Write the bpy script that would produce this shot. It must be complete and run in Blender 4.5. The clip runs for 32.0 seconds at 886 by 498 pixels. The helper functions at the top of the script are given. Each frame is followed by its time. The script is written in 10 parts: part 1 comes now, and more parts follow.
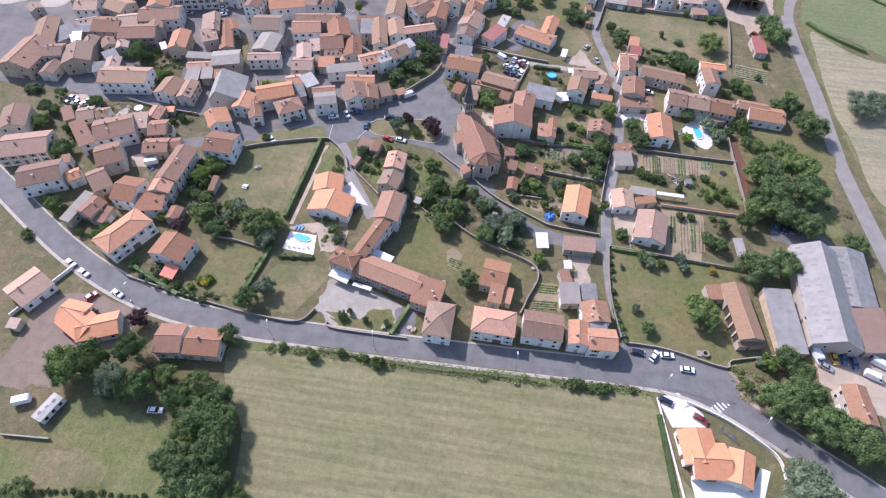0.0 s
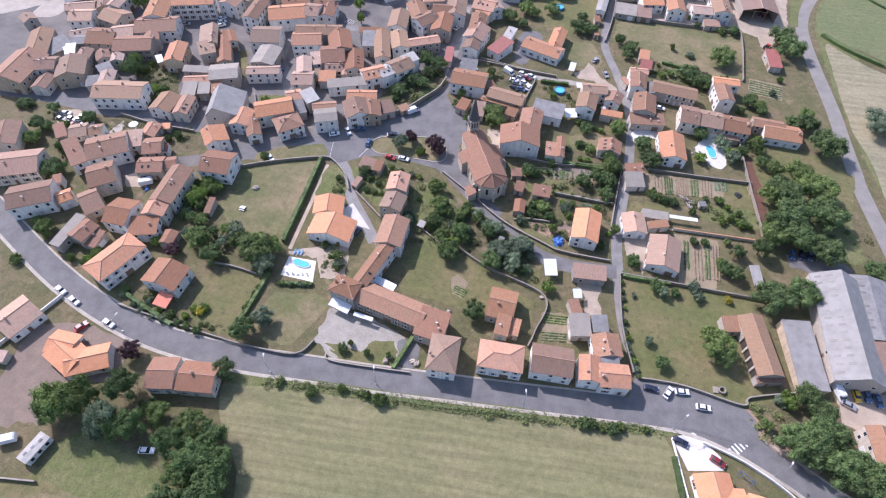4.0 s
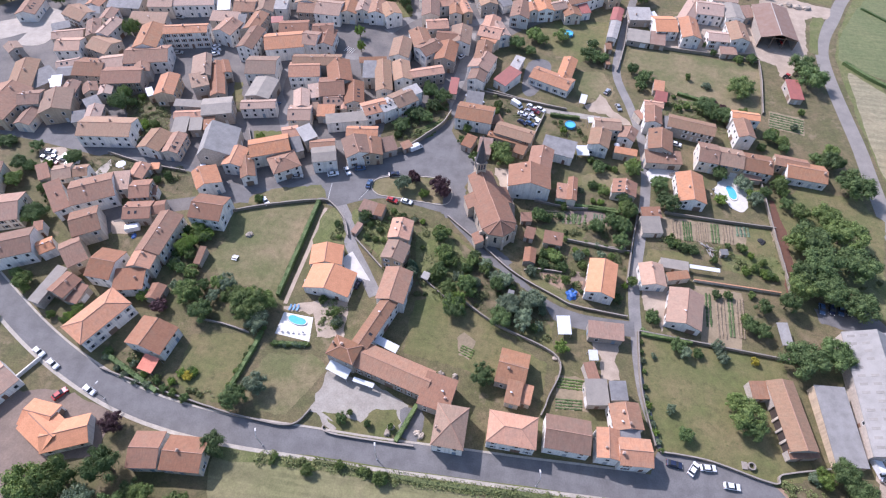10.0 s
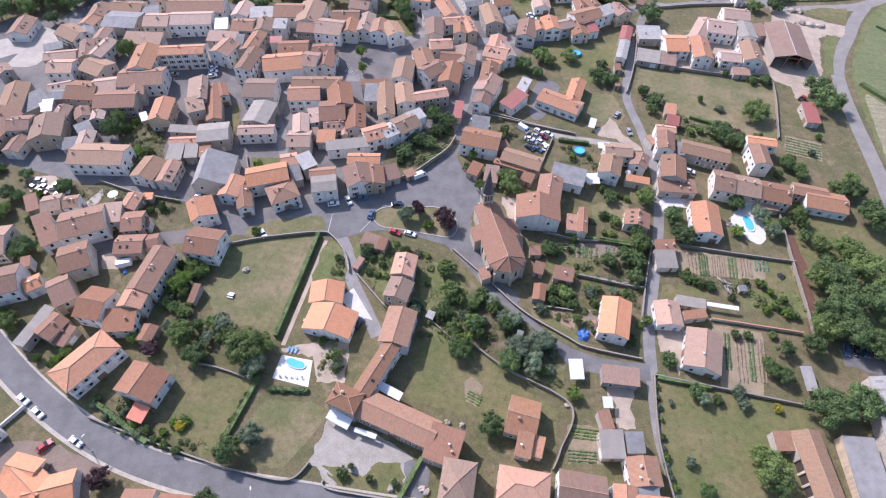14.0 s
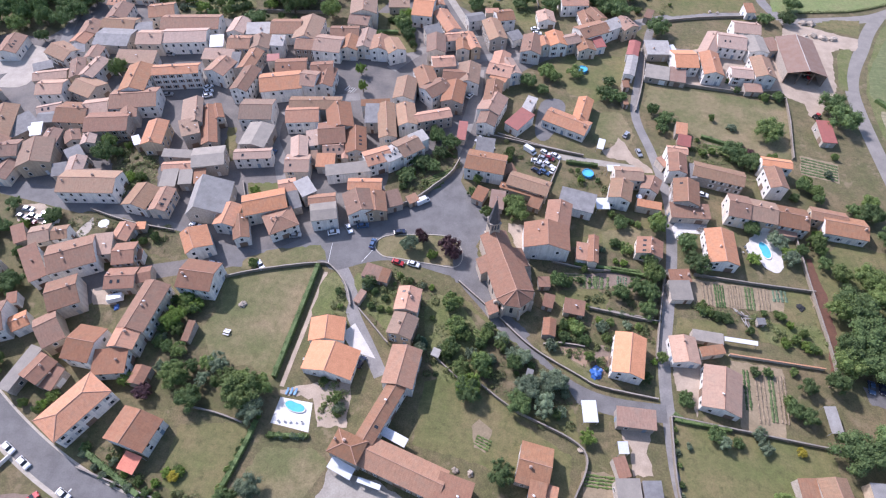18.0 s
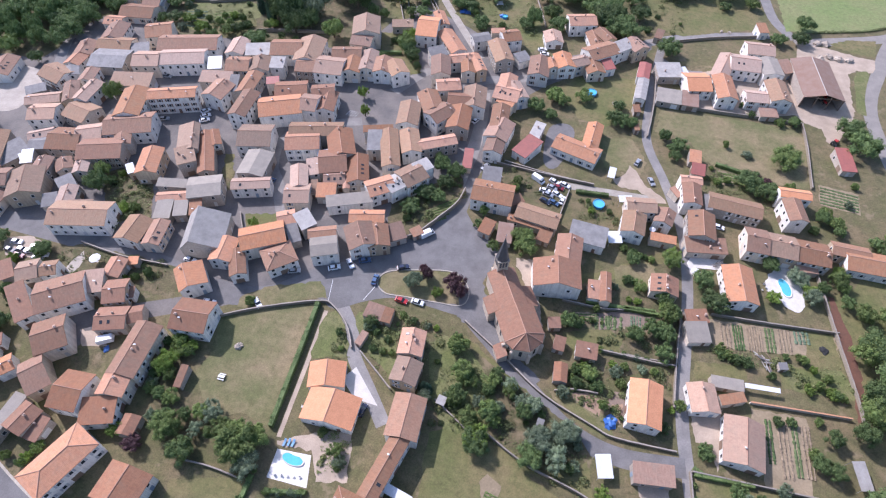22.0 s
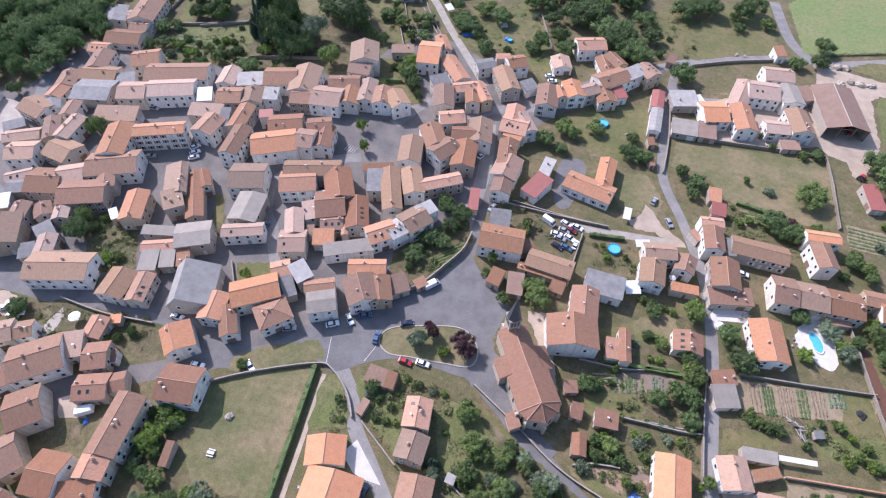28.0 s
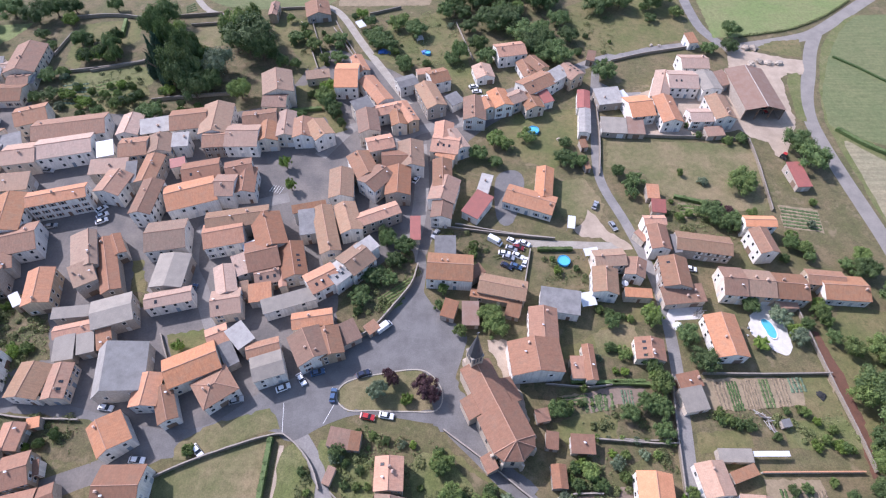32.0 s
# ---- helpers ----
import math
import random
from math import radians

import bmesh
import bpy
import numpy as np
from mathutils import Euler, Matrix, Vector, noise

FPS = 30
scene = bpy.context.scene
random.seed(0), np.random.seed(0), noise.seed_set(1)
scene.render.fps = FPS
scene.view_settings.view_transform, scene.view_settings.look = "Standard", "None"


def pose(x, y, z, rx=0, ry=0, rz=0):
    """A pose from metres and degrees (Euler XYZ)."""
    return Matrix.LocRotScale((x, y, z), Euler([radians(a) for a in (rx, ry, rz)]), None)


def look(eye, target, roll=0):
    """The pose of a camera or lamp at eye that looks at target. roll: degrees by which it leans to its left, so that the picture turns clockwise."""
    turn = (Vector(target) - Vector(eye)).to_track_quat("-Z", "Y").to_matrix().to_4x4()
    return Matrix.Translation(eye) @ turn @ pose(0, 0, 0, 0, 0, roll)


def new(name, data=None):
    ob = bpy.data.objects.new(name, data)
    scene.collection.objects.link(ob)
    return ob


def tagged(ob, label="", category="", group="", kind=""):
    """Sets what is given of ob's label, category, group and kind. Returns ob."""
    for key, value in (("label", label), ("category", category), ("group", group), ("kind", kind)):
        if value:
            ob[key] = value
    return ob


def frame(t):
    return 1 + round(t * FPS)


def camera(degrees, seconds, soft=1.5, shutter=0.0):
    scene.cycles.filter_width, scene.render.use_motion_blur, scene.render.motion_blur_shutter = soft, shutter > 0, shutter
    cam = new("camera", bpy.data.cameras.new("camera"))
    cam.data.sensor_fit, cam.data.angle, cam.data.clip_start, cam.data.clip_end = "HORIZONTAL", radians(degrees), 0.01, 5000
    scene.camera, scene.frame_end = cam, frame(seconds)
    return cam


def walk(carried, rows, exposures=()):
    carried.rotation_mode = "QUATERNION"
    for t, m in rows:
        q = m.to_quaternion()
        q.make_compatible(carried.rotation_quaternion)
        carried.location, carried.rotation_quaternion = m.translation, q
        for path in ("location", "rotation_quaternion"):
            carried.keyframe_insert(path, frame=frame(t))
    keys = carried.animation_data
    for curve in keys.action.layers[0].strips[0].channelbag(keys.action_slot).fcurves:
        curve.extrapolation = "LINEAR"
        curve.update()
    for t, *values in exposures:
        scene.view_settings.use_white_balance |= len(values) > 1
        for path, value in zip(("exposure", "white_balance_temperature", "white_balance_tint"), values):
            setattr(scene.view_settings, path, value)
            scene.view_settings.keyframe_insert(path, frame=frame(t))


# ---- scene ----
cam = camera(77.7, 32.0, 1.2)
METRES, EYE, TILT, LEAN, TURN = 109.82, 154.0, 0.0, 0.0, 6.7
ROWS = [
    (0.0, 0.0, 0.0, 0.0, 1.85, -54.07, -1.34),
    (0.5, -0.0003, 0.0127, -0.0012, 1.82, -53.95, -1.33),
    (1.0, -0.0028, 0.0255, -0.0006, 1.85, -53.95, -1.37),
    (1.5, -0.0049, 0.0389, -0.0007, 1.89, -54.0, -1.38),
    (2.0, -0.0057, 0.0522, -0.0007, 1.94, -53.86, -1.35),
    (2.5, -0.0075, 0.0658, -0.001, 1.97, -53.9, -1.35),
    (4.5, -0.0138, 0.1233, -0.0034, 2.16, -54.32, -1.3),
    (5.0, -0.0153, 0.1375, -0.0036, 2.22, -54.28, -1.29),
    (5.5, -0.0179, 0.1529, -0.0023, 2.26, -54.26, -1.3),
    (6.0, -0.0194, 0.1687, -0.0014, 2.28, -53.96, -1.27),
    (6.5, -0.0201, 0.1842, -0.0024, 2.23, -53.72, -1.22),
    (7.0, -0.0232, 0.2007, -0.0036, 2.21, -53.73, -1.27),
    (7.5, -0.0243, 0.2164, -0.0048, 2.17, -53.73, -1.25),
    (8.0, -0.0261, 0.2324, -0.0051, 2.19, -53.72, -1.27),
    (8.5, -0.0274, 0.2487, -0.0045, 2.15, -53.9, -1.24),
    (9.0, -0.0295, 0.2649, -0.0029, 2.14, -53.9, -1.26),
    (9.5, -0.0318, 0.281, -0.0022, 2.17, -53.97, -1.26),
    (10.0, -0.0335, 0.2968, -0.0019, 2.15, -54.06, -1.25),
    (10.5, -0.0367, 0.3132, -0.0024, 2.14, -53.99, -1.23),
    (11.0, -0.0391, 0.3285, -0.0039, 2.12, -53.94, -1.23),
    (11.5, -0.0409, 0.3443, -0.0037, 2.11, -53.89, -1.2),
    (12.0, -0.0438, 0.3603, -0.0041, 2.18, -54.01, -1.23),
    (12.5, -0.0461, 0.3762, -0.004, 2.23, -54.1, -1.22),
    (13.0, -0.0473, 0.3912, -0.0042, 2.23, -53.66, -1.18),
    (13.5, -0.0496, 0.4062, -0.0046, 2.19, -53.78, -1.19),
    (14.0, -0.0523, 0.421, -0.0047, 2.15, -53.75, -1.17),
    (14.5, -0.0549, 0.4354, -0.0053, 2.11, -53.66, -1.17),
    (16.5, -0.0657, 0.4936, -0.0053, 1.96, -53.62, -1.15),
    (17.0, -0.0685, 0.5074, -0.0051, 1.97, -53.63, -1.12),
    (17.5, -0.0708, 0.5223, -0.005, 1.91, -53.6, -1.1),
    (18.0, -0.0734, 0.5368, -0.0059, 1.88, -53.7, -1.06),
    (18.5, -0.0764, 0.5514, -0.0058, 1.84, -53.77, -1.07),
    (19.0, -0.078, 0.5664, -0.0052, 1.82, -53.71, -1.07),
    (19.5, -0.0795, 0.5812, -0.0054, 1.86, -53.67, -1.04),
    (20.0, -0.0824, 0.5966, -0.0047, 1.91, -53.49, -1.04),
    (20.5, -0.0848, 0.6126, -0.0042, 1.99, -53.65, -1.07),
    (21.0, -0.0859, 0.6277, -0.0056, 2.05, -53.48, -1.04),
    (21.5, -0.0885, 0.6442, -0.0055, 2.06, -53.4, -1.04),
    (22.0, -0.0904, 0.66, -0.006, 2.07, -53.32, -1.05),
    (22.5, -0.0923, 0.6753, -0.0076, 2.07, -53.16, -1.03),
    (23.0, -0.0963, 0.6929, -0.0073, 1.99, -53.16, -1.04),
    (23.5, -0.0991, 0.7093, -0.0074, 1.91, -53.23, -1.01),
    (24.0, -0.1004, 0.7253, -0.0074, 1.85, -53.32, -0.95),
    (24.5, -0.104, 0.7417, -0.0068, 1.83, -53.39, -1.0),
    (25.0, -0.1046, 0.7572, -0.0076, 1.81, -53.14, -0.96),
    (25.5, -0.1068, 0.7735, -0.0078, 1.72, -53.12, -0.95),
    (27.5, -0.1167, 0.8384, -0.0063, 1.64, -53.15, -0.94),
    (28.0, -0.1197, 0.8548, -0.0063, 1.65, -53.38, -0.98),
    (28.5, -0.1209, 0.8694, -0.0069, 1.65, -53.34, -0.94),
    (29.0, -0.1225, 0.8867, -0.0059, 1.68, -53.37, -0.89),
    (29.5, -0.1243, 0.9029, -0.0071, 0.37, -53.39, -0.87),
    (30.0, -0.1278, 0.9209, -0.0052, -5.85, -53.38, -1.03),
    (30.5, -0.1277, 0.9375, -0.0061, -7.84, -53.26, -1.14),
    (31.0, -0.1258, 0.9543, -0.0069, -7.98, -53.3, -1.12),
    (31.5, -0.1253, 0.9715, -0.0078, -8.14, -53.42, -1.12),
    (32.0, -0.124, 0.9889, -0.0076, -8.25, -53.42, -1.1),
]
walk(cam, [(t, pose(0, 0, EYE, TILT, LEAN, TURN) @ pose(METRES * x, METRES * y, METRES * z, 90 + pitch, roll, yaw)) for t, x, y, z, yaw, pitch, roll in ROWS],
     exposures=((0.0, 0.605, 5880, 20), (32.0, 0.605, 5880, 20)))

# ---- light: a clear, slightly hazy morning, sun from the north-west of the plan ----
SUN_DIR = Vector((-0.80, 0.60, 0.0)).normalized()
SUN_UP = radians(42)
sky_world = bpy.data.worlds.new("sky")
scene.world = sky_world
sky_world.use_nodes = True
wn = sky_world.node_tree
sky = wn.nodes.new("ShaderNodeTexSky")
sky.sky_type = "NISHITA"
sky.sun_disc = False
sky.sun_elevation = SUN_UP
sky.sun_rotation = math.atan2(SUN_DIR.x, SUN_DIR.y)
sky.dust_density = 1.5
wn.nodes["Background"].inputs["Strength"].default_value = 0.15
wn.links.new(sky.outputs[0], wn.nodes["Background"].inputs["Color"])
sun_data = bpy.data.lights.new("sun", "SUN")
sun_data.energy = 3.75
sun_data.angle = radians(0.9)
sun_data.color = (1.0, 0.93, 0.915)
sun = new("sun", sun_data)
sun_from = Vector((SUN_DIR.x * math.cos(SUN_UP), SUN_DIR.y * math.cos(SUN_UP), math.sin(SUN_UP)))
sun.matrix_basis = look(sun_from * 400, (0, 0, 0))


# ---- materials ----
def shader(name, rough=0.85, metal=0.0):
    m = bpy.data.materials.new(name)
    m.use_nodes = True
    nt = m.node_tree
    b = nt.nodes["Principled BSDF"]
    b.inputs["Roughness"].default_value = rough
    b.inputs["Metallic"].default_value = metal
    return m, nt, b


def noise_node(nt, coord, scale, detail=4.0, rough=0.55, stretch=None, spin=0.0):
    src = coord
    if stretch:
        mp = nt.nodes.new("ShaderNodeMapping")
        mp.inputs["Scale"].default_value = stretch
        mp.inputs["Rotation"].default_value = (0, 0, spin)
        nt.links.new(coord, mp.inputs["Vector"])
        src = mp.outputs[0]
    n = nt.nodes.new("ShaderNodeTexNoise")
    n.inputs["Scale"].default_value = scale
    n.inputs["Detail"].default_value = detail
    n.inputs["Roughness"].default_value = rough
    nt.links.new(src, n.inputs["Vector"])
    return n.outputs["Fac"]


def ramp(nt, fac, *stops):
    r = nt.nodes.new("ShaderNodeValToRGB")
    e = r.color_ramp.elements
    while len(e) < len(stops):
        e.new(0.5)
    for k, (p, c) in enumerate(stops):
        e[k].position = p
        e[k].color = (*c, 1) if len(c) == 3 else c
    nt.links.new(fac, r.inputs["Fac"])
    return r.outputs["Color"]


def blend(nt, fac, a, b, mode="MIX"):
    m = nt.nodes.new("ShaderNodeMix")
    m.data_type = "RGBA"
    m.blend_type = mode
    for k, v in ((0, fac), (6, a), (7, b)):
        if isinstance(v, (int, float)):
            m.inputs[k].default_value = v
        elif isinstance(v, tuple):
            m.inputs[k].default_value = (*v, 1)
        else:
            nt.links.new(v, m.inputs[k])
    return m.outputs[2]


def bump(nt, b, height, strength, dist=0.1):
    n = nt.nodes.new("ShaderNodeBump")
    n.inputs["Strength"].default_value = strength
    n.inputs["Distance"].default_value = dist
    nt.links.new(height, n.inputs["Height"])
    nt.links.new(n.outputs[0], b.inputs["Normal"])


def coords(nt, kind="Object"):
    return nt.nodes.new("ShaderNodeTexCoord").outputs[kind]


def own_random(nt, low, high):
    """Grey between low and high, different for each object."""
    o = nt.nodes.new("ShaderNodeObjectInfo")
    return ramp(nt, o.outputs["Random"], (0.0, (low,) * 3), (1.0, (high,) * 3))


def tile_roof(name, light, dark, lichen, value=(0.76, 1.2), colourful=(0.92, 1.18)):
    """Canal tiles: rows down the slope, streaks, patches of lichen and replaced tiles."""
    m, nt, b = shader(name, 0.85)
    c = coords(nt)
    o = nt.nodes.new("ShaderNodeObjectInfo")
    shift = nt.nodes.new("ShaderNodeVectorMath")
    shift.operation = "ADD"
    spread = nt.nodes.new("ShaderNodeVectorMath")
    spread.operation = "SCALE"
    spread.inputs["Scale"].default_value = 90.0
    nt.links.new(o.outputs["Random"], spread.inputs[0])
    nt.links.new(c, shift.inputs[0])
    nt.links.new(spread.outputs[0], shift.inputs[1])
    v = shift.outputs[0]
    big = noise_node(nt, v, 0.45, 6, 0.65)
    streak = noise_node(nt, v, 1.0, 4, 0.6, (2.6, 0.5, 0.5))
    fine = noise_node(nt, v, 2.4, 4, 0.75)
    blot = noise_node(nt, v, 1.1, 5, 0.7)
    base = blend(nt, ramp(nt, streak, (0.3, (0, 0, 0)), (0.72, (1, 1, 1))), dark, light)
    base = blend(nt, ramp(nt, big, (0.46, (0, 0, 0)), (0.70, (0.7,) * 3)), base, lichen)
    base = blend(nt, ramp(nt, fine, (0.35, (0.0,) * 3), (0.75, (0.38,) * 3)), base, light)
    base = blend(nt, 1.0, base, ramp(nt, blot, (0.36, (0.88,) * 3), (0.52, (0.98,) * 3), (0.7, (1.06,) * 3)), "MULTIPLY")
    w = nt.nodes.new("ShaderNodeTexWave")
    w.bands_direction = "X"
    w.inputs["Scale"].default_value = 1.1
    w.inputs["Distortion"].default_value = 0.6
    nt.links.new(v, w.inputs["Vector"])
    base = blend(nt, 1.0, base, ramp(nt, w.outputs["Fac"], (0.0, (0.96,) * 3), (1.0, (1.03,) * 3)), "MULTIPLY")
    rows = nt.nodes.new("ShaderNodeTexWave")
    rows.bands_direction = "Y"
    rows.inputs["Scale"].default_value = 0.8
    rows.inputs["Distortion"].default_value = 1.2
    rows.inputs["Detail"].default_value = 3.0
    nt.links.new(v, rows.inputs["Vector"])
    base = blend(nt, 1.0, base, ramp(nt, rows.outputs["Fac"], (0.0, (0.97,) * 3), (1.0, (1.02,) * 3)), "MULTIPLY")
    speck = noise_node(nt, v, 5.0, 2, 0.8)
    base = blend(nt, 1.0, base, ramp(nt, speck, (0.3, (0.88,) * 3), (0.7, (1.1,) * 3)), "MULTIPLY")
    hue = nt.nodes.new("ShaderNodeHueSaturation")
    nt.links.new(own_random(nt, *value), hue.inputs["Value"])
    far = nt.nodes.new("ShaderNodeMath")
    far.operation = "MULTIPLY"
    far.inputs[1].default_value = 7.31
    nt.links.new(o.outputs["Random"], far.inputs[0])
    part_of = nt.nodes.new("ShaderNodeMath")
    part_of.operation = "FRACT"
    nt.links.new(far.outputs[0], part_of.inputs[0])
    nt.links.new(ramp(nt, part_of.outputs[0], (0.0, (colourful[0],) * 3), (1.0, (colourful[1],) * 3)), hue.inputs["Saturation"])
    nt.links.new(base, hue.inputs["Color"])
    nt.links.new(hue.outputs[0], b.inputs["Base Color"])
    bump(nt, b, w.outputs["Fac"], 0.3, 0.06)
    return m


def plain(name, c1, c2, scale=0.8, rough=0.85, vary=(0.85, 1.15), fine=6.0, metal=0.0, relief=0.25):
    """A rough painted, rendered or poured surface with stains and grain."""
    m, nt, b = shader(name, rough, metal)
    c = coords(nt)
    col = blend(nt, ramp(nt, noise_node(nt, c, scale, 5, 0.6), (0.35, (0, 0, 0)), (0.68, (1, 1, 1))), c1, c2)
    g = noise_node(nt, c, fine, 3, 0.6)
    col = blend(nt, 1.0, col, ramp(nt, g, (0.3, (0.86,) * 3), (0.7, (1.1,) * 3)), "MULTIPLY")
    col = blend(nt, 1.0, col, own_random(nt, *vary), "MULTIPLY")
    nt.links.new(col, b.inputs["Base Color"])
    bump(nt, b, g, relief, 0.05)
    return m


def render_wall(name, c1, c2, stone, vary=(0.85, 1.12)):
    """Old lime render: rain streaks, patched areas and places where the rubble shows through."""
    m, nt, b = shader(name, 0.92)
    c = coords(nt)
    o = nt.nodes.new("ShaderNodeObjectInfo")
    v = nt.nodes.new("ShaderNodeVectorMath")
    v.operation = "MULTIPLY_ADD"
    nt.links.new(o.outputs["Random"], v.inputs[0])
    v.inputs[1].default_value = (70.0, 50.0, 30.0)
    nt.links.new(c, v.inputs[2])
    p = v.outputs[0]
    col = blend(nt, ramp(nt, noise_node(nt, p, 0.45, 5, 0.6), (0.36, (0, 0, 0)), (0.64, (1, 1, 1))), c1, c2)
    col = blend(nt, ramp(nt, noise_node(nt, p, 0.8, 6, 0.7), (0.60, (0, 0, 0)), (0.68, (0.75,) * 3)), col, stone)
    col = blend(nt, 1.0, col, ramp(nt, noise_node(nt, p, 1.0, 4, 0.65, (1.6, 1.6, 0.16)), (0.32, (0.78,) * 3), (0.62, (1.05,) * 3)), "MULTIPLY")
    g = noise_node(nt, p, 5.0, 3, 0.6)
    col = blend(nt, 1.0, col, ramp(nt, g, (0.3, (0.9,) * 3), (0.7, (1.07,) * 3)), "MULTIPLY")
    col = blend(nt, 1.0, col, own_random(nt, *vary), "MULTIPLY")
    nt.links.new(col, b.inputs["Base Color"])
    bump(nt, b, g, 0.3, 0.05)
    return m


def turf(name, green, dry, dark, big=0.05, mid=0.35, bands=None, grain=(0.74, 1.22), bare=None):
    """Grass seen from high up: dry and green areas, tufts, mowing bands where there are any."""
    m, nt, b = shader(name, 0.95)
    c = coords(nt)
    col = blend(nt, ramp(nt, noise_node(nt, c, big, 6, 0.62), (0.38, (0, 0, 0)), (0.62, (1, 1, 1))), green, dry)
    col = blend(nt, ramp(nt, noise_node(nt, c, mid, 5, 0.65), (0.5, (0, 0, 0)), (0.75, (0.7,) * 3)), col, dark)
    col = blend(nt, 1.0, col, ramp(nt, noise_node(nt, c, 2.2, 4, 0.7), (0.3, (grain[0],) * 3), (0.7, (grain[1],) * 3)), "MULTIPLY")
    col = blend(nt, 1.0, col, ramp(nt, noise_node(nt, c, 0.55, 5, 0.7), (0.32, (0.8,) * 3), (0.68, (1.14,) * 3)), "MULTIPLY")
    if bare:
        colour, low, high = bare
        col = blend(nt, ramp(nt, noise_node(nt, c, 0.17, 7, 0.68), (low, (0, 0, 0)), (high, (0.85,) * 3)), col, colour)
        col = blend(nt, ramp(nt, noise_node(nt, c, 0.33, 6, 0.7, (1.0, 1.3, 1.0), 0.4), (0.56, (0, 0, 0)), (0.66, (0.75,) * 3)), col, tuple(0.62 * k for k in green))
    if bands:
        period, spin, lo = bands
        n = noise_node(nt, c, 1.0 / period, 2, 0.5, (0.06, 1.0, 1.0), spin)
        col = blend(nt, 1.0, col, ramp(nt, n, (0.42, (lo,) * 3), (0.58, (1.1,) * 3)), "MULTIPLY")
    nt.links.new(col, b.inputs["Base Color"])
    bump(nt, b, noise_node(nt, c, 4.0, 3, 0.7), 0.5, 0.12)
    return m


def leafy(name, a, b2, c2):
    """Leaves: colour varies from clump to clump, and some light shines through."""
    m, nt, b = shader(name, 0.75)
    g = nt.nodes.new("ShaderNodeNewGeometry")
    soft = [tuple(1.4 * (0.4 * y + 0.6 * x) for x, y in zip(c, b2)) for c in (a, b2, c2)]
    col = ramp(nt, g.outputs["Random Per Island"], (0.0, soft[0]), (0.55, soft[1]), (1.0, soft[2]))
    col = blend(nt, 1.0, col, own_random(nt, 0.72, 1.3), "MULTIPLY")
    patchy = noise_node(nt, coords(nt), 2.2, 3, 0.6)
    col = blend(nt, 1.0, col, ramp(nt, patchy, (0.3, (0.78,) * 3), (0.7, (1.2,) * 3)), "MULTIPLY")
    nt.links.new(col, b.inputs["Base Color"])
    thin = nt.nodes.new("ShaderNodeBsdfTranslucent")
    nt.links.new(col, thin.inputs["Color"])
    both = nt.nodes.new("ShaderNodeMixShader")
    both.inputs[0].default_value = 0.2
    nt.links.new(b.outputs[0], both.inputs[1])
    nt.links.new(thin.outputs[0], both.inputs[2])
    nt.links.new(both.outputs[0], nt.nodes["Material Output"].inputs["Surface"])
    return m


def glossy(name, colour, rough=0.25, metal=0.0, coat=0.0):
    m, nt, b = shader(name, rough, metal)
    n = noise_node(nt, coords(nt), 2.0, 3)
    nt.links.new(blend(nt, 1.0, colour, ramp(nt, n, (0.3, (0.9,) * 3), (0.7, (1.08,) * 3)), "MULTIPLY"), b.inputs["Base Color"])
    b.inputs["Coat Weight"].default_value = coat
    return m


ROOFS = {
    "o": tile_roof("orange_tiles", (0.518, 0.255, 0.137), (0.408, 0.183, 0.099), (0.370, 0.220, 0.142), (0.88, 1.14), (0.82, 1.06)),
    "r": tile_roof("terracotta_tiles", (0.350, 0.194, 0.118), (0.255, 0.134, 0.083), (0.245, 0.172, 0.117), (0.70, 1.2), (0.82, 1.14)),
    "p": tile_roof("pale_tiles", (0.465, 0.312, 0.228), (0.375, 0.243, 0.175), (0.345, 0.258, 0.192), (0.78, 1.14), (0.82, 1.08)),
    "b": tile_roof("brown_tiles", (0.356, 0.223, 0.142), (0.264, 0.163, 0.103), (0.269, 0.199, 0.133), (0.8, 1.2), (0.85, 1.1)),
    "R": tile_roof("rust_brown_tiles", (0.308, 0.157, 0.091), (0.235, 0.112, 0.067), (0.225, 0.139, 0.091), (0.82, 1.15), (0.9, 1.08)),
    "L": plain("pale_weathered_sheet", (0.31, 0.275, 0.228), (0.245, 0.218, 0.186), 0.35, 0.85, (0.85, 1.12)),
    "v": plain("salmon_canvas", (0.66, 0.24, 0.155), (0.58, 0.20, 0.13), 1.0, 0.85, (1.0, 1.0)),
    "n": plain("new_orange_tiles", (0.63, 0.290, 0.149), (0.56, 0.247, 0.124), 0.6, 0.8, (0.95, 1.05), 3.0),
    "m": plain("red_sheet", (0.34, 0.115, 0.09), (0.27, 0.10, 0.08), 0.6, 0.6),
    "u": plain("rusty_sheet", (0.235, 0.142, 0.102), (0.265, 0.185, 0.143), 0.35, 0.75),
    "g": plain("grey_fibre_cement", (0.225, 0.218, 0.21), (0.155, 0.15, 0.145), 0.5, 0.8, (0.8, 1.2)),
    "G": plain("warehouse_fibre_cement", (0.30, 0.285, 0.265), (0.22, 0.21, 0.195), 0.4, 0.8, (0.95, 1.05)),
    "l": plain("pale_sheet", (0.43, 0.405, 0.37), (0.32, 0.30, 0.275), 0.5, 0.75),
    "w": plain("white_sheet", (0.70, 0.71, 0.72), (0.60, 0.615, 0.63), 0.6, 0.6, (0.92, 1.06)),
}
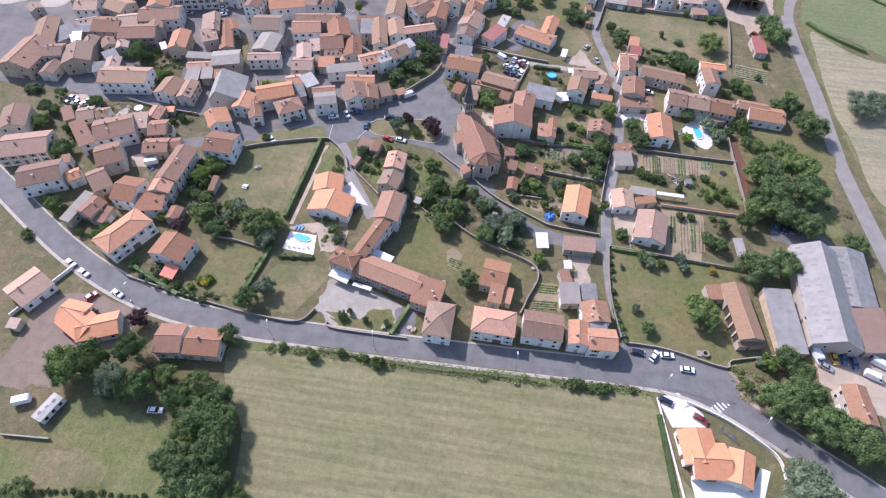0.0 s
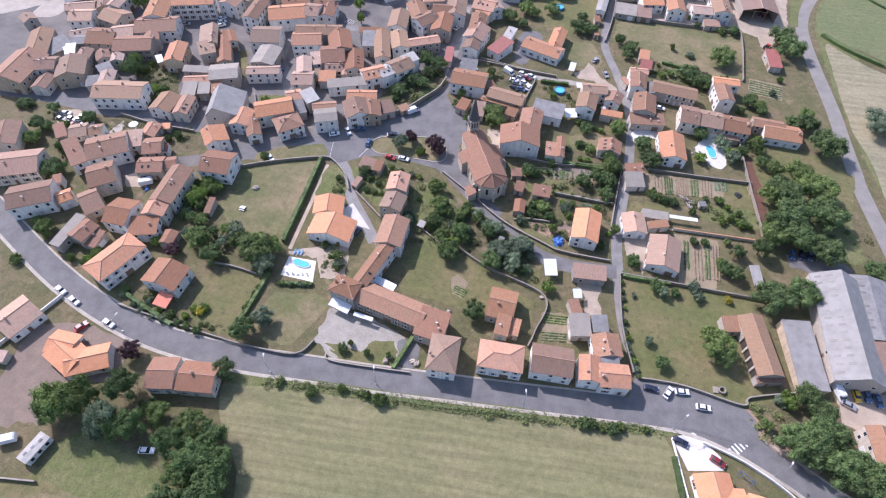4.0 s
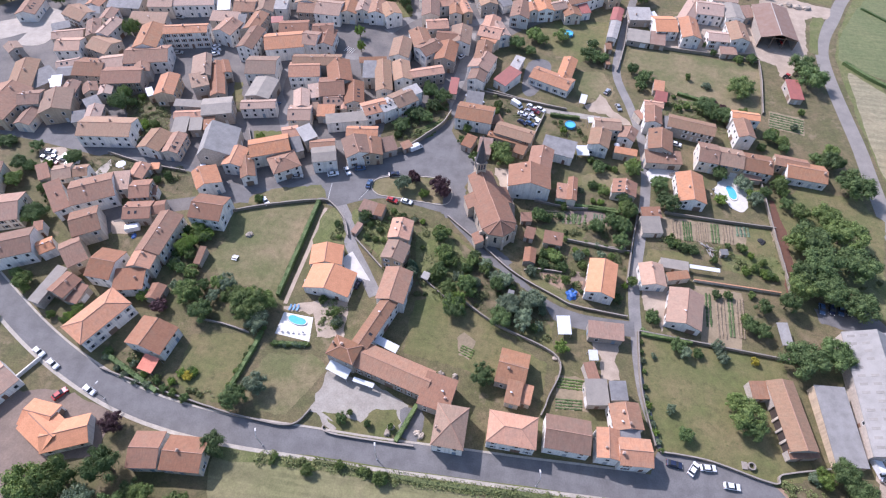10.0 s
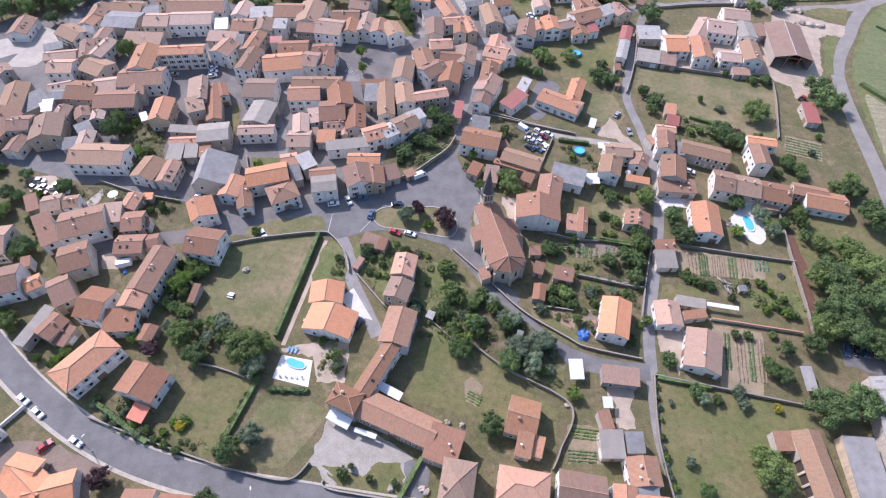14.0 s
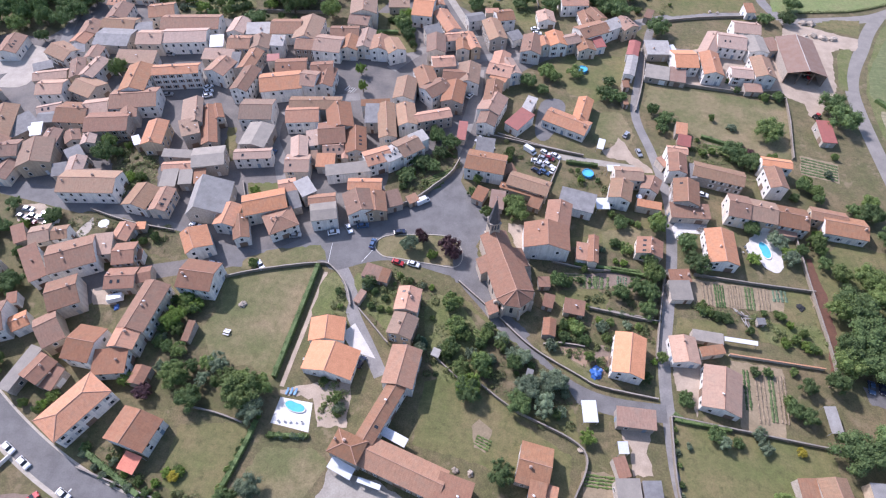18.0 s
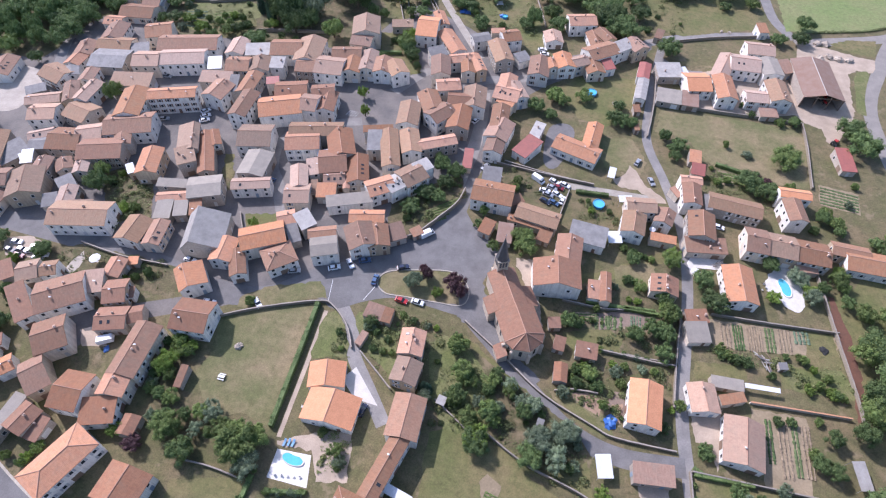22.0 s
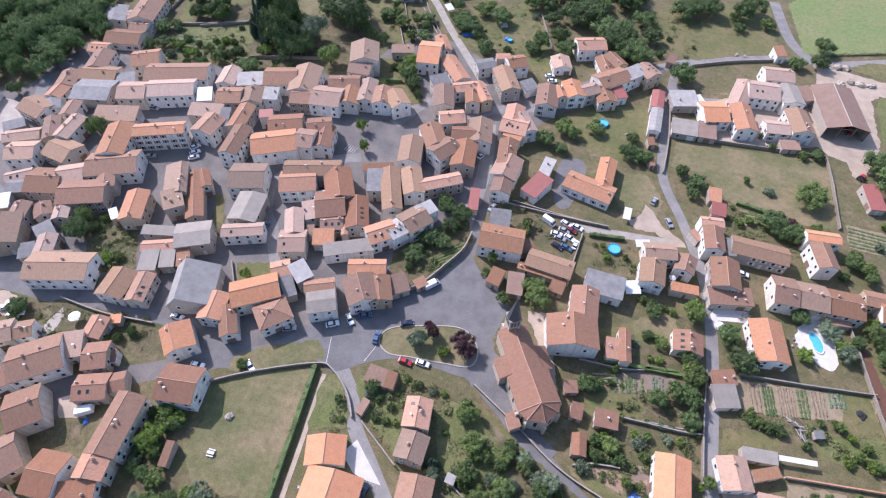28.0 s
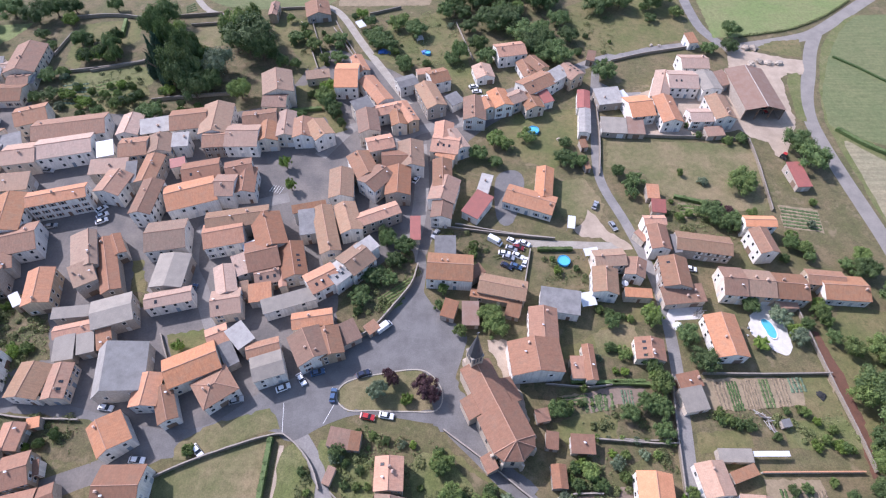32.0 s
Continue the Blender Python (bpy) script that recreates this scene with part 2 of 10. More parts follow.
ROOF_WORDS = {"v": "salmon canvas", "R": "rust-brown tiled", "L": "pale weathered grey", "n": "new bright orange tiled", "o": "bright orange tiled", "r": "weathered terracotta tiled", "p": "pale pink tiled", "b": "brown tiled", "m": "red sheet metal",
              "u": "rusty corrugated", "g": "grey corrugated", "G": "grey corrugated fibre-cement", "l": "pale grey sheet", "w": "white sheet"}
WALLS = {
    "c": render_wall("cream_render", (0.70, 0.615, 0.51), (0.59, 0.51, 0.415), (0.43, 0.375, 0.31)),
    "w": render_wall("white_render", (0.78, 0.75, 0.69), (0.70, 0.665, 0.61), (0.58, 0.53, 0.465), (0.9, 1.08)),
    "y": render_wall("ochre_render", (0.52, 0.41, 0.285), (0.43, 0.335, 0.24), (0.35, 0.29, 0.23)),
    "k": render_wall("grey_render", (0.46, 0.42, 0.37), (0.38, 0.345, 0.30), (0.32, 0.28, 0.235)),
    "s": plain("rubble_stone", (0.42, 0.365, 0.305), (0.31, 0.27, 0.23), 1.6, 0.95, (0.85, 1.2), 3.0, relief=0.6),
}
WALL_WORDS = {"y": "ochre rendered", "k": "grey rendered", "c": "cream rendered", "w": "white rendered", "s": "rubble stone"}
CHURCH_TILES = tile_roof("church_tiles", (0.306, 0.158, 0.095), (0.228, 0.112, 0.069), (0.218, 0.140, 0.095), (0.97, 1.03), (0.95, 1.0))
RIDGE = plain("ridge_mortar", (0.44, 0.26, 0.18), (0.35, 0.21, 0.15), 1.0, 0.9)
STONE = plain("dry_stone", (0.285, 0.24, 0.182), (0.19, 0.163, 0.126), 2.2, 0.95, (0.85, 1.15), 4.0, relief=0.7)
COPING = plain("stone_coping", (0.33, 0.29, 0.245), (0.24, 0.21, 0.18), 1.5, 0.9)
CONCRETE = plain("pale_concrete", (0.66, 0.63, 0.58), (0.56, 0.53, 0.49), 0.5, 0.85)
KERB = plain("pavement_concrete", (0.43, 0.385, 0.32), (0.33, 0.295, 0.24), 0.5, 0.9, (0.95, 1.05), 3.0)
PAINT = plain("road_paint", (0.78, 0.78, 0.76), (0.62, 0.62, 0.60), 1.2, 0.7)
ASPHALT = plain("asphalt", (0.178, 0.172, 0.166), (0.128, 0.122, 0.118), 0.22, 0.9, (0.98, 1.02), 2.5)
GROUND = {
    "asphalt": ASPHALT,
    "tarmac": ASPHALT,
    "bypass": plain("bleached_asphalt", (0.27, 0.247, 0.218), (0.21, 0.193, 0.172), 0.2, 0.9, (0.98, 1.02), 2.5),
    "pale": plain("pale_gravel", (0.44, 0.39, 0.33), (0.35, 0.31, 0.26), 0.25, 0.95, (1.0, 1.0), 2.0),
    "lane": plain("worn_lane", (0.26, 0.245, 0.228), (0.185, 0.175, 0.165), 0.2, 0.92, (0.95, 1.05), 2.0),
    "track": plain("gravel_track", (0.36, 0.33, 0.28), (0.28, 0.25, 0.21), 0.3, 0.95, (0.95, 1.05), 2.0),
    "street": plain("dusty_street", (0.19, 0.17, 0.152), (0.112, 0.106, 0.102), 0.10, 0.92, (1.0, 1.0), 1.5),
    "gravel": plain("gravel_yard", (0.45, 0.36, 0.275), (0.33, 0.265, 0.2), 0.2, 0.95, (0.95, 1.05), 3.0),
    "concrete": CONCRETE,
    "soil": plain("tilled_soil", (0.305, 0.238, 0.152), (0.215, 0.17, 0.106), 0.25, 0.95, (0.9, 1.1), 1.6, relief=0.6),
    "earth": plain("bare_brown_earth", (0.235, 0.175, 0.135), (0.185, 0.14, 0.108), 0.3, 0.95, (0.95, 1.05), 2.0, relief=0.5),
    "verge": turf("verge_grass", (0.122, 0.14, 0.044), (0.17, 0.165, 0.07), (0.09, 0.11, 0.035), 0.15, 0.5),
    "clay": plain("trodden_clay", (0.34, 0.225, 0.15), (0.27, 0.19, 0.13), 0.5, 0.95, (1.0, 1.0), 2.0, relief=0.5),
    "redsoil": plain("red_soil", (0.145, 0.068, 0.043), (0.10, 0.051, 0.034), 0.4, 0.95),
    "lawn": turf("lawn_grass", (0.120, 0.130, 0.043), (0.182, 0.150, 0.068), (0.090, 0.098, 0.035), 0.06, 0.3, None, (0.86, 1.12), ((0.195, 0.165, 0.085), 0.62, 0.76)),
    "garden": turf("garden_growth", (0.092, 0.092, 0.038), (0.152, 0.118, 0.064), (0.058, 0.062, 0.028), 0.2, 0.6, None, (0.74, 1.22), ((0.205, 0.160, 0.095), 0.55, 0.65)),
    "deck": CONCRETE,
    "lawn2": turf("meadow_grass", (0.165, 0.215, 0.072), (0.205, 0.215, 0.09), (0.13, 0.17, 0.06), 0.05, 0.3, None, (0.86, 1.12)),
    "dry": turf("dry_grass", (0.128, 0.132, 0.052), (0.232, 0.182, 0.100), (0.115, 0.112, 0.044), 0.06, 0.3, None, (0.82, 1.16)),
    "hay": turf("mown_hay", (0.182, 0.176, 0.080), (0.215, 0.192, 0.098), (0.155, 0.155, 0.066), 0.035, 0.2, (1.7, 0.12, 0.9), (0.88, 1.1)),
    "hay2": turf("stubble", (0.29, 0.25, 0.155), (0.24, 0.22, 0.135), (0.21, 0.20, 0.12), 0.03, 0.2, (2.0, 1.0, 0.92), (0.88, 1.1)),
    "crop": turf("green_crop", (0.128, 0.152, 0.062), (0.155, 0.165, 0.072), (0.098, 0.122, 0.048), 0.05, 0.3, (1.2, 0.9, 0.97), (0.9, 1.1)),
}
GARDEN = turf("rough_garden_ground", (0.108, 0.106, 0.042), (0.170, 0.132, 0.070), (0.070, 0.074, 0.032), 0.09, 0.28, None, (0.76, 1.2), ((0.215, 0.168, 0.10), 0.57, 0.67))
LEAVES = {
    "d": leafy("green_leaves", (0.056, 0.094, 0.022), (0.106, 0.150, 0.040), (0.175, 0.206, 0.062)),
    "k": leafy("dark_leaves", (0.037, 0.069, 0.020), (0.073, 0.112, 0.035), (0.119, 0.156, 0.050)),
    "o": leafy("grey_green_leaves", (0.075, 0.106, 0.056), (0.125, 0.163, 0.094), (0.188, 0.219, 0.138)),
    "l": leafy("bright_leaves", (0.07, 0.12, 0.02), (0.12, 0.18, 0.03), (0.18, 0.23, 0.05)),
    "p": leafy("purple_leaves", (0.037, 0.018, 0.022), (0.069, 0.033, 0.037), (0.106, 0.056, 0.056)),
    "y": leafy("yellow_leaves", (0.22, 0.19, 0.02), (0.32, 0.27, 0.03), (0.38, 0.33, 0.06)),
    "c": leafy("conifer_needles", (0.022, 0.048, 0.027), (0.040, 0.075, 0.043), (0.069, 0.106, 0.069)),
}
WEED = leafy("weed_leaves", (0.07, 0.088, 0.03), (0.11, 0.13, 0.045), (0.165, 0.165, 0.07))
LEAF_WORDS = {"d": "mid-green broadleaf", "k": "dark green broadleaf", "o": "grey-green olive-toned", "l": "bright green", "p": "dark purple-leaved",
              "y": "yellow-leaved", "c": "dark conifer"}
VEGETABLES = {k: turf("vegetable_leaves_" + k, g, tuple(1.4 * x for x in g), tuple(0.5 * x for x in g), 0.9, 1.6) for k, g in (("l", (0.10, 0.14, 0.04)), ("f", (0.20, 0.155, 0.105)), ("d", (0.085, 0.115, 0.045)), ("k", (0.055, 0.09, 0.03)), ("o", (0.10, 0.14, 0.085)))}
BARK = plain("bark", (0.14, 0.105, 0.075), (0.09, 0.07, 0.05), 3.0, 0.95)
GLASS = glossy("window_glass", (0.035, 0.04, 0.045), 0.12)
FRAME = plain("window_frame", (0.70, 0.68, 0.64), (0.60, 0.58, 0.55), 2.0, 0.6)
SHUTTERS = [plain("shutter_brown", (0.20, 0.12, 0.08), (0.16, 0.095, 0.065), 2.0, 0.7), plain("shutter_grey", (0.42, 0.43, 0.43), (0.35, 0.36, 0.36), 2.0, 0.7),
            plain("shutter_white", (0.66, 0.65, 0.62), (0.56, 0.55, 0.53), 2.0, 0.7), plain("shutter_blue", (0.22, 0.28, 0.34), (0.18, 0.23, 0.28), 2.0, 0.7)]
WOOD = plain("old_wood", (0.22, 0.15, 0.10), (0.15, 0.105, 0.075), 2.0, 0.8)
# near-black brown that paints the shade inside the cart barn's open bays
BAY_SHADE = plain("bay_shade", (0.075, 0.055, 0.045), (0.05, 0.038, 0.032), 2.0, 0.85)
METAL = glossy("galvanised_metal", (0.45, 0.46, 0.47), 0.45, 0.7)
RUBBER = plain("tyre_rubber", (0.03, 0.03, 0.03), (0.022, 0.022, 0.022), 4.0, 0.8)
SLATE = plain("slate", (0.075, 0.08, 0.09), (0.055, 0.058, 0.065), 1.5, 0.55)
CHURCH_STONE = plain("church_stone", (0.50, 0.42, 0.33), (0.40, 0.33, 0.26), 0.7, 0.95, (0.95, 1.05), 2.5, relief=0.5)
POOL_TILE = glossy("pool_water", (0.11, 0.47, 0.60), 0.06)
POOL_BLUE = plain("pool_liner_blue", (0.06, 0.30, 0.55), (0.05, 0.25, 0.48), 2.0, 0.5)
CARS = {"w": glossy("white_paint", (0.78, 0.79, 0.80), 0.3, 0, 0.6), "W": glossy("van_white_paint", (0.78, 0.79, 0.80), 0.35, 0, 0.5), "s": glossy("silver_paint", (0.48, 0.49, 0.50), 0.3, 0.5, 0.6),
        "r": glossy("red_paint", (0.42, 0.03, 0.03), 0.28, 0, 0.6), "d": glossy("dark_red_paint", (0.20, 0.02, 0.025), 0.28, 0, 0.6), "n": glossy("navy_paint", (0.02, 0.028, 0.06), 0.25, 0, 0.6),
        "b": glossy("blue_paint", (0.07, 0.13, 0.24), 0.28, 0.2, 0.6), "y": glossy("yellow_paint", (0.65, 0.42, 0.03), 0.3, 0, 0.6), "T": glossy("trailer_white", (0.74, 0.75, 0.76), 0.4)}
CAR_WORDS = {"w": "white", "W": "white", "s": "silver", "r": "red", "d": "dark red", "n": "dark blue", "b": "blue", "y": "yellow", "T": "white"}


# ---- mesh helpers ----
def mesh(name, verts, faces, mats, index=None, smooth=False):
    me = bpy.data.meshes.new(name)
    me.from_pydata(verts, [], faces)
    for m in mats:
        me.materials.append(m)
    if index:
        me.polygons.foreach_set("material_index", index)
    if smooth:
        me.polygons.foreach_set("use_smooth", [True] * len(me.polygons))
    me.update()
    return me


def child(name, me, parent, m=None, label=""):
    ob = new(name, me)
    ob.parent = parent
    if m is not None:
        ob.matrix_basis = m
    if label:
        ob["label"] = label
    return ob


def part(name, verts, faces, mat, parent, label="", m=None):
    return child(name, mesh(name, verts, faces, [mat]), parent, m, label)


def box_data(x0, y0, z0, x1, y1, z1, b=0.0):
    """A box; with b, its top edges are chamfered."""
    v = [(x0, y0, z0), (x1, y0, z0), (x1, y1, z0), (x0, y1, z0)]
    if b:
        v += [(x0, y0, z1 - b), (x1, y0, z1 - b), (x1, y1, z1 - b), (x0, y1, z1 - b)]
        v += [(x0 + b, y0 + b, z1), (x1 - b, y0 + b, z1), (x1 - b, y1 - b, z1), (x0 + b, y1 - b, z1)]
    else:
        v += [(x0, y0, z1), (x1, y0, z1), (x1, y1, z1), (x0, y1, z1)]
    f = [(3, 2, 1, 0)]
    for k in range(0, len(v) - 4, 4):
        f += [(k + i, k + (i + 1) % 4, k + 4 + (i + 1) % 4, k + 4 + i) for i in range(4)]
    n = len(v)
    f.append((n - 4, n - 3, n - 2, n - 1))
    return v, f


def joined(*pieces):
    vs, fs = [], []
    for v, f in pieces:
        k = len(vs)
        vs += v
        fs += [tuple(i + k for i in q) for q in f]
    return vs, fs


def tube(p, q, r0, r1, n=8):
    p, q = Vector(p), Vector(q)
    d = (q - p).normalized()
    a = d.orthogonal().normalized()
    b = d.cross(a)
    v = []
    for c, r in ((p, r0), (q, r1)):
        v += [tuple(c + (a * math.cos(t) + b * math.sin(t)) * r) for t in (2 * math.pi * k / n for k in range(n))]
    f = [(k, (k + 1) % n, n + (k + 1) % n, n + k) for k in range(n)] + [tuple(range(n - 1, -1, -1)), tuple(range(n, 2 * n))]
    return v, f


def slab(top, thick):
    """Faces of a roof, given as (verts, faces), turned into a slab of that thickness."""
    v, f = top
    n = len(v)
    vs = list(v) + [(x, y, z - thick) for x, y, z in v]
    fs = list(f) + [tuple(i + n for i in reversed(q)) for q in f]
    edges = {}
    for q in f:
        for i, a in enumerate(q):
            b = q[(i + 1) % len(q)]
            edges[(a, b)] = True
    for a, b in edges:
        if (b, a) not in edges:
            fs.append((a, a + n, b + n, b))
    return vs, fs


# ---- ground ----
def smooth_line(pts, closed=False, steps=5):
    """A smooth line through the points (Catmull-Rom)."""
    n, out = len(pts), []
    P = [Vector(p) for p in pts]
    for k in range(n if closed else n - 1):
        if closed:
            a, b, c, d = P[(k - 1) % n], P[k], P[(k + 1) % n], P[(k + 2) % n]
        else:
            a, b, c, d = P[max(k - 1, 0)], P[k], P[k + 1], P[min(k + 2, n - 1)]
        for s in range(steps):
            t = s / steps
            out.append(0.5 * ((2 * b) + (c - a) * t + (2 * a - 5 * b + 4 * c - d) * t * t + (3 * b - a - 3 * c + d) * t ** 3))
    if not closed:
        out.append(P[-1])
    return out


layer = [0]
PATCH_NAMES = {"lawn": "lawn", "lawn2": "meadow", "dry": "dry_lawn", "hay": "hay_field", "hay2": "stubble_field", "crop": "crop_field", "gravel": "gravel_yard", "soil": "vegetable_plot",
               "redsoil": "bare_earth", "clay": "bare_earth", "earth": "bare_earth", "verge": "road_verge", "concrete": "terrace", "street": "street_ground", "asphalt": "square", "tarmac": "square", "pale": "gravel_court", "garden": "garden_ground", "deck": "pool_terrace", "track": "gravel_yard"}


def patch(kind, *pts):
    """A flat area of ground with its own surface."""
    layer[0] += 1
    z = 0.003 if kind == "street" else 0.006 + 0.0006 * layer[0]
    if kind == "concrete":
        line = [Vector(p) for p in pts]
    elif kind in ("asphalt", "street", "deck", "pale", "verge", "hay", "crop", "hay2"):
        line = smooth_line(pts, True, 4)
    else:
        ends = [Vector(p) for p in pts]
        line = [a.lerp(b, k / n) for a, b in zip(ends, ends[1:] + ends[:1]) for n in [max(1, int((b - a).length / 1.2))] for k in range(n)]
    if kind not in ("concrete", "asphalt", "street"):
        line = [p + Vector((noise.noise((p.x * 0.5, p.y * 0.5, 1.0)), noise.noise((p.x * 0.5, p.y * 0.5, 7.0)))) * 0.9 for p in line]
    bm = bmesh.new()
    bmesh.ops.triangulate(bm, faces=[bm.faces.new([bm.verts.new((p.x, p.y, z)) for p in line])])
    bmesh.ops.recalc_face_normals(bm, faces=bm.faces)
    if bm.faces and sum(f.normal.z for f in bm.faces) < 0:
        bmesh.ops.reverse_faces(bm, faces=bm.faces)
    me = bpy.data.meshes.new(PATCH_NAMES[kind])
    bm.to_mesh(me)
    bm.free()
    me.materials.append(GROUND[kind])
    return tagged(new(PATCH_NAMES[kind], me), kind="structure")


def offset_line(line, d):
    out = []
    for k, p in enumerate(line):
        t = (line[min(k + 1, len(line) - 1)] - line[max(k - 1, 0)]).normalized()
        out.append(p + Vector((-t.y, t.x)) * d)
    return out


def strip(a, b, z0, z1=None):
    """A band between two lines, flat at z0, or a solid from z0 to z1."""
    n = len(a)
    if z1 is None:
        v = [(p.x, p.y, z0) for p in a] + [(p.x, p.y, z0) for p in b]
        return v, [(n + k, n + k + 1, k + 1, k) for k in range(n - 1)]
    v = [(p.x, p.y, z) for z in (z0, z1) for l in (a, b) for p in l]
    f = []
    for k in range(n - 1):
        A, B, C, D = k, n + k, 2 * n + k, 3 * n + k
        f += [(D, D + 1, C + 1, C), (C, C + 1, A + 1, A), (B, B + 1, D + 1, D)]
    f += [(0, n, 3 * n, 2 * n), (2 * n - 1, n - 1, 3 * n - 1, 4 * n - 1)]
    return v, f


def road(width, kind, kerbs, *pts):
    """A road; kerbs gives the stretch of x along which the pavement on its north side is let down."""
    layer[0] += 1
    line = smooth_line(pts, False, 6)
    w = width / 2
    l, r = offset_line(line, w), offset_line(line, -w)
    z = 0.006 + 0.0006 * layer[0]
    ob = tagged(new("road" if kind in ("asphalt", "bypass") else "lane", mesh("road", *strip(l, r, z), [GROUND[kind]])), kind="structure")
    if kerbs:
        start, end = kerbs
        for inner, outer, run in ((w, w + 0.6, [p for p in line if p.x < start]), (w, w + 0.6, [p for p in line if p.x > end]), (-w - 1.05, -w, line)):
            part("pavement", *strip(offset_line(run, outer), offset_line(run, inner), 0.0, z + 0.09), KERB, ob)
    return ob


ground = tagged(new("ground", mesh("ground", [(-2500, -2500, 0), (2500, -2500, 0), (2500, 2500, 0), (-2500, 2500, 0)], [(0, 1, 2, 3)], [GARDEN])), kind="structure")
patch("street", (-259.5, 202.6), (-264.9, 238.5), (-250.8, 261.4), (-230.7, 262.8), (-222.1, 298.2), (-195.3, 300.5), (-155.9, 291.8), (-94.0, 296.0), (-72.9, 335.8), (-49.5, 327.8), (-8.1, 302.2), (40.3, 322.9), (44.8, 315.2), (2.1, 284.7), (-13.5, 264.6), (-20.3, 235.6), (-26.7, 215.5), (-34.0, 195.1), (-50.6, 182.6), (-72.0, 166.1), (-97.1, 156.5), (-121.7, 163.3), (-153.4, 166.5), (-201.9, 168.6), (-232.1, 170.7))
patch("street", (-145.4, 134.9), (-139.9, 141.3), (-116.2, 150.1), (-99.9, 156.2), (-97.7, 150.7), (-116.8, 143.5), (-131.7, 136.7), (-137.9, 128.5))
road(7.4, "asphalt", (46.0, 80.0), (-202.7, 128.2), (-179.4, 114.2), (-157.9, 101.1), (-138.7, 90.1), (-121.1, 81.9), (-103.7, 76.0), (-87.2, 72.9), (-68.3, 71.7), (-46.7, 71.9), (-28.9, 72.0), (-8.0, 72.7), (12.7, 73.3), (29.7, 74.0), (46.6, 74.5), (61.6, 74.2), (74.2, 70.7), (86.0, 64.9), (96.9, 58.2), (108.5, 51.6), (120.4, 44.0))
road(3.7, "lane", False, (50.1, 83.6), (44.8, 100.6), (43.4, 122.9), (43.7, 138.8), (46.5, 157.0), (49.5, 177.5), (50.9, 197.4), (49.8, 212.7), (46.3, 230.8), (41.3, 252.5), (44.0, 276.2), (50.5, 311.0), (54.9, 327.8))
road(5.5, "asphalt", False, (-24.2, 166.0), (-19.0, 157.9), (-11.0, 149.5), (0.6, 136.8), (12.1, 126.9), (25.2, 122.1), (43.0, 121.9))
road(4.2, "lane", False, (-62.7, 158.0), (-56.6, 148.9), (-53.4, 139.9), (-46.5, 129.9), (-40.1, 120.5))
road(7.4, "asphalt", False, (-218.4, 174.4), (-203.0, 172.9), (-177.7, 170.2), (-152.7, 166.7), (-125.8, 161.9), (-106.1, 156.2), (-88.9, 155.5), (-72.7, 163.7), (-57.5, 170.2))
road(6.4, "asphalt", False, (-57.5, 170.2), (-44.4, 179.1), (-33.6, 191.5), (-29.4, 208.4), (-30.2, 222.3), (-33.3, 234.8), (-37.2, 244.0))
road(5.3, "lane", False, (112.3, 394.4), (112.3, 358.8), (119.3, 340.7))
road(5.3, "lane", False, (-67.3, 266.0), (-55.8, 282.5), (-48.1, 280.0), (-35.6, 276.6), (-26.5, 281.8), (2.0, 290.3), (34.6, 313.5), (45.5, 323.8), (69.8, 334.5), (107.3, 342.2))
road(5.3, "lane", False, (-28.0, 272.5), (-27.3, 252.5), (-28.7, 234.2), (-31.3, 220.0), (-34.6, 199.6))
road(4.2, "lane", False, (50.7, 312.1), (60.7, 303.9), (70.3, 303.6))
road(4.8, "lane", False, (-92.7, 190.4), (-99.3, 204.0), (-104.7, 213.6), (-105.2, 227.6), (-93.0, 238.7), (-76.5, 244.5))
road(3.2, "track", False, (-21.6, 225.6), (3.0, 222.4), (26.8, 221.0), (42.3, 220.2))
road(4.8, "lane", False, (-191.8, 257.9), (-226.5, 281.9), (-218.4, 251.6))
road(6.4, "bypass", False, (118.4, 337.9), (139.6, 342.7), (158.6, 347.6), (169.9, 352.5), (186.4, 364.3), (210.3, 382.5), (240.9, 404.7))
road(6.1, "bypass", False, (169.8, 351.5), (160.9, 337.1), (152.4, 319.2), (144.1, 302.5), (139.4, 288.1), (137.9, 273.4), (137.6, 256.5), (137.9, 239.1), (138.2, 221.4), (137.6, 203.5), (137.2, 185.8), (137.3, 169.7), (143.2, 101.5))
road(3.8, "track", False, (-81.0, 377.1), (-71.9, 372.9), (-64.9, 363.1), (-55.8, 343.6), (-47.5, 327.0), (-38.8, 310.3), (-32.4, 297.5))
road(3.2, "track", False, (-148.2, 395.0), (-142.7, 383.7), (-138.7, 376.7), (-133.3, 370.4), (-126.1, 366.8))
road(3.2, "pale", False, (-153.9, 164.7), (-153.9, 159.8), (-153.5, 155.0), (-154.0, 152.2))
road(1.3, "gravel", False, (-66.0, 153.7), (-66.4, 142.2), (-66.8, 132.1), (-67.4, 121.5), (-67.8, 112.8))
patch("asphalt", (-106.7, 157.7), (-89.8, 158.0), (-74.2, 169.0), (-59.0, 176.5), (-44.0, 188.1), (-31.7, 208.0), (-24.5, 197.9), (-14.3, 187.4), (-14.7, 181.4), (-18.1, 171.1), (-18.2, 162.6), (-22.1, 158.6), (-43.0, 161.9), (-53.8, 159.5), (-63.8, 154.7), (-70.9, 157.8), (-87.8, 152.3), (-101.9, 151.1))
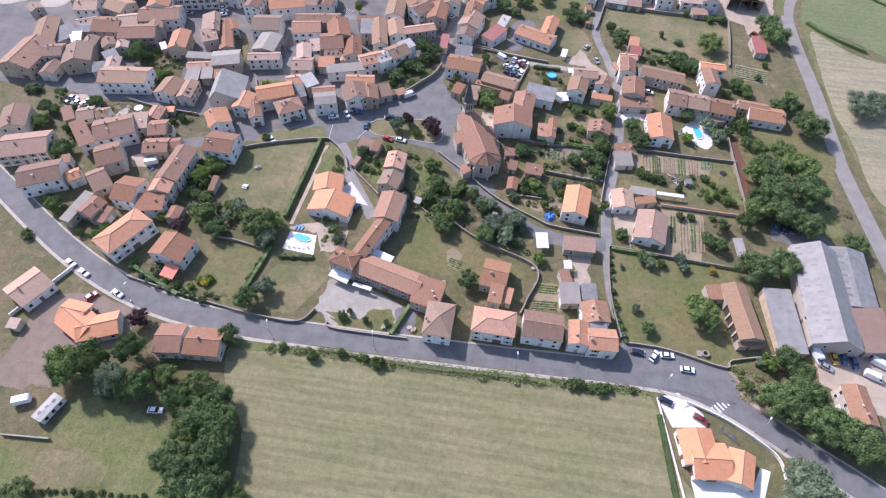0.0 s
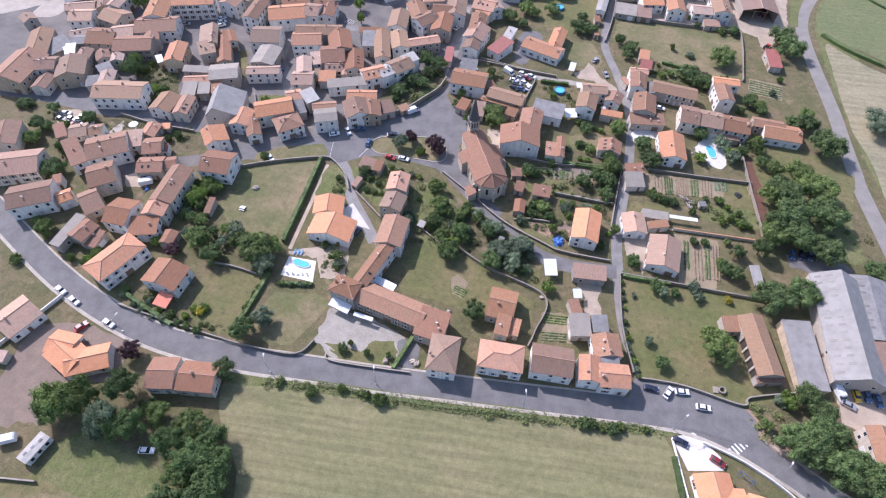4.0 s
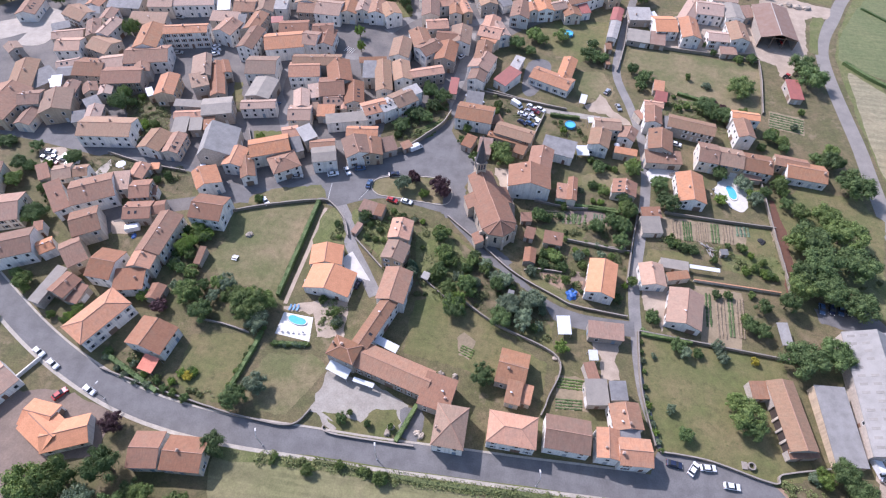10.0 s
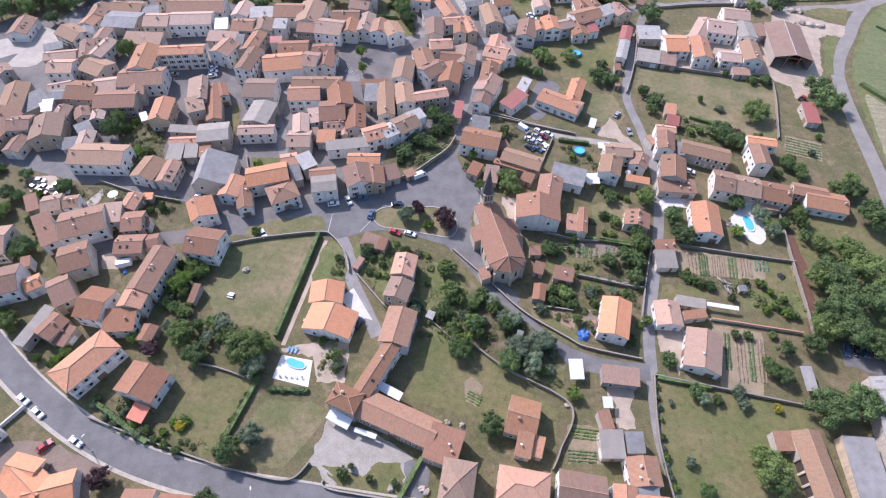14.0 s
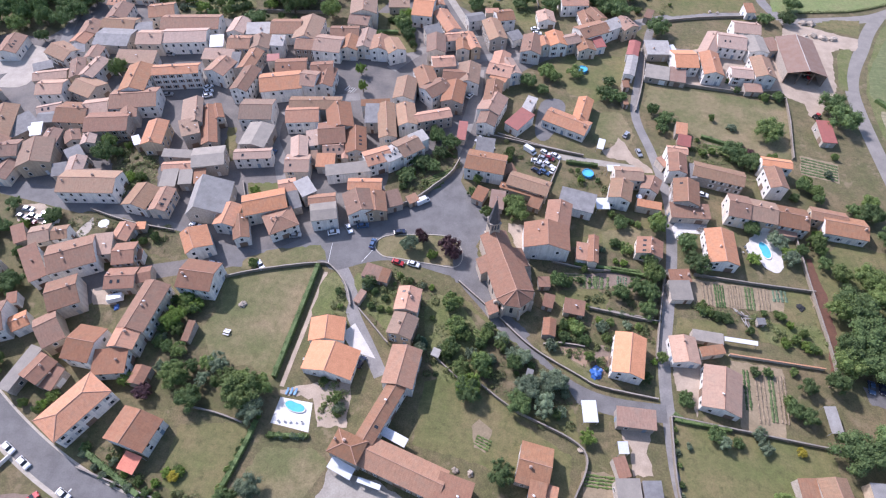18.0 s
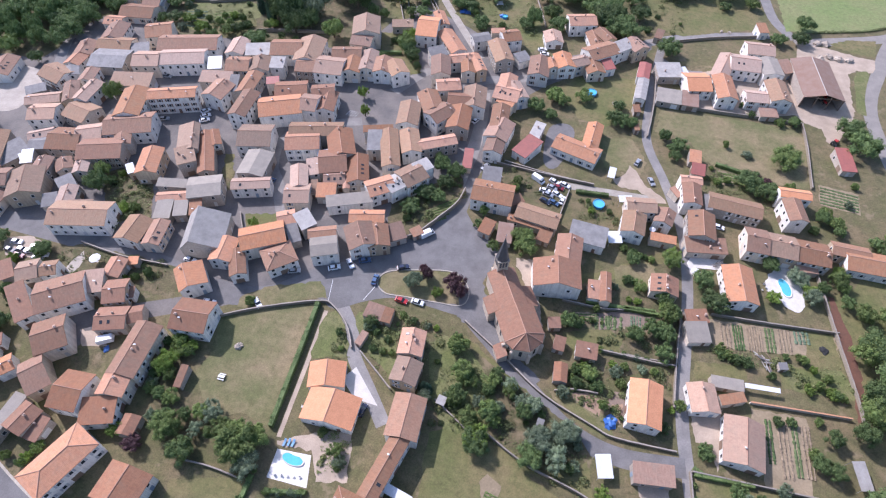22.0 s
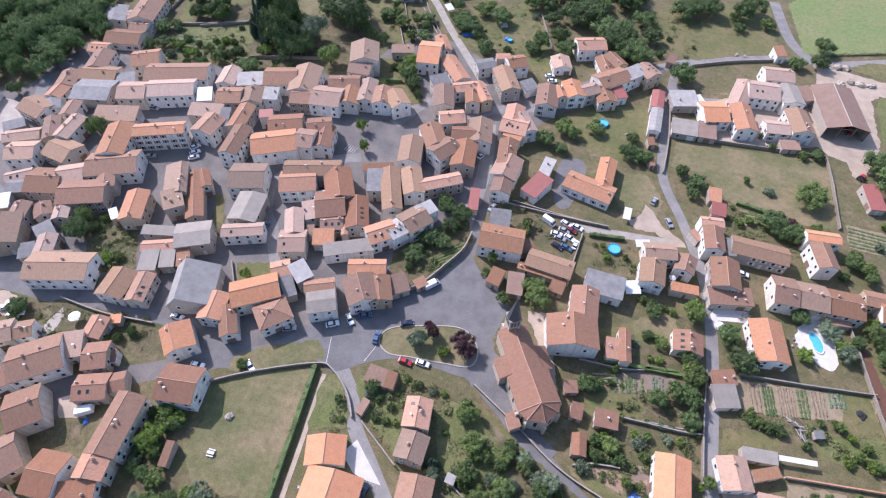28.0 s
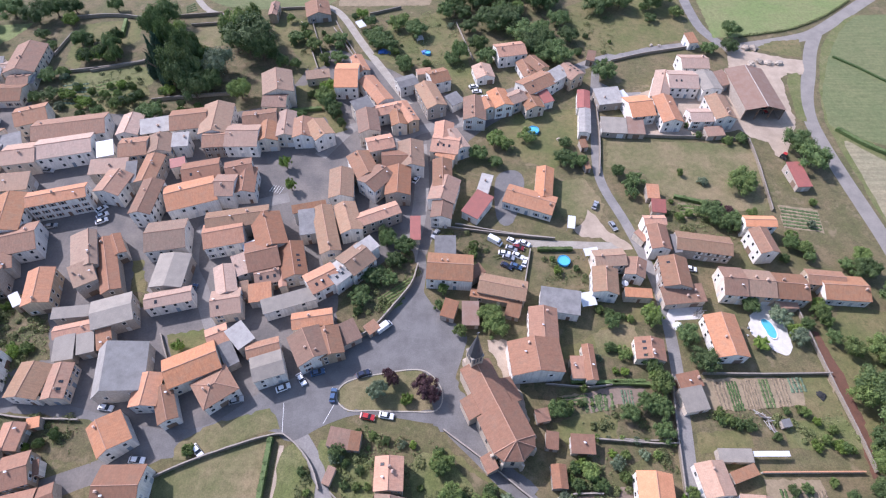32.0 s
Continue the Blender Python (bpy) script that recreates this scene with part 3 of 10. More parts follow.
island = patch("dry", (-52.2, 166.3), (-51.7, 169.7), (-48.5, 172.2), (-40.6, 173.9), (-29.6, 175.2), (-24.5, 173.0), (-21.7, 167.6), (-23.6, 162.6), (-31.4, 162.4), (-42.2, 162.9), (-48.6, 163.1))
edge = smooth_line([Vector(p) for p in ((-52.2, 166.3), (-51.7, 169.7), (-48.5, 172.2), (-40.6, 173.9), (-29.6, 175.2), (-24.5, 173.0), (-21.7, 167.6), (-23.6, 162.6), (-31.4, 162.4), (-42.2, 162.9), (-48.6, 163.1))], True, 4)
part("kerb", *strip(offset_line(edge + edge[:1], 0.15), offset_line(edge + edge[:1], -0.2), 0.0, 0.2), KERB, island)
patch("hay", (-71.6, 63.8), (-59.3, 66.7), (-20.5, 65.2), (39.8, 67.3), (54.5, 68.3), (59.9, 48.6), (61.7, 31.0), (-55.4, 13.0), (-55.2, 23.6), (-59.3, 40.6), (-68.1, 52.5))
patch("lawn", (-138.9, 28.1), (-113.5, 29.7), (-101.6, 43.7), (-84.5, 36.6), (-61.4, 35.6), (-52.7, 13.4), (-120.5, 3.0))
patch("dry", (-99.0, 146.5), (-87.3, 151.1), (-69.8, 155.4), (-70.1, 135.9), (-71.4, 115.3), (-80.9, 117.7), (-88.9, 114.3), (-98.2, 127.7), (-95.4, 135.0))
patch("lawn", (-92.4, 97.5), (-74.7, 101.3), (-72.5, 99.9), (-73.6, 81.2), (-76.5, 78.4), (-90.2, 81.7))
patch("dry", (-67.4, 95.4), (-52.7, 97.0), (-48.3, 93.5), (-56.4, 77.9), (-64.4, 78.1), (-71.2, 83.2))
patch("track", (-48.1, 92.7), (-34.7, 91.6), (-22.4, 86.5), (-23.1, 78.2), (-41.4, 80.3), (-50.1, 80.4))
patch("lawn", (-42.7, 79.4), (-25.6, 79.2), (-26.4, 75.5), (-40.1, 75.4), (-44.3, 76.9))
patch("lawn", (-27.1, 102.1), (-27.2, 120.7), (-18.8, 124.1), (-11.3, 121.4), (1.8, 112.2), (16.3, 105.8), (15.1, 94.2), (-1.8, 97.8), (-8.5, 100.0), (-27.1, 102.1))
patch("lawn", (43.8, 120.7), (68.4, 118.8), (87.7, 118.5), (88.8, 91.3), (88.9, 80.5), (53.4, 74.9), (48.8, 84.8), (44.9, 102.2))
patch("gravel", (106.3, 91.6), (128.6, 94.3), (140.3, 93.3), (132.6, 70.9), (120.7, 72.4), (105.3, 80.3))
patch("soil", (54.9, 170.7), (76.3, 170.6), (94.3, 170.0), (93.7, 162.7), (73.0, 161.5), (54.0, 160.7))
patch("soil", (63.1, 142.1), (78.9, 141.6), (75.7, 119.1), (63.7, 120.7))
patch("soil", (8.4, 162.6), (43.1, 171.2), (42.5, 158.7), (9.9, 153.1))
patch("soil", (18.8, 102.9), (28.4, 102.8), (28.3, 93.2), (19.1, 91.7))
patch("earth", (-136.0, 48.7), (-135.0, 64.2), (-123.0, 66.2), (-118.2, 51.6), (-124.5, 41.8), (-134.9, 41.8))
patch("dry", (48.6, 274.8), (101.7, 271.8), (106.9, 266.6), (101.8, 236.2), (74.7, 235.9), (63.9, 245.0), (57.6, 257.5), (45.3, 259.3))
patch("gravel", (119.6, 337.0), (132.1, 336.2), (144.3, 331.6), (153.7, 329.0), (149.7, 318.3), (142.0, 319.1), (137.8, 315.2), (134.4, 298.8), (132.5, 287.4), (129.5, 280.0), (121.2, 267.2), (115.9, 264.6), (115.0, 272.7), (109.3, 280.0), (109.7, 291.1), (113.1, 313.0))
patch("lawn2", (118.5, 381.4), (118.9, 393.1), (141.5, 416.5), (200.1, 433.1), (239.6, 420.2), (201.9, 383.1), (180.9, 367.3), (159.8, 356.0), (143.6, 351.8), (129.5, 348.7), (116.8, 347.6))
patch("lawn", (41.1, 371.0), (65.5, 386.2), (109.0, 388.3), (103.2, 347.0), (64.5, 333.6), (49.4, 337.8))
patch("lawn", (-36.5, 362.8), (-13.8, 372.3), (-6.8, 337.5), (-3.4, 311.3), (-10.8, 305.9), (-17.2, 328.7), (-39.6, 336.7))
patch("lawn", (-90.0, 364.5), (-80.3, 360.6), (-69.8, 326.7), (-78.3, 320.6), (-84.7, 338.8))
patch("dry", (19.9, 250.9), (35.1, 253.4), (40.2, 239.7), (37.5, 232.4), (23.4, 234.2))
patch("lawn", (11.7, 290.0), (40.6, 294.8), (36.5, 272.8), (24.5, 257.8), (13.6, 262.4), (2.2, 277.5))
patch("concrete", (-67.5, 102.1), (-67.1, 109.7), (-57.5, 109.4), (-56.3, 101.1))
patch("gravel", (-67.9, 111.9), (-48.4, 119.1), (-46.2, 104.2), (-54.4, 102.9), (-57.7, 110.7), (-67.4, 110.4))
patch("concrete", (56.5, 68.4), (62.9, 70.8), (69.5, 65.1), (69.8, 61.5), (60.2, 60.0))
patch("gravel", (-152.6, 152.6), (-153.8, 162.3), (-152.6, 163.5), (-150.0, 155.9), (-149.6, 152.2))
patch("concrete", (-55.1, 132.2), (-53.2, 134.6), (-51.8, 136.4), (-42.9, 125.7), (-47.7, 126.4), (-50.8, 127.6))
patch("concrete", (53.0, 195.7), (63.5, 195.2), (61.8, 190.9), (53.1, 190.5), (51.8, 187.3), (50.8, 192.2))
patch("lawn", (2.5, 177.4), (21.0, 183.5), (44.4, 196.3), (45.1, 171.5), (19.2, 167.0), (7.0, 170.1))
patch("lawn", (-10.3, 113.9), (-24.0, 123.2), (-27.7, 144.3), (-21.2, 152.5), (-4.2, 139.2), (14.7, 125.8), (18.6, 109.7), (1.6, 114.0))
patch("lawn", (96.6, 185.7), (112.4, 193.9), (127.6, 191.1), (136.5, 182.2), (127.1, 152.9), (95.8, 147.6), (96.8, 172.9))
patch("deck", (76.6, 188.7), (79.9, 194.4), (84.0, 196.8), (86.9, 194.5), (88.0, 188.3), (87.5, 182.0), (85.2, 177.9), (81.9, 178.9), (79.6, 182.2), (76.8, 184.4))
patch("garden", (-120.2, 195.6), (-123.1, 210.6), (-121.3, 215.0), (-114.1, 199.1))
patch("lawn", (-102.5, 179.9), (-105.9, 187.9), (-95.5, 190.0), (-91.3, 183.4))
patch("garden", (-153.6, 176.2), (-165.8, 198.5), (-157.9, 203.7), (-147.2, 201.4), (-138.3, 180.9), (-149.6, 176.9))
patch("garden", (-54.4, 191.9), (-54.6, 202.4), (-44.3, 211.5), (-31.4, 221.3), (-28.7, 211.4), (-34.5, 198.5), (-42.5, 189.3), (-47.4, 185.3))
patch("garden", (-23.9, 228.8), (2.9, 225.0), (10.9, 219.0), (5.1, 208.3), (-6.7, 213.7), (-16.7, 215.9))
patch("garden", (-166.2, 162.4), (-154.9, 165.7), (-119.1, 161.7), (-115.4, 150.1), (-130.2, 151.4), (-143.8, 153.1), (-164.4, 153.7))
patch("garden", (-180.5, 317.2), (-148.5, 322.8), (-109.7, 305.3), (-139.8, 298.8), (-175.8, 288.4), (-190.0, 292.5), (-194.3, 305.3))
patch("garden", (3.3, 138.3), (24.3, 135.5), (27.0, 129.8), (40.1, 130.0), (35.6, 126.9), (18.1, 130.3))
patch("pale", (-233.7, 226.3), (-231.5, 240.1), (-226.0, 252.0), (-219.6, 244.6), (-220.7, 227.4), (-229.5, 224.0))
patch("asphalt", (46.5, 79.6), (60.4, 79.5), (76.8, 77.1), (80.0, 74.4), (77.6, 69.6), (62.9, 71.4), (46.2, 73.0))
patch("concrete", (63.7, 46.3), (74.0, 47.6), (79.5, 45.6), (83.0, 52.5), (85.7, 51.9), (82.3, 43.5), (64.6, 41.3))
patch("verge", (175.3, 350.1), (165.4, 335.5), (157.6, 319.6), (150.3, 302.9), (145.5, 287.4), (144.1, 274.5), (143.0, 249.6), (142.8, 227.4), (142.6, 207.5), (144.0, 178.7), (149.6, 141.6), (160.8, 143.5), (172.9, 203.6), (160.7, 260.8), (160.6, 305.6), (180.3, 340.4), (199.8, 365.9), (194.3, 366.9))
patch("crop", (147.4, 281.1), (147.6, 289.2), (150.7, 300.9), (160.6, 319.7), (169.9, 335.5), (182.9, 352.7), (196.4, 366.4), (207.2, 368.7), (226.4, 370.5), (261.4, 377.6), (201.5, 254.7), (164.8, 269.9))
patch("hay2", (147.3, 273.4), (145.6, 254.0), (144.0, 229.4), (143.0, 207.6), (145.5, 192.9), (147.0, 159.1), (170.5, 158.4), (204.0, 238.5), (168.3, 254.2), (155.0, 266.7))
patch("garden", (-208.7, 362.3), (-152.1, 365.1), (-102.3, 366.4), (-91.5, 297.7), (-139.8, 292.3), (-179.9, 294.3))
patch("lawn", (-193.4, 357.4), (-178.3, 361.0), (-163.6, 362.0), (-160.7, 345.6), (-166.8, 337.4), (-175.7, 344.7), (-185.5, 342.8))
patch("lawn", (-187.7, 324.3), (-190.5, 338.7), (-189.1, 345.5), (-183.2, 336.5), (-180.4, 321.4))
patch("dry", (-143.5, 352.8), (-122.9, 357.8), (-118.9, 341.1), (-133.3, 338.4), (-140.3, 345.7))
patch("lawn", (-98.9, 362.9), (-83.4, 361.4), (-74.8, 332.2), (-80.5, 325.7), (-92.0, 343.5), (-98.4, 350.6))
patch("lawn", (-186.7, 315.3), (-170.1, 320.2), (-154.3, 325.6), (-145.3, 307.3), (-143.5, 295.3), (-156.1, 292.4), (-178.3, 296.1))
patch("lawn", (-42.8, 360.6), (-11.8, 363.3), (-5.2, 327.9), (-39.2, 325.7), (-49.9, 333.1), (-47.4, 336.7))
patch("lawn2", (-243.3, 350.0), (-230.8, 357.3), (-215.4, 358.8), (-216.8, 352.5), (-223.5, 340.9), (-234.7, 332.0))
patch("soil", (-69.2, 375.0), (-22.9, 376.4), (-13.2, 408.2), (-72.0, 407.6))
patch("crop", (-126.3, 374.6), (-73.8, 377.1), (-75.1, 407.6), (-154.1, 406.7))
patch("garden", (4.8, 173.7), (25.2, 180.8), (45.3, 192.0), (44.0, 151.9), (24.3, 145.2), (8.0, 152.8))
patch("lawn", (8.7, 158.5), (22.5, 161.6), (27.8, 159.3), (26.7, 153.8), (11.7, 152.2))
patch("soil", (21.8, 167.2), (28.7, 167.6), (28.3, 162.3), (21.8, 162.6))
patch("soil", (30.0, 168.0), (37.7, 168.2), (37.3, 162.7), (29.8, 162.8))
patch("soil", (12.0, 166.0), (20.7, 167.0), (20.7, 163.7), (12.3, 162.8))
patch("dry", (25.9, 186.4), (39.6, 190.7), (39.6, 179.4), (32.2, 177.3), (26.2, 179.2))
patch("gravel", (-7.7, 184.6), (-1.7, 184.4), (1.0, 170.3), (2.5, 159.4), (1.4, 155.0), (-0.7, 167.7), (-5.1, 176.4))
patch("dry", (5.2, 138.0), (12.0, 139.1), (22.0, 133.4), (24.3, 127.0), (20.3, 126.3), (12.1, 131.0))
patch("earth", (22.4, 139.8), (27.5, 141.5), (26.9, 132.5), (23.3, 133.6))
patch("gravel", (46.1, 137.3), (55.0, 140.5), (53.3, 128.2), (51.3, 122.3), (50.7, 129.5), (46.3, 129.6))
patch("lawn", (49.1, 154.4), (63.9, 156.0), (64.3, 150.8), (48.5, 149.0))
patch("soil", (105.8, 239.1), (119.9, 235.9), (117.4, 225.3), (103.6, 228.0))
patch("soil", (68.0, 240.7), (83.9, 237.9), (82.9, 232.7), (67.8, 232.7))
patch("asphalt", (1.2, 253.7), (8.9, 257.5), (11.7, 250.3), (5.3, 231.3), (-0.3, 233.4))
patch("garden", (-31.1, 145.2), (-19.7, 149.2), (-5.9, 139.3), (10.9, 129.6), (17.6, 121.7), (13.7, 116.5), (2.4, 116.8), (-13.8, 123.4), (-26.1, 128.1))
patch("redsoil", (96.2, 185.4), (97.8, 185.7), (98.1, 178.3), (99.4, 170.1), (98.6, 165.9), (98.5, 159.3), (98.0, 152.8), (96.7, 146.5), (95.0, 141.5), (93.0, 141.1), (94.5, 151.0), (94.5, 161.2), (94.8, 169.3), (95.1, 177.8))
patch("gravel", (-183.8, 163.3), (-175.3, 166.3), (-167.7, 163.2), (-165.6, 157.7), (-178.5, 156.9))
patch("verge", (-73.1, 67.6), (-45.7, 68.4), (-21.2, 68.9), (13.0, 69.8), (46.4, 70.7), (54.7, 70.4), (54.8, 68.2), (13.2, 66.6), (-20.5, 65.2), (-44.7, 64.9), (-71.7, 64.0))
patch("tarmac", (-25.7, 169.0), (-18.8, 174.3), (-13.6, 162.6), (-6.7, 149.3), (2.8, 141.2), (0.9, 138.5), (-13.7, 149.3), (-24.2, 158.6))
patch("gravel", (61.4, 301.0), (78.1, 308.6), (113.0, 312.5), (110.4, 281.7), (86.0, 275.4), (60.4, 277.0))
patch("gravel", (33.8, 237.2), (35.7, 234.8), (38.7, 227.3), (44.8, 221.9), (46.4, 219.2), (43.1, 218.6), (35.8, 224.2), (28.9, 224.4), (26.8, 228.0), (31.0, 231.3))
patch("soil", (-11.7, 109.8), (-9.6, 111.8), (-5.8, 109.6), (-7.4, 103.4), (-10.6, 104.2))
patch("tarmac", (101.7, 139.3), (118.7, 142.2), (123.5, 135.8), (120.9, 131.4), (107.8, 132.7), (102.0, 134.7))
patch("earth", (-135.7, 62.6), (-135.4, 71.5), (-126.5, 74.4), (-117.5, 74.4), (-103.7, 71.0), (-103.1, 68.0), (-102.0, 59.0), (-114.0, 56.6), (-116.7, 54.2), (-117.3, 43.5), (-124.0, 43.9))
patch("tarmac", (-24.4, 84.6), (-19.3, 86.3), (-17.1, 84.0), (-18.2, 76.1), (-23.4, 77.4))
patch("track", (-47.8, 80.3), (-43.6, 82.4), (-39.8, 78.5), (-41.1, 75.8), (-45.2, 77.2))
patch("lawn", (-46.5, 80.5), (-37.5, 77.1), (-25.8, 77.0), (-24.0, 81.1), (-25.7, 84.7), (-32.3, 83.6), (-34.7, 79.3), (-40.9, 80.7))
patch("pale", (-259.3, 231.5), (-244.0, 244.5), (-237.6, 253.6), (-227.9, 253.8), (-222.3, 246.7), (-225.7, 239.8), (-235.2, 232.1), (-249.8, 222.5))
patch("garden", (79.6, 80.7), (87.4, 83.6), (95.0, 84.6), (98.3, 79.1), (91.8, 70.5), (86.1, 71.4), (82.2, 75.7))
patch("clay", (77.6, 80.1), (78.7, 75.0), (82.9, 70.3), (87.9, 67.3), (94.5, 63.9), (96.4, 65.6), (91.5, 69.3), (86.5, 72.0), (82.0, 76.4), (80.6, 80.6))
patch("gravel", (29.6, 116.1), (38.9, 117.0), (36.7, 110.9), (37.7, 104.0), (32.5, 103.1), (32.4, 110.2), (30.2, 112.6))
patch("lawn", (-124.9, 216.2), (-121.3, 216.2), (-116.9, 203.7), (-121.1, 203.8))
patch("gravel", (-138.6, 135.0), (-129.8, 135.3), (-128.3, 130.8), (-135.2, 129.7))
patch("garden", (-138.3, 128.4), (-127.9, 130.0), (-126.3, 124.3), (-132.4, 121.4))
patch("garden", (-108.8, 119.4), (-96.7, 121.3), (-95.0, 116.1), (-103.6, 113.9))
patch("garden", (-112.4, 136.7), (-102.8, 134.1), (-102.0, 128.2), (-102.2, 120.5), (-110.0, 119.2), (-114.5, 126.2), (-114.1, 132.2))
patch("pale", (-155.8, 154.7), (-155.1, 159.8), (-153.8, 163.1), (-151.6, 159.8), (-152.2, 155.7), (-152.2, 152.8))
patch("dry", (-94.8, 154.4), (-89.0, 158.4), (-83.2, 160.9), (-75.6, 162.8), (-70.8, 164.4), (-67.1, 158.4), (-71.5, 157.5), (-78.8, 154.4), (-87.3, 151.0), (-94.6, 150.1))
patch("lawn", (-82.5, 309.9), (-67.3, 312.5), (-63.5, 301.1), (-58.1, 281.4), (-62.6, 279.1), (-65.6, 284.7), (-67.9, 289.0), (-78.9, 288.7))
patch("gravel", (109.3, 291.7), (118.9, 285.7), (129.4, 289.8), (132.9, 288.0), (128.4, 278.0), (121.8, 268.1), (118.1, 262.0), (115.6, 264.9), (115.2, 272.6), (109.6, 275.5), (105.4, 281.4))
patch("asphalt", (47.2, 84.3), (53.0, 84.5), (60.8, 84.0), (69.0, 82.6), (76.6, 80.9), (80.2, 78.0), (81.2, 74.0), (77.6, 69.6), (62.9, 71.4), (46.2, 73.0))
patch("lawn", (85.3, 171.0), (93.4, 170.7), (93.8, 161.6), (94.3, 149.5), (87.3, 149.2), (81.7, 150.3), (74.3, 150.0), (73.8, 156.3), (82.9, 157.8))
patch("verge", (75.3, 157.3), (82.7, 156.5), (92.8, 158.3), (94.2, 149.0), (85.4, 149.4), (77.8, 149.6))
patch("verge", (116.8, 173.2), (126.3, 174.8), (128.4, 164.5), (128.9, 149.7), (128.0, 140.3), (120.4, 139.0), (115.3, 147.3), (113.9, 156.8))
patch("garden", (53.9, 159.9), (65.2, 160.3), (73.3, 160.1), (72.9, 156.9), (63.8, 155.8), (53.6, 156.1))
patch("earth", (19.8, 166.9), (29.3, 169.2), (37.7, 168.2), (37.1, 163.6), (28.2, 163.1), (20.7, 161.0))
patch("clay", (12.0, 138.6), (18.9, 139.1), (20.9, 136.4), (19.9, 132.9), (16.3, 134.2), (12.9, 135.9))
patch("clay", (23.7, 136.8), (26.7, 137.7), (25.9, 131.3), (23.6, 132.5))
patch("lawn", (7.2, 136.9), (12.0, 136.9), (18.9, 131.8), (21.4, 129.1), (19.7, 128.1), (13.9, 131.0))
patch("lawn", (135.7, 340.0), (144.2, 344.4), (159.3, 346.5), (154.6, 331.7), (146.2, 333.0), (138.3, 336.2))
patch("verge", (141.9, 317.4), (147.6, 318.3), (139.5, 296.9), (137.3, 286.2), (133.9, 287.7), (136.4, 298.8), (139.0, 311.0))
patch("verge", (-181.6, 317.9), (-167.6, 320.9), (-149.5, 323.5), (-145.4, 311.9), (-156.0, 307.8), (-170.6, 307.7), (-180.3, 307.7))
patch("verge", (-108.9, 40.1), (-101.6, 43.7), (-86.3, 40.4), (-77.8, 36.1), (-69.7, 18.6), (-85.2, 16.2), (-87.1, 22.8), (-98.1, 28.4), (-107.9, 31.4))
patch("verge", (-127.0, 25.3), (-114.3, 25.8), (-108.9, 22.2), (-107.7, 15.4), (-118.1, 12.4))
patch("dry", (-109.9, 26.5), (-98.5, 29.0), (-90.0, 25.2), (-89.3, 21.0), (-101.4, 17.8), (-108.7, 19.4))
patch("lawn", (-44.2, 79.1), (-33.8, 77.7), (-25.7, 82.1), (-23.4, 79.4), (-26.2, 76.0), (-40.5, 75.6))
patch("verge", (-31.0, 148.0), (-22.5, 150.0), (-13.2, 139.6), (-7.5, 126.8), (-20.7, 121.4), (-28.0, 130.2))
patch("verge", (-55.7, 154.7), (-44.4, 152.4), (-41.1, 145.0), (-40.5, 134.0), (-46.2, 139.1), (-52.8, 145.1))
patch("verge", (-65.9, 151.6), (-61.8, 153.7), (-58.0, 147.5), (-55.4, 139.5), (-61.1, 138.2), (-66.1, 137.4), (-66.2, 143.5))
patch("lawn", (109.3, 195.4), (130.8, 191.5), (133.5, 178.9), (116.5, 175.9), (107.4, 181.5), (103.2, 186.6))


# ---- garden walls and hedges ----
def garden_wall(h, mat, *pts):
    line = smooth_line(pts, False, 8)
    wall = tagged(new("garden_wall"), "cream rendered garden wall with a terracotta tile coping" if mat is WALLS["c"] else "white rendered low garden wall" if mat is not STONE else "old rubble stone garden wall with flat coping", "wall", "garden walls")
    h *= 0.85
    part("masonry", *strip(offset_line(line, 0.15), offset_line(line, -0.15), 0.0, h), mat, wall)
    v, f = strip(offset_line(line, 0.19), offset_line(line, -0.19), h, h + 0.08)
    if mat is STONE:
        v = [(x + 0.08 * noise.noise((x, y, 4.0)), y + 0.08 * noise.noise((x, y, 9.0)), z + (0.12 * noise.noise((x * 1.3, y * 1.3, 2.0)) if z > h + 0.01 else 0)) for x, y, z in v]
    part("coping", v, f, COPING if mat is STONE else ROOFS["o"] if mat is WALLS["c"] else mat, wall)
    return wall


def leaf_quads(rng, centres, normals, size):
    """One small bent leaf clump at each centre, facing about along its normal."""
    v, f = [], []
    for c, n in zip(centres, normals):
        d = (n + Vector((rng.uniform(-1, 1), rng.uniform(-1, 1), rng.uniform(-0.6, 1))) * 0.8).normalized()
        a = d.orthogonal().normalized()
        a = Matrix.Rotation(rng.uniform(0, 6.28), 3, d) @ a
        b = d.cross(a)
        s = size * rng.uniform(0.6, 1.35)
        k = len(v)
        v += [tuple(c + a * s), tuple(c + b * s * 0.75 + d * s * 0.25), tuple(c - a * s), tuple(c - b * s * 0.75 + d * s * 0.25)]
        f += [(k, k + 1, k + 2), (k, k + 2, k + 3)]
    return v, f


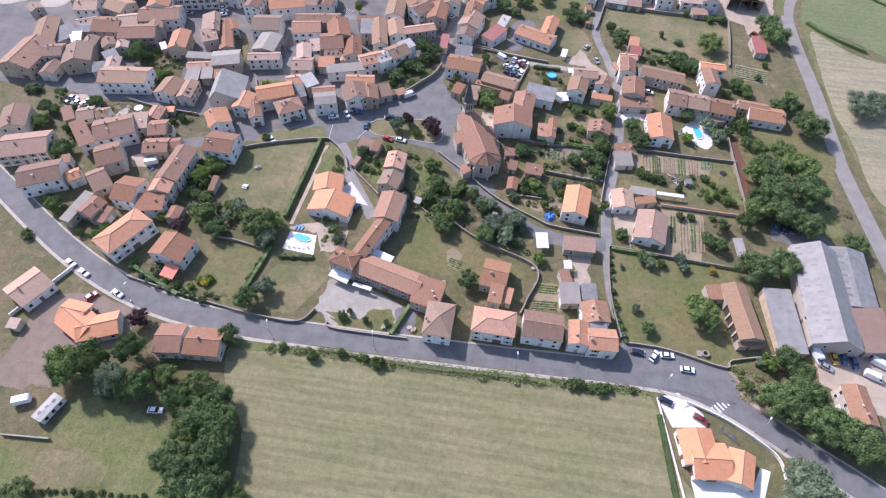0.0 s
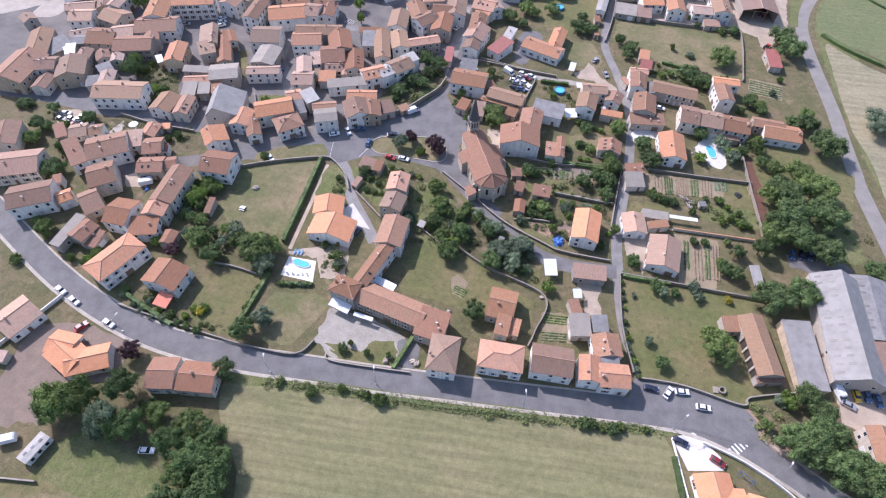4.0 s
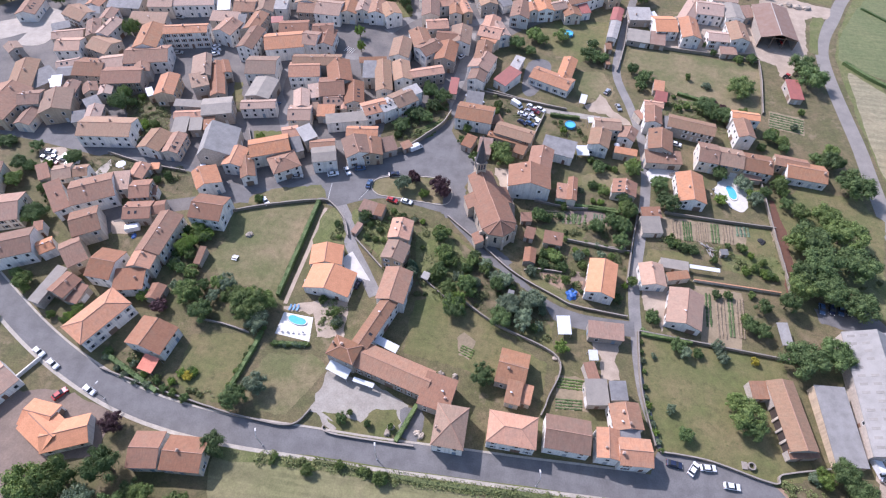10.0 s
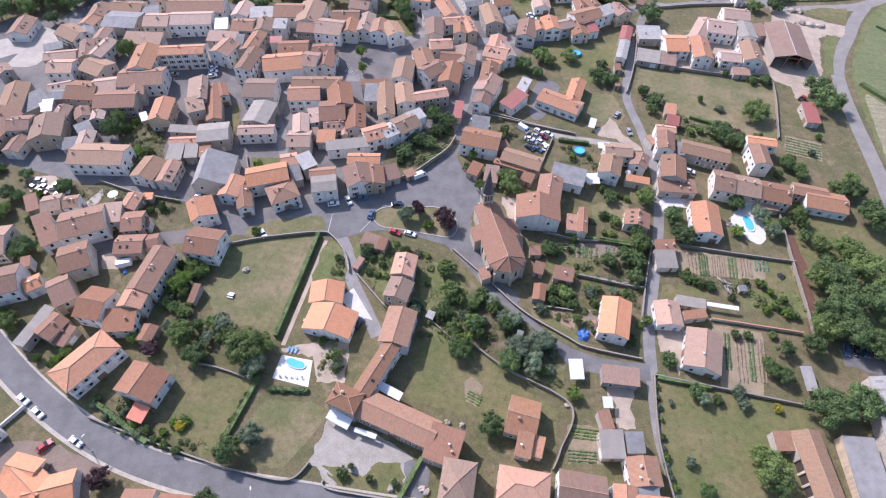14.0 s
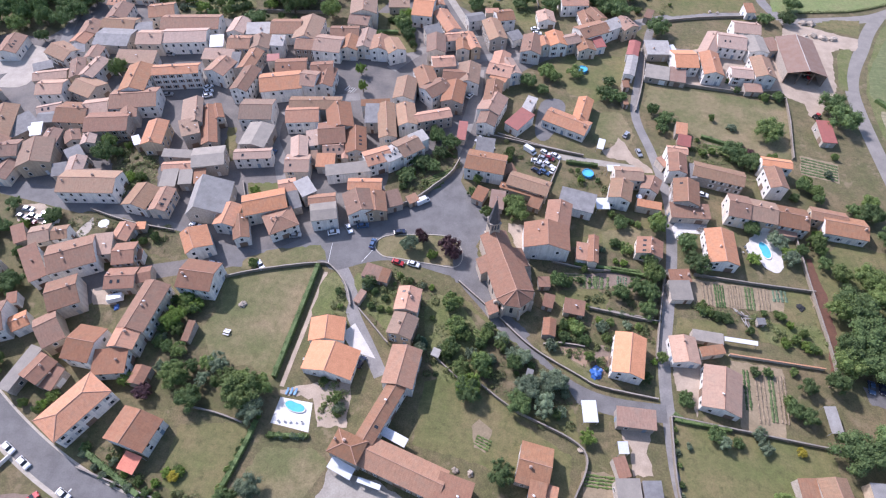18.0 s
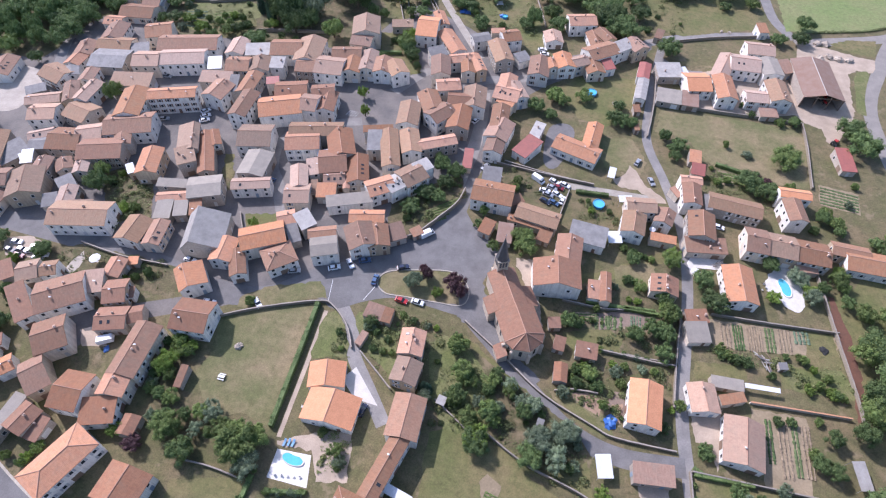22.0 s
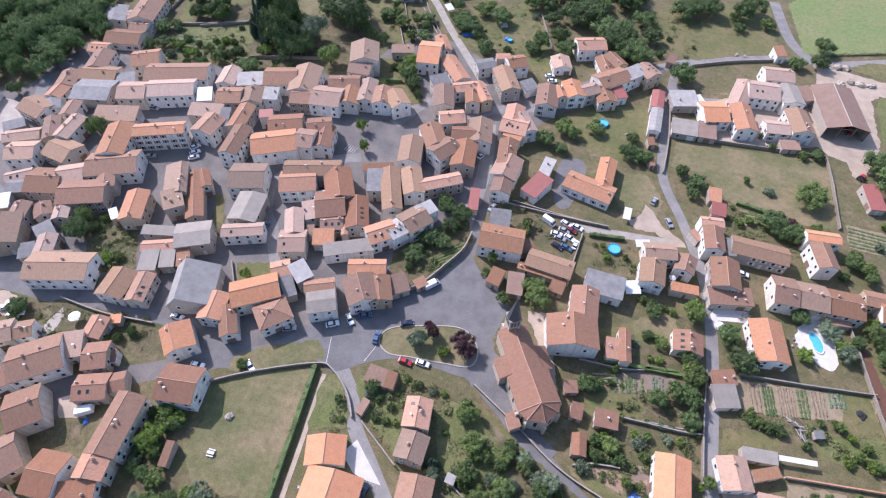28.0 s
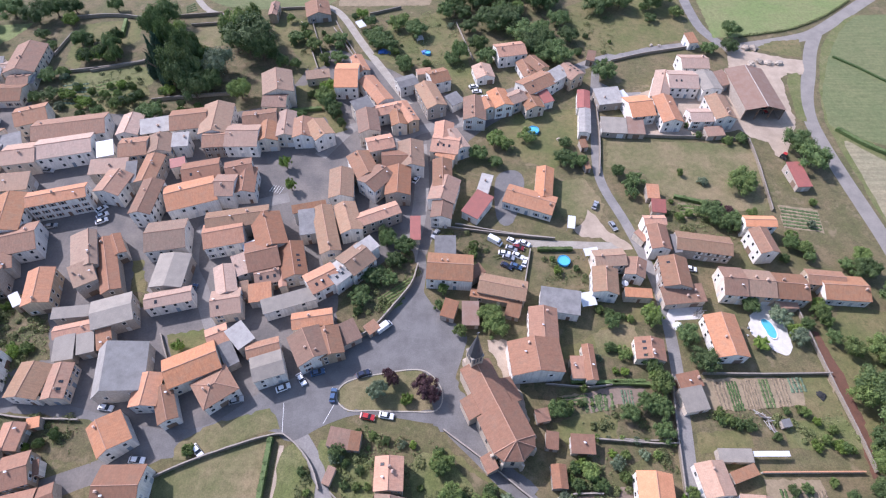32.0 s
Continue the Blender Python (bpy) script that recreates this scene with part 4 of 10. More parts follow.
def hedge(h, w, *pts, rough=False):
    rng = random.Random(len(pts) * 31 + int(pts[0][0] * 10))
    line = smooth_line(pts, False, 6)
    core = 0.2 if rough else 0.38
    v, f = strip(offset_line(line, w * core), offset_line(line, -w * core), 0.0, h * (0.4 if rough else 0.88))
    cs, ns = [], []
    for a, b in zip(line, line[1:]):
        t = b - a
        side = Vector((-t.y, t.x)).normalized()
        for k in range(int(t.length * 26)):
            q, u = rng.random(), rng.uniform(-1, 1)
            p = a + t * q
            lump = 1 + (0.8 if rough else 0.35) * noise.noise((p.x * 0.6, p.y * 0.6, 3.0))
            if rng.random() < 0.5:
                cs.append(Vector((p.x + side.x * u * w * 0.45, p.y + side.y * u * w * 0.45, h * 0.9 * lump + rng.uniform(-0.1, 0.1))))
                ns.append(Vector((0, 0, 1)))
            else:
                e = 1 if u > 0 else -1
                cs.append(Vector((p.x + side.x * e * w * 0.45 * lump, p.y + side.y * e * w * 0.45 * lump, h * rng.uniform(0.05, 0.95))))
                ns.append(Vector((side.x * e, side.y * e, 0.2)))
    v, f = joined((v, f), leaf_quads(rng, cs, ns, 0.2))
    return tagged(new("hedge", mesh("hedge", v, f, [WEED if rough else LEAVES["k"]])), "overgrown bank of rough grass and brambles" if rough else "clipped dark green garden hedge", "hedge", "garden hedges")


garden_wall(1.5, STONE, (-100.4, 145.0), (-87.2, 150.8), (-69.4, 156.3), (-63.9, 155.2), (-57.7, 148.7), (-54.7, 142.0))
garden_wall(1.2, STONE, (-113.7, 82.7), (-97.8, 79.8), (-77.6, 76.7), (-67.9, 75.6), (-54.1, 75.4), (-49.6, 80.7))
garden_wall(1.0, STONE, (-44.9, 76.9), (-41.8, 75.0), (-19.0, 75.2))
garden_wall(1.2, STONE, (47.9, 84.5), (60.8, 84.2), (77.3, 80.9), (80.2, 83.6), (93.5, 87.2))
garden_wall(1.7, STONE, (41.0, 138.3), (43.7, 156.5), (46.5, 171.8))
garden_wall(1.5, STONE, (44.2, 121.1), (68.5, 119.7), (86.1, 118.7), (90.8, 118.5))
garden_wall(1.5, STONE, (56.0, 172.1), (74.5, 171.5), (95.2, 171.4))
garden_wall(1.6, STONE, (93.9, 195.0), (94.0, 185.8), (94.2, 172.5), (94.5, 160.6), (94.8, 149.6), (94.6, 143.0))
garden_wall(1.5, WALLS["c"], (63.3, 143.6), (91.4, 143.1))
garden_wall(1.6, STONE, (-12.4, 123.2), (-0.2, 116.0), (19.2, 107.7), (16.7, 94.4), (14.9, 89.2))
garden_wall(1.3, STONE, (-21.8, 156.9), (-8.8, 146.6), (3.4, 136.6), (18.1, 129.3), (24.3, 127.0), (40.7, 125.8))
garden_wall(1.6, STONE, (-51.8, 141.3), (-40.2, 130.9))
garden_wall(1.7, STONE, (47.5, 279.1), (64.2, 276.4), (102.1, 274.0), (106.8, 269.9), (102.2, 235.6))
garden_wall(1.5, STONE, (48.9, 305.5), (45.6, 276.5), (41.3, 254.5))
garden_wall(1.3, STONE, (-15.6, 230.5), (1.6, 226.3), (19.3, 223.4))
garden_wall(2.5, STONE, (-28.8, 212.7), (-31.0, 204.9), (-35.9, 197.6), (-42.2, 189.3), (-47.4, 185.3))
garden_wall(1.5, STONE, (-86.1, 359.6), (-74.0, 321.3))
garden_wall(1.5, STONE, (-69.8, 354.3), (-58.0, 329.7))
garden_wall(1.2, STONE, (-9.8, 359.5), (-3.3, 328.8))
garden_wall(1.6, STONE, (61.2, 327.8), (80.1, 334.0), (104.7, 339.6))
garden_wall(1.5, STONE, (-141.5, 299.9), (-109.3, 304.0))
garden_wall(1.5, STONE, (-174.7, 320.2), (-152.9, 327.0))
garden_wall(1.4, STONE, (-156.1, 166.1), (-140.0, 162.8), (-122.8, 161.7))
garden_wall(1.3, STONE, (-107.6, 188.1), (-103.0, 178.7))
garden_wall(1.4, STONE, (-24.0, 229.9), (2.9, 225.5), (19.0, 223.4))
garden_wall(1.4, STONE, (10.0, 218.9), (3.4, 192.2))
garden_wall(1.2, STONE, (-27.0, 130.0), (-16.7, 122.5))
garden_wall(1.4, STONE, (43.8, 121.1), (43.8, 102.1), (46.7, 85.9))
garden_wall(1.2, WALLS["w"], (65.0, 68.2), (76.4, 64.0), (87.5, 56.7), (89.2, 50.3))
garden_wall(0.8, WALLS["w"], (56.5, 68.1), (61.6, 40.3))
garden_wall(1.6, WALLS["w"], (-141.8, 63.1), (-132.5, 82.7))
garden_wall(1.2, STONE, (-122.2, 29.1), (-108.8, 30.0))
hedge(2.0, 1.6, (-69.0, 155.6), (-69.8, 134.8), (-70.7, 115.0))
hedge(1.0, 1.6, (56.7, 63.0), (59.3, 40.6))
hedge(1.4, 1.4, (-75.0, 78.6), (-72.2, 94.6), (-71.4, 101.9))
hedge(1.6, 1.4, (-24.1, 75.6), (-20.1, 86.8))
hedge(1.3, 1.6, (-115.2, 87.5), (-94.5, 78.6))
hedge(1.3, 1.5, (44.7, 122.1), (47.1, 120.7))
hedge(1.6, 1.4, (12.5, 218.8), (24.7, 218.7))
hedge(1.2, 1.2, (-66.8, 98.7), (-56.1, 99.9))
garden_wall(2.0, STONE, (-195.3, 362.9), (-179.6, 365.0), (-163.8, 362.5))
garden_wall(2.0, STONE, (-146.9, 364.1), (-126.1, 366.8))
garden_wall(1.6, STONE, (-139.0, 356.7), (-123.1, 358.7))
garden_wall(1.6, STONE, (-185.8, 319.4), (-169.7, 322.7), (-154.7, 326.9), (-151.4, 328.6))
garden_wall(1.6, STONE, (-194.9, 332.0), (-193.1, 349.3))
garden_wall(1.8, STONE, (-141.9, 299.7), (-128.2, 301.9), (-109.5, 304.2))
garden_wall(1.2, STONE, (-82.5, 365.5), (-77.0, 345.9), (-71.5, 325.7))
garden_wall(1.2, STONE, (-69.4, 360.5), (-63.5, 345.9), (-57.8, 333.1))
garden_wall(1.5, STONE, (-98.9, 371.6), (-84.8, 372.8))
garden_wall(1.6, STONE, (-53.0, 366.7), (-37.4, 373.1))
garden_wall(1.3, STONE, (26.7, 153.4), (34.6, 152.6), (41.2, 152.9))
garden_wall(1.2, STONE, (6.9, 138.2), (12.0, 139.4), (19.6, 139.3))
garden_wall(1.3, STONE, (8.6, 169.7), (20.7, 168.5), (28.2, 169.1))
garden_wall(1.2, STONE, (-91.0, 102.8), (-83.2, 102.3), (-75.1, 100.8))
garden_wall(1.6, STONE, (20.3, 153.4), (28.8, 152.6), (36.8, 151.8), (42.9, 151.7))
hedge(1.5, 1.3, (16.2, 170.2), (26.4, 169.8), (39.4, 169.1))
hedge(1.5, 1.5, (28.2, 170.0), (38.3, 169.9))
hedge(1.6, 1.6, (67.2, 242.9), (77.5, 239.4), (88.4, 234.6))
hedge(0.9, 1.2, (169.3, 331.8), (178.5, 321.9), (186.5, 312.1), (199.2, 300.2))
hedge(1.6, 2.2, (147.1, 280.4), (155.9, 269.9), (169.9, 259.3))
hedge(1.8, 1.6, (-83.5, 292.1), (-69.5, 293.9))
hedge(1.8, 1.8, (-171.5, 361.0), (-169.3, 347.9))
hedge(1.4, 1.3, (44.8, 120.5), (60.3, 119.8))
hedge(1.2, 1.5, (118.4, 175.6), (128.4, 176.0))
hedge(1.2, 2.6, (-23.6, 66.9), (-12.3, 66.7), (-1.3, 67.2), (9.7, 67.8), (19.1, 67.8), (23.8, 67.5), rough=True)
hedge(0.8, 1.6, (25.3, 69.0), (34.6, 68.9), (43.8, 69.7), (51.4, 69.6), rough=True)
hedge(0.9, 1.8, (-45.0, 67.4), (-38.4, 67.5), (-30.2, 67.1), rough=True)
hedge(0.9, 1.3, (129.3, 348.2), (143.4, 351.3), (159.6, 355.5), (180.6, 366.7), (201.6, 382.5), rough=True)


# ---- trees ----
def crown_mesh(seed, leaves, conifer=False):
    """A crown of unit radius and height: lobes covered with leaf clumps round a dark, uneven core."""
    rng = random.Random(seed)
    lobes = []
    if conifer:
        for k in range(16):
            z = k / 15
            r = (1 - z) * 0.62 + 0.08
            for j in range(5 if z < 0.7 else 2):
                t = rng.uniform(0, 6.28)
                lobes.append((Vector((math.cos(t) * r * 0.7, math.sin(t) * r * 0.7, z * 0.95)), r * 0.42 + 0.05))
    else:
        lobes.append((Vector((0, 0, 0.46)), 0.5))
        for k in range(rng.randint(30, 38)):
            t, e = rng.uniform(0, 6.28), rng.uniform(-0.25, 1.0)
            d = Vector((math.cos(t) * math.cos(e), math.sin(t) * math.cos(e), math.sin(e) * 0.55))
            lobes.append((Vector((0, 0, 0.46)) + d * rng.uniform(0.42, 0.86), rng.uniform(0.11, 0.26)))
    v, f = [], []
    for c, r in lobes:
        bm = bmesh.new()
        bmesh.ops.create_icosphere(bm, subdivisions=1, radius=r * 0.72)
        pv = [tuple(c + q.co * (1 + 0.35 * noise.noise(q.co * 4 + c * 5)) * 1.0) for q in bm.verts]
        v, f = joined((v, f), (pv, [tuple(q.index for q in g.verts) for g in bm.faces]))
        bm.free()
    cs, ns = [], []
    per = 90 if conifer else 250
    for c, r in lobes:
        for k in range(int(per * (r / 0.3) ** 1.5) + 6):
            d = Vector((rng.gauss(0, 1), rng.gauss(0, 1), rng.gauss(0.25, 1))).normalized()
            p = c + d * r * rng.uniform(0.66, 1.25)
            if p.z < 0.05:
                continue
            cs.append(p)
            ns.append(d)
    v, f = joined((v, f), leaf_quads(rng, cs, ns, 0.034))
    return mesh("crown", v, f, [LEAVES[leaves]])


def trunk_mesh(seed):
    """A tapered trunk with limbs, of unit height."""
    rng = random.Random(seed)
    pieces = [tube((0, 0, 0), (0.01, 0.0, 0.16), 0.05, 0.036), tube((0.01, 0, 0.16), (0.0, 0.01, 0.62), 0.036, 0.016)]
    for k in range(5):
        t = k * 1.257 + rng.uniform(-0.3, 0.3)
        r = rng.uniform(0.2, 0.3)
        pieces.append(tube((0.01, 0, 0.2 + 0.06 * k), (math.cos(t) * r, math.sin(t) * r, 0.42 + 0.07 * k), 0.018, 0.007, 6))
    return mesh("trunk", *joined(*pieces), [BARK])


CROWNS = {k: [crown_mesh(n * 7 + s, k, k == "c") for s in range(5 if k in "dk" else 2)] for n, k in enumerate("dkolpyc")}
TRUNKS = [trunk_mesh(s) for s in range(3)]
tree_count = [0]


def shrub_of(x, y, r, h, kind, rng):
    s = tagged(new("shrub", rng.choice(CROWNS[kind])), f"{LEAF_WORDS[kind]} shrub, low and rounded, growing in a garden", "shrub", "shrubs")
    s.matrix_basis = pose(x, y, -0.12 * h, 0, 0, rng.uniform(0, 360)) @ Matrix.Diagonal((r, r * rng.uniform(0.85, 1.15), h, 1))
    return s


def tree(x, y, r, h, kind):
    """A tree or a shrub: crown radius r, whole height h."""
    tree_count[0] += 1
    rng = random.Random(tree_count[0])
    if h <= 3.6:
        return shrub_of(x, y, r, h, kind, rng)
    t = tagged(new("tree"), f"{LEAF_WORDS[kind]} tree with a dense uneven crown", "tree", "trees")
    t.matrix_basis = pose(x, y, 0, 0, 0, rng.uniform(0, 360))
    low = h * (0.06 if kind == "c" else 0.14)
    child("trunk", rng.choice(TRUNKS), t, Matrix.Diagonal((h * 0.8, h * 0.8, h, 1)))
    child("crown", rng.choice(CROWNS[kind]), t, Matrix.Translation((0, 0, low)) @ Matrix.Diagonal((r * rng.uniform(0.94, 1.06), r * rng.uniform(0.94, 1.06), (h - low) * 0.95, 1)))
    return t


tree(-110.5, 49.2, 7.0, 12.6, "d")
tree(-105.7, 51.3, 6.0, 12.6, "d")
tree(-113.4, 47.3, 4.5, 8.4, "k")
tree(-96.0, 56.4, 5.6, 11.2, "k")
tree(-97.1, 47.4, 4.8, 11.2, "o")
tree(-99.4, 44.5, 3.5, 6.0, "o")
tree(-89.6, 47.1, 5.0, 9.8, "k")
tree(-92.9, 45.3, 4.0, 9.8, "k")
tree(-84.6, 51.3, 4.0, 6.0, "d")
tree(-88.5, 52.5, 3.2, 5.0, "k")
tree(-73.7, 48.2, 5.8, 9.0, "d")
tree(-67.5, 47.8, 5.0, 8.0, "k")
tree(-76.7, 44.0, 4.6, 11.2, "k")
tree(-69.5, 41.1, 6.6, 10.0, "k")
tree(-72.0, 36.4, 5.2, 8.0, "d")
tree(-62.7, 40.8, 5.0, 9.0, "k")
tree(-62.4, 34.6, 6.2, 10.0, "k")
tree(-72.9, 29.3, 5.6, 8.0, "k")
tree(-65.6, 29.3, 6.8, 10.0, "k")
tree(-68.8, 23.8, 5.8, 8.0, "k")
tree(-59.9, 26.1, 5.6, 9.0, "k")
tree(-62.4, 21.4, 6.5, 9.0, "k")
tree(-53.7, 23.9, 3.5, 5.0, "d")
tree(94.9, 85.7, 4.6, 7.0, "k")
tree(90.3, 83.7, 3.0, 4.5, "l")
tree(97.8, 81.0, 4.8, 7.0, "k")
tree(88.7, 71.8, 5.8, 9.0, "k")
tree(95.7, 74.1, 6.2, 9.0, "k")
tree(99.8, 74.1, 5.0, 8.0, "k")
tree(92.2, 68.3, 5.6, 8.0, "k")
tree(98.9, 65.3, 6.2, 9.0, "k")
tree(104.5, 67.0, 5.0, 8.0, "k")
tree(102.7, 62.4, 5.0, 8.0, "k")
tree(109.3, 62.2, 6.5, 9.0, "k")
tree(112.6, 60.0, 5.5, 9.0, "k")
tree(93.8, 50.0, 6.8, 8.0, "o")
tree(90.4, 46.5, 5.5, 7.0, "o")
tree(95.7, 46.4, 5.5, 8.0, "o")
tree(-108.7, 15.5, 5.2, 4.0, "d")
tree(-100.9, 67.6, 3.8, 6.0, "p")
tree(-71.7, 66.5, 4.3, 6.0, "k")
tree(91.6, 118.0, 7.6, 9.0, "k")
tree(100.8, 120.0, 6.5, 9.0, "k")
tree(128.9, 134.5, 5.1, 6.0, "k")
tree(54.9, 89.6, 2.8, 4.0, "k")
tree(55.3, 117.4, 2.7, 4.0, "k")
tree(57.5, 115.4, 2.2, 4.0, "o")
tree(61.5, 116.2, 2.0, 3.0, "k")
tree(68.6, 116.0, 2.4, 3.0, "o")
tree(78.5, 116.4, 1.6, 2.5, "y")
tree(152.3, 212.7, 8.9, 8.0, "o")
tree(160.8, 216.8, 6.9, 7.0, "o")
tree(123.6, 269.9, 7.0, 8.0, "k")
tree(125.9, 258.9, 7.9, 9.0, "k")
tree(93.4, 248.3, 7.2, 7.0, "d")
tree(104.0, 178.5, 4.2, 5.5, "d")
tree(112.5, 177.0, 6.2, 8.0, "d")
tree(103.2, 165.3, 8.1, 10.0, "k")
tree(115.9, 168.6, 8.1, 10.0, "d")
tree(104.9, 154.4, 8.7, 10.0, "k")
tree(116.8, 156.4, 8.2, 10.0, "k")
tree(96.1, 144.1, 5.7, 8.0, "d")
tree(105.2, 144.3, 7.5, 9.0, "k")
tree(113.0, 139.7, 7.0, 9.0, "k")
tree(126.5, 193.8, 7.9, 10.0, "k")
tree(121.6, 206.9, 5.0, 7.0, "k")
tree(117.7, 209.5, 3.2, 4.0, "k")
tree(98.9, 190.9, 4.0, 6.0, "d")
tree(-106.1, 128.6, 3.6, 6.0, "l")
tree(-105.8, 135.6, 2.8, 4.0, "l")
tree(-101.9, 133.5, 2.7, 4.0, "l")
tree(-98.8, 110.4, 4.7, 6.0, "d")
tree(-92.0, 104.9, 3.9, 5.0, "d")
tree(-77.6, 108.4, 7.0, 8.0, "d")
tree(-72.8, 104.1, 4.3, 6.0, "o")
tree(-87.7, 116.0, 3.7, 5.0, "o")
tree(-105.4, 104.4, 3.2, 4.0, "p")
tree(-67.1, 84.6, 3.9, 6.0, "o")
tree(-71.0, 79.6, 4.7, 7.0, "k")
tree(-51.3, 111.2, 2.5, 4.0, "d")
tree(-49.9, 107.2, 1.8, 3.0, "d")
tree(-50.5, 151.2, 2.8, 4.0, "k")
tree(-30.8, 132.6, 2.5, 6.0, "c")
tree(-22.4, 147.5, 3.6, 5.0, "d")
tree(-20.2, 139.2, 3.9, 5.0, "d")
tree(-17.3, 125.3, 3.7, 5.0, "d")
tree(-11.5, 128.9, 3.4, 5.0, "d")
tree(-10.8, 137.8, 2.7, 4.0, "d")
tree(-14.6, 118.7, 4.7, 6.0, "k")
tree(-5.7, 137.2, 2.7, 4.0, "o")
tree(-2.0, 132.9, 3.0, 4.0, "o")
tree(3.1, 122.5, 4.5, 6.0, "o")
tree(10.7, 125.7, 4.0, 6.0, "o")
tree(1.0, 117.6, 4.3, 6.0, "k")
tree(7.7, 118.1, 3.9, 6.0, "o")
tree(20.1, 111.1, 2.8, 4.0, "l")
tree(-2.9, 97.6, 4.1, 6.0, "k")
tree(-39.8, 168.0, 3.2, 6.0, "o")
tree(-41.7, 167.2, 2.4, 5.0, "o")
tree(-36.0, 171.0, 2.3, 5.0, "p")
tree(-37.6, 173.0, 2.0, 4.5, "p")
tree(-31.9, 165.5, 2.2, 3.4, "l")
tree(-26.6, 168.2, 4.3, 7.0, "p")
tree(-24.6, 166.0, 3.0, 5.5, "p")
tree(-5.1, 187.9, 4.9, 6.0, "d")
tree(-20.7, 202.3, 2.3, 4.0, "d")
tree(-79.3, 259.5, 2.9, 6.0, "l")
tree(-75.8, 247.8, 2.5, 6.0, "l")
tree(53.7, 250.0, 4.2, 5.0, "k")
tree(51.1, 243.7, 3.1, 4.0, "k")
tree(54.2, 184.6, 4.4, 5.0, "k")
tree(57.1, 175.6, 5.3, 6.0, "k")
tree(77.7, 194.4, 3.8, 5.0, "k")
tree(76.9, 181.0, 3.0, 4.0, "l")
tree(86.1, 190.2, 4.0, 5.0, "o")
tree(89.0, 185.2, 3.3, 4.0, "l")
tree(77.6, 233.7, 6.2, 6.0, "k")
tree(83.8, 229.2, 4.9, 6.0, "k")
tree(39.7, 161.1, 4.1, 6.0, "k")
tree(42.6, 169.4, 3.8, 5.0, "k")
tree(39.5, 154.4, 3.6, 5.0, "k")
tree(31.2, 160.0, 3.3, 5.0, "k")
tree(45.2, 191.0, 4.0, 6.0, "l")
tree(32.0, 189.7, 3.1, 4.0, "k")
tree(30.8, 261.1, 4.9, 5.0, "k")
tree(30.3, 271.3, 3.3, 4.0, "k")
tree(6.4, 269.5, 3.9, 5.0, "d")
tree(15.3, 274.8, 4.5, 5.0, "d")
tree(1.7, 260.7, 3.3, 4.0, "k")
tree(26.3, 143.4, 1.9, 3.0, "d")
tree(42.5, 138.4, 2.3, 4.0, "d")
tree(37.9, 131.8, 2.2, 3.0, "k")
tree(-162.2, 190.9, 5.0, 8.0, "k")
tree(-164.1, 197.4, 3.5, 7.0, "d")
tree(-183.2, 240.4, 4.6, 9.0, "d")
tree(-100.6, 183.1, 2.1, 4.0, "l")
tree(-39.4, 221.8, 3.8, 6.0, "k")
tree(-33.4, 219.1, 4.2, 6.0, "k")
tree(-36.6, 213.8, 3.7, 5.0, "k")
tree(-47.3, 200.3, 4.4, 4.0, "k")
tree(-43.3, 207.8, 4.9, 5.0, "k")
tree(-38.6, 206.9, 3.7, 4.0, "k")
tree(-40.3, 225.6, 3.0, 5.0, "k")
tree(-15.7, 186.8, 2.6, 4.0, "d")
tree(-22.0, 196.4, 2.4, 3.0, "k")
tree(-6.2, 191.8, 5.0, 6.0, "d")
tree(2.8, 272.0, 4.8, 6.0, "d")
tree(-5.0, 264.0, 4.3, 6.0, "k")
tree(28.1, 261.3, 4.7, 6.0, "k")
tree(34.7, 259.8, 3.3, 5.0, "k")
tree(-230.4, 258.5, 3.9, 6.0, "k")
tree(-256.6, 256.9, 8.8, 10.0, "k")
tree(-68.5, 298.2, 5.5, 7.0, "d")
tree(-63.5, 291.7, 4.1, 6.0, "k")
tree(-85.7, 344.1, 4.7, 5.0, "k")
tree(-65.3, 327.9, 4.8, 5.0, "k")
tree(-65.7, 343.5, 4.7, 5.0, "k")
tree(-77.4, 338.0, 4.6, 5.0, "d")
tree(-47.6, 344.7, 6.7, 6.0, "k")
tree(-42.7, 338.1, 6.0, 6.0, "k")
tree(-30.0, 349.4, 6.7, 7.0, "k")
tree(-39.0, 355.5, 5.4, 6.0, "d")
tree(-35.3, 323.8, 4.7, 6.0, "k")
tree(-13.5, 326.6, 4.5, 5.0, "k")
tree(-6.0, 364.0, 5.4, 7.0, "k")
tree(-3.7, 352.4, 5.0, 6.0, "k")
tree(-0.4, 338.2, 5.7, 6.0, "k")
tree(2.3, 327.6, 5.8, 7.0, "k")
tree(6.1, 356.4, 8.8, 10.0, "k")
tree(14.3, 356.9, 10.0, 11.0, "k")
tree(21.6, 343.2, 9.1, 10.0, "k")
tree(26.1, 335.5, 8.4, 10.0, "k")
tree(30.3, 329.4, 7.7, 9.0, "k")
tree(35.4, 328.9, 8.8, 9.0, "k")
tree(43.4, 344.9, 6.0, 7.0, "k")
tree(40.5, 359.1, 6.2, 7.0, "k")
tree(87.0, 372.1, 3.0, 4.0, "k")
tree(88.0, 362.0, 3.9, 4.0, "k")
tree(101.8, 366.5, 4.8, 5.0, "d")
tree(54.4, 315.8, 6.9, 8.0, "k")
tree(109.3, 335.1, 4.7, 5.0, "k")
tree(124.7, 350.4, 5.7, 7.0, "k")
tree(119.5, 336.9, 5.0, 6.0, "k")
tree(48.0, 254.3, 3.2, 5.0, "k")
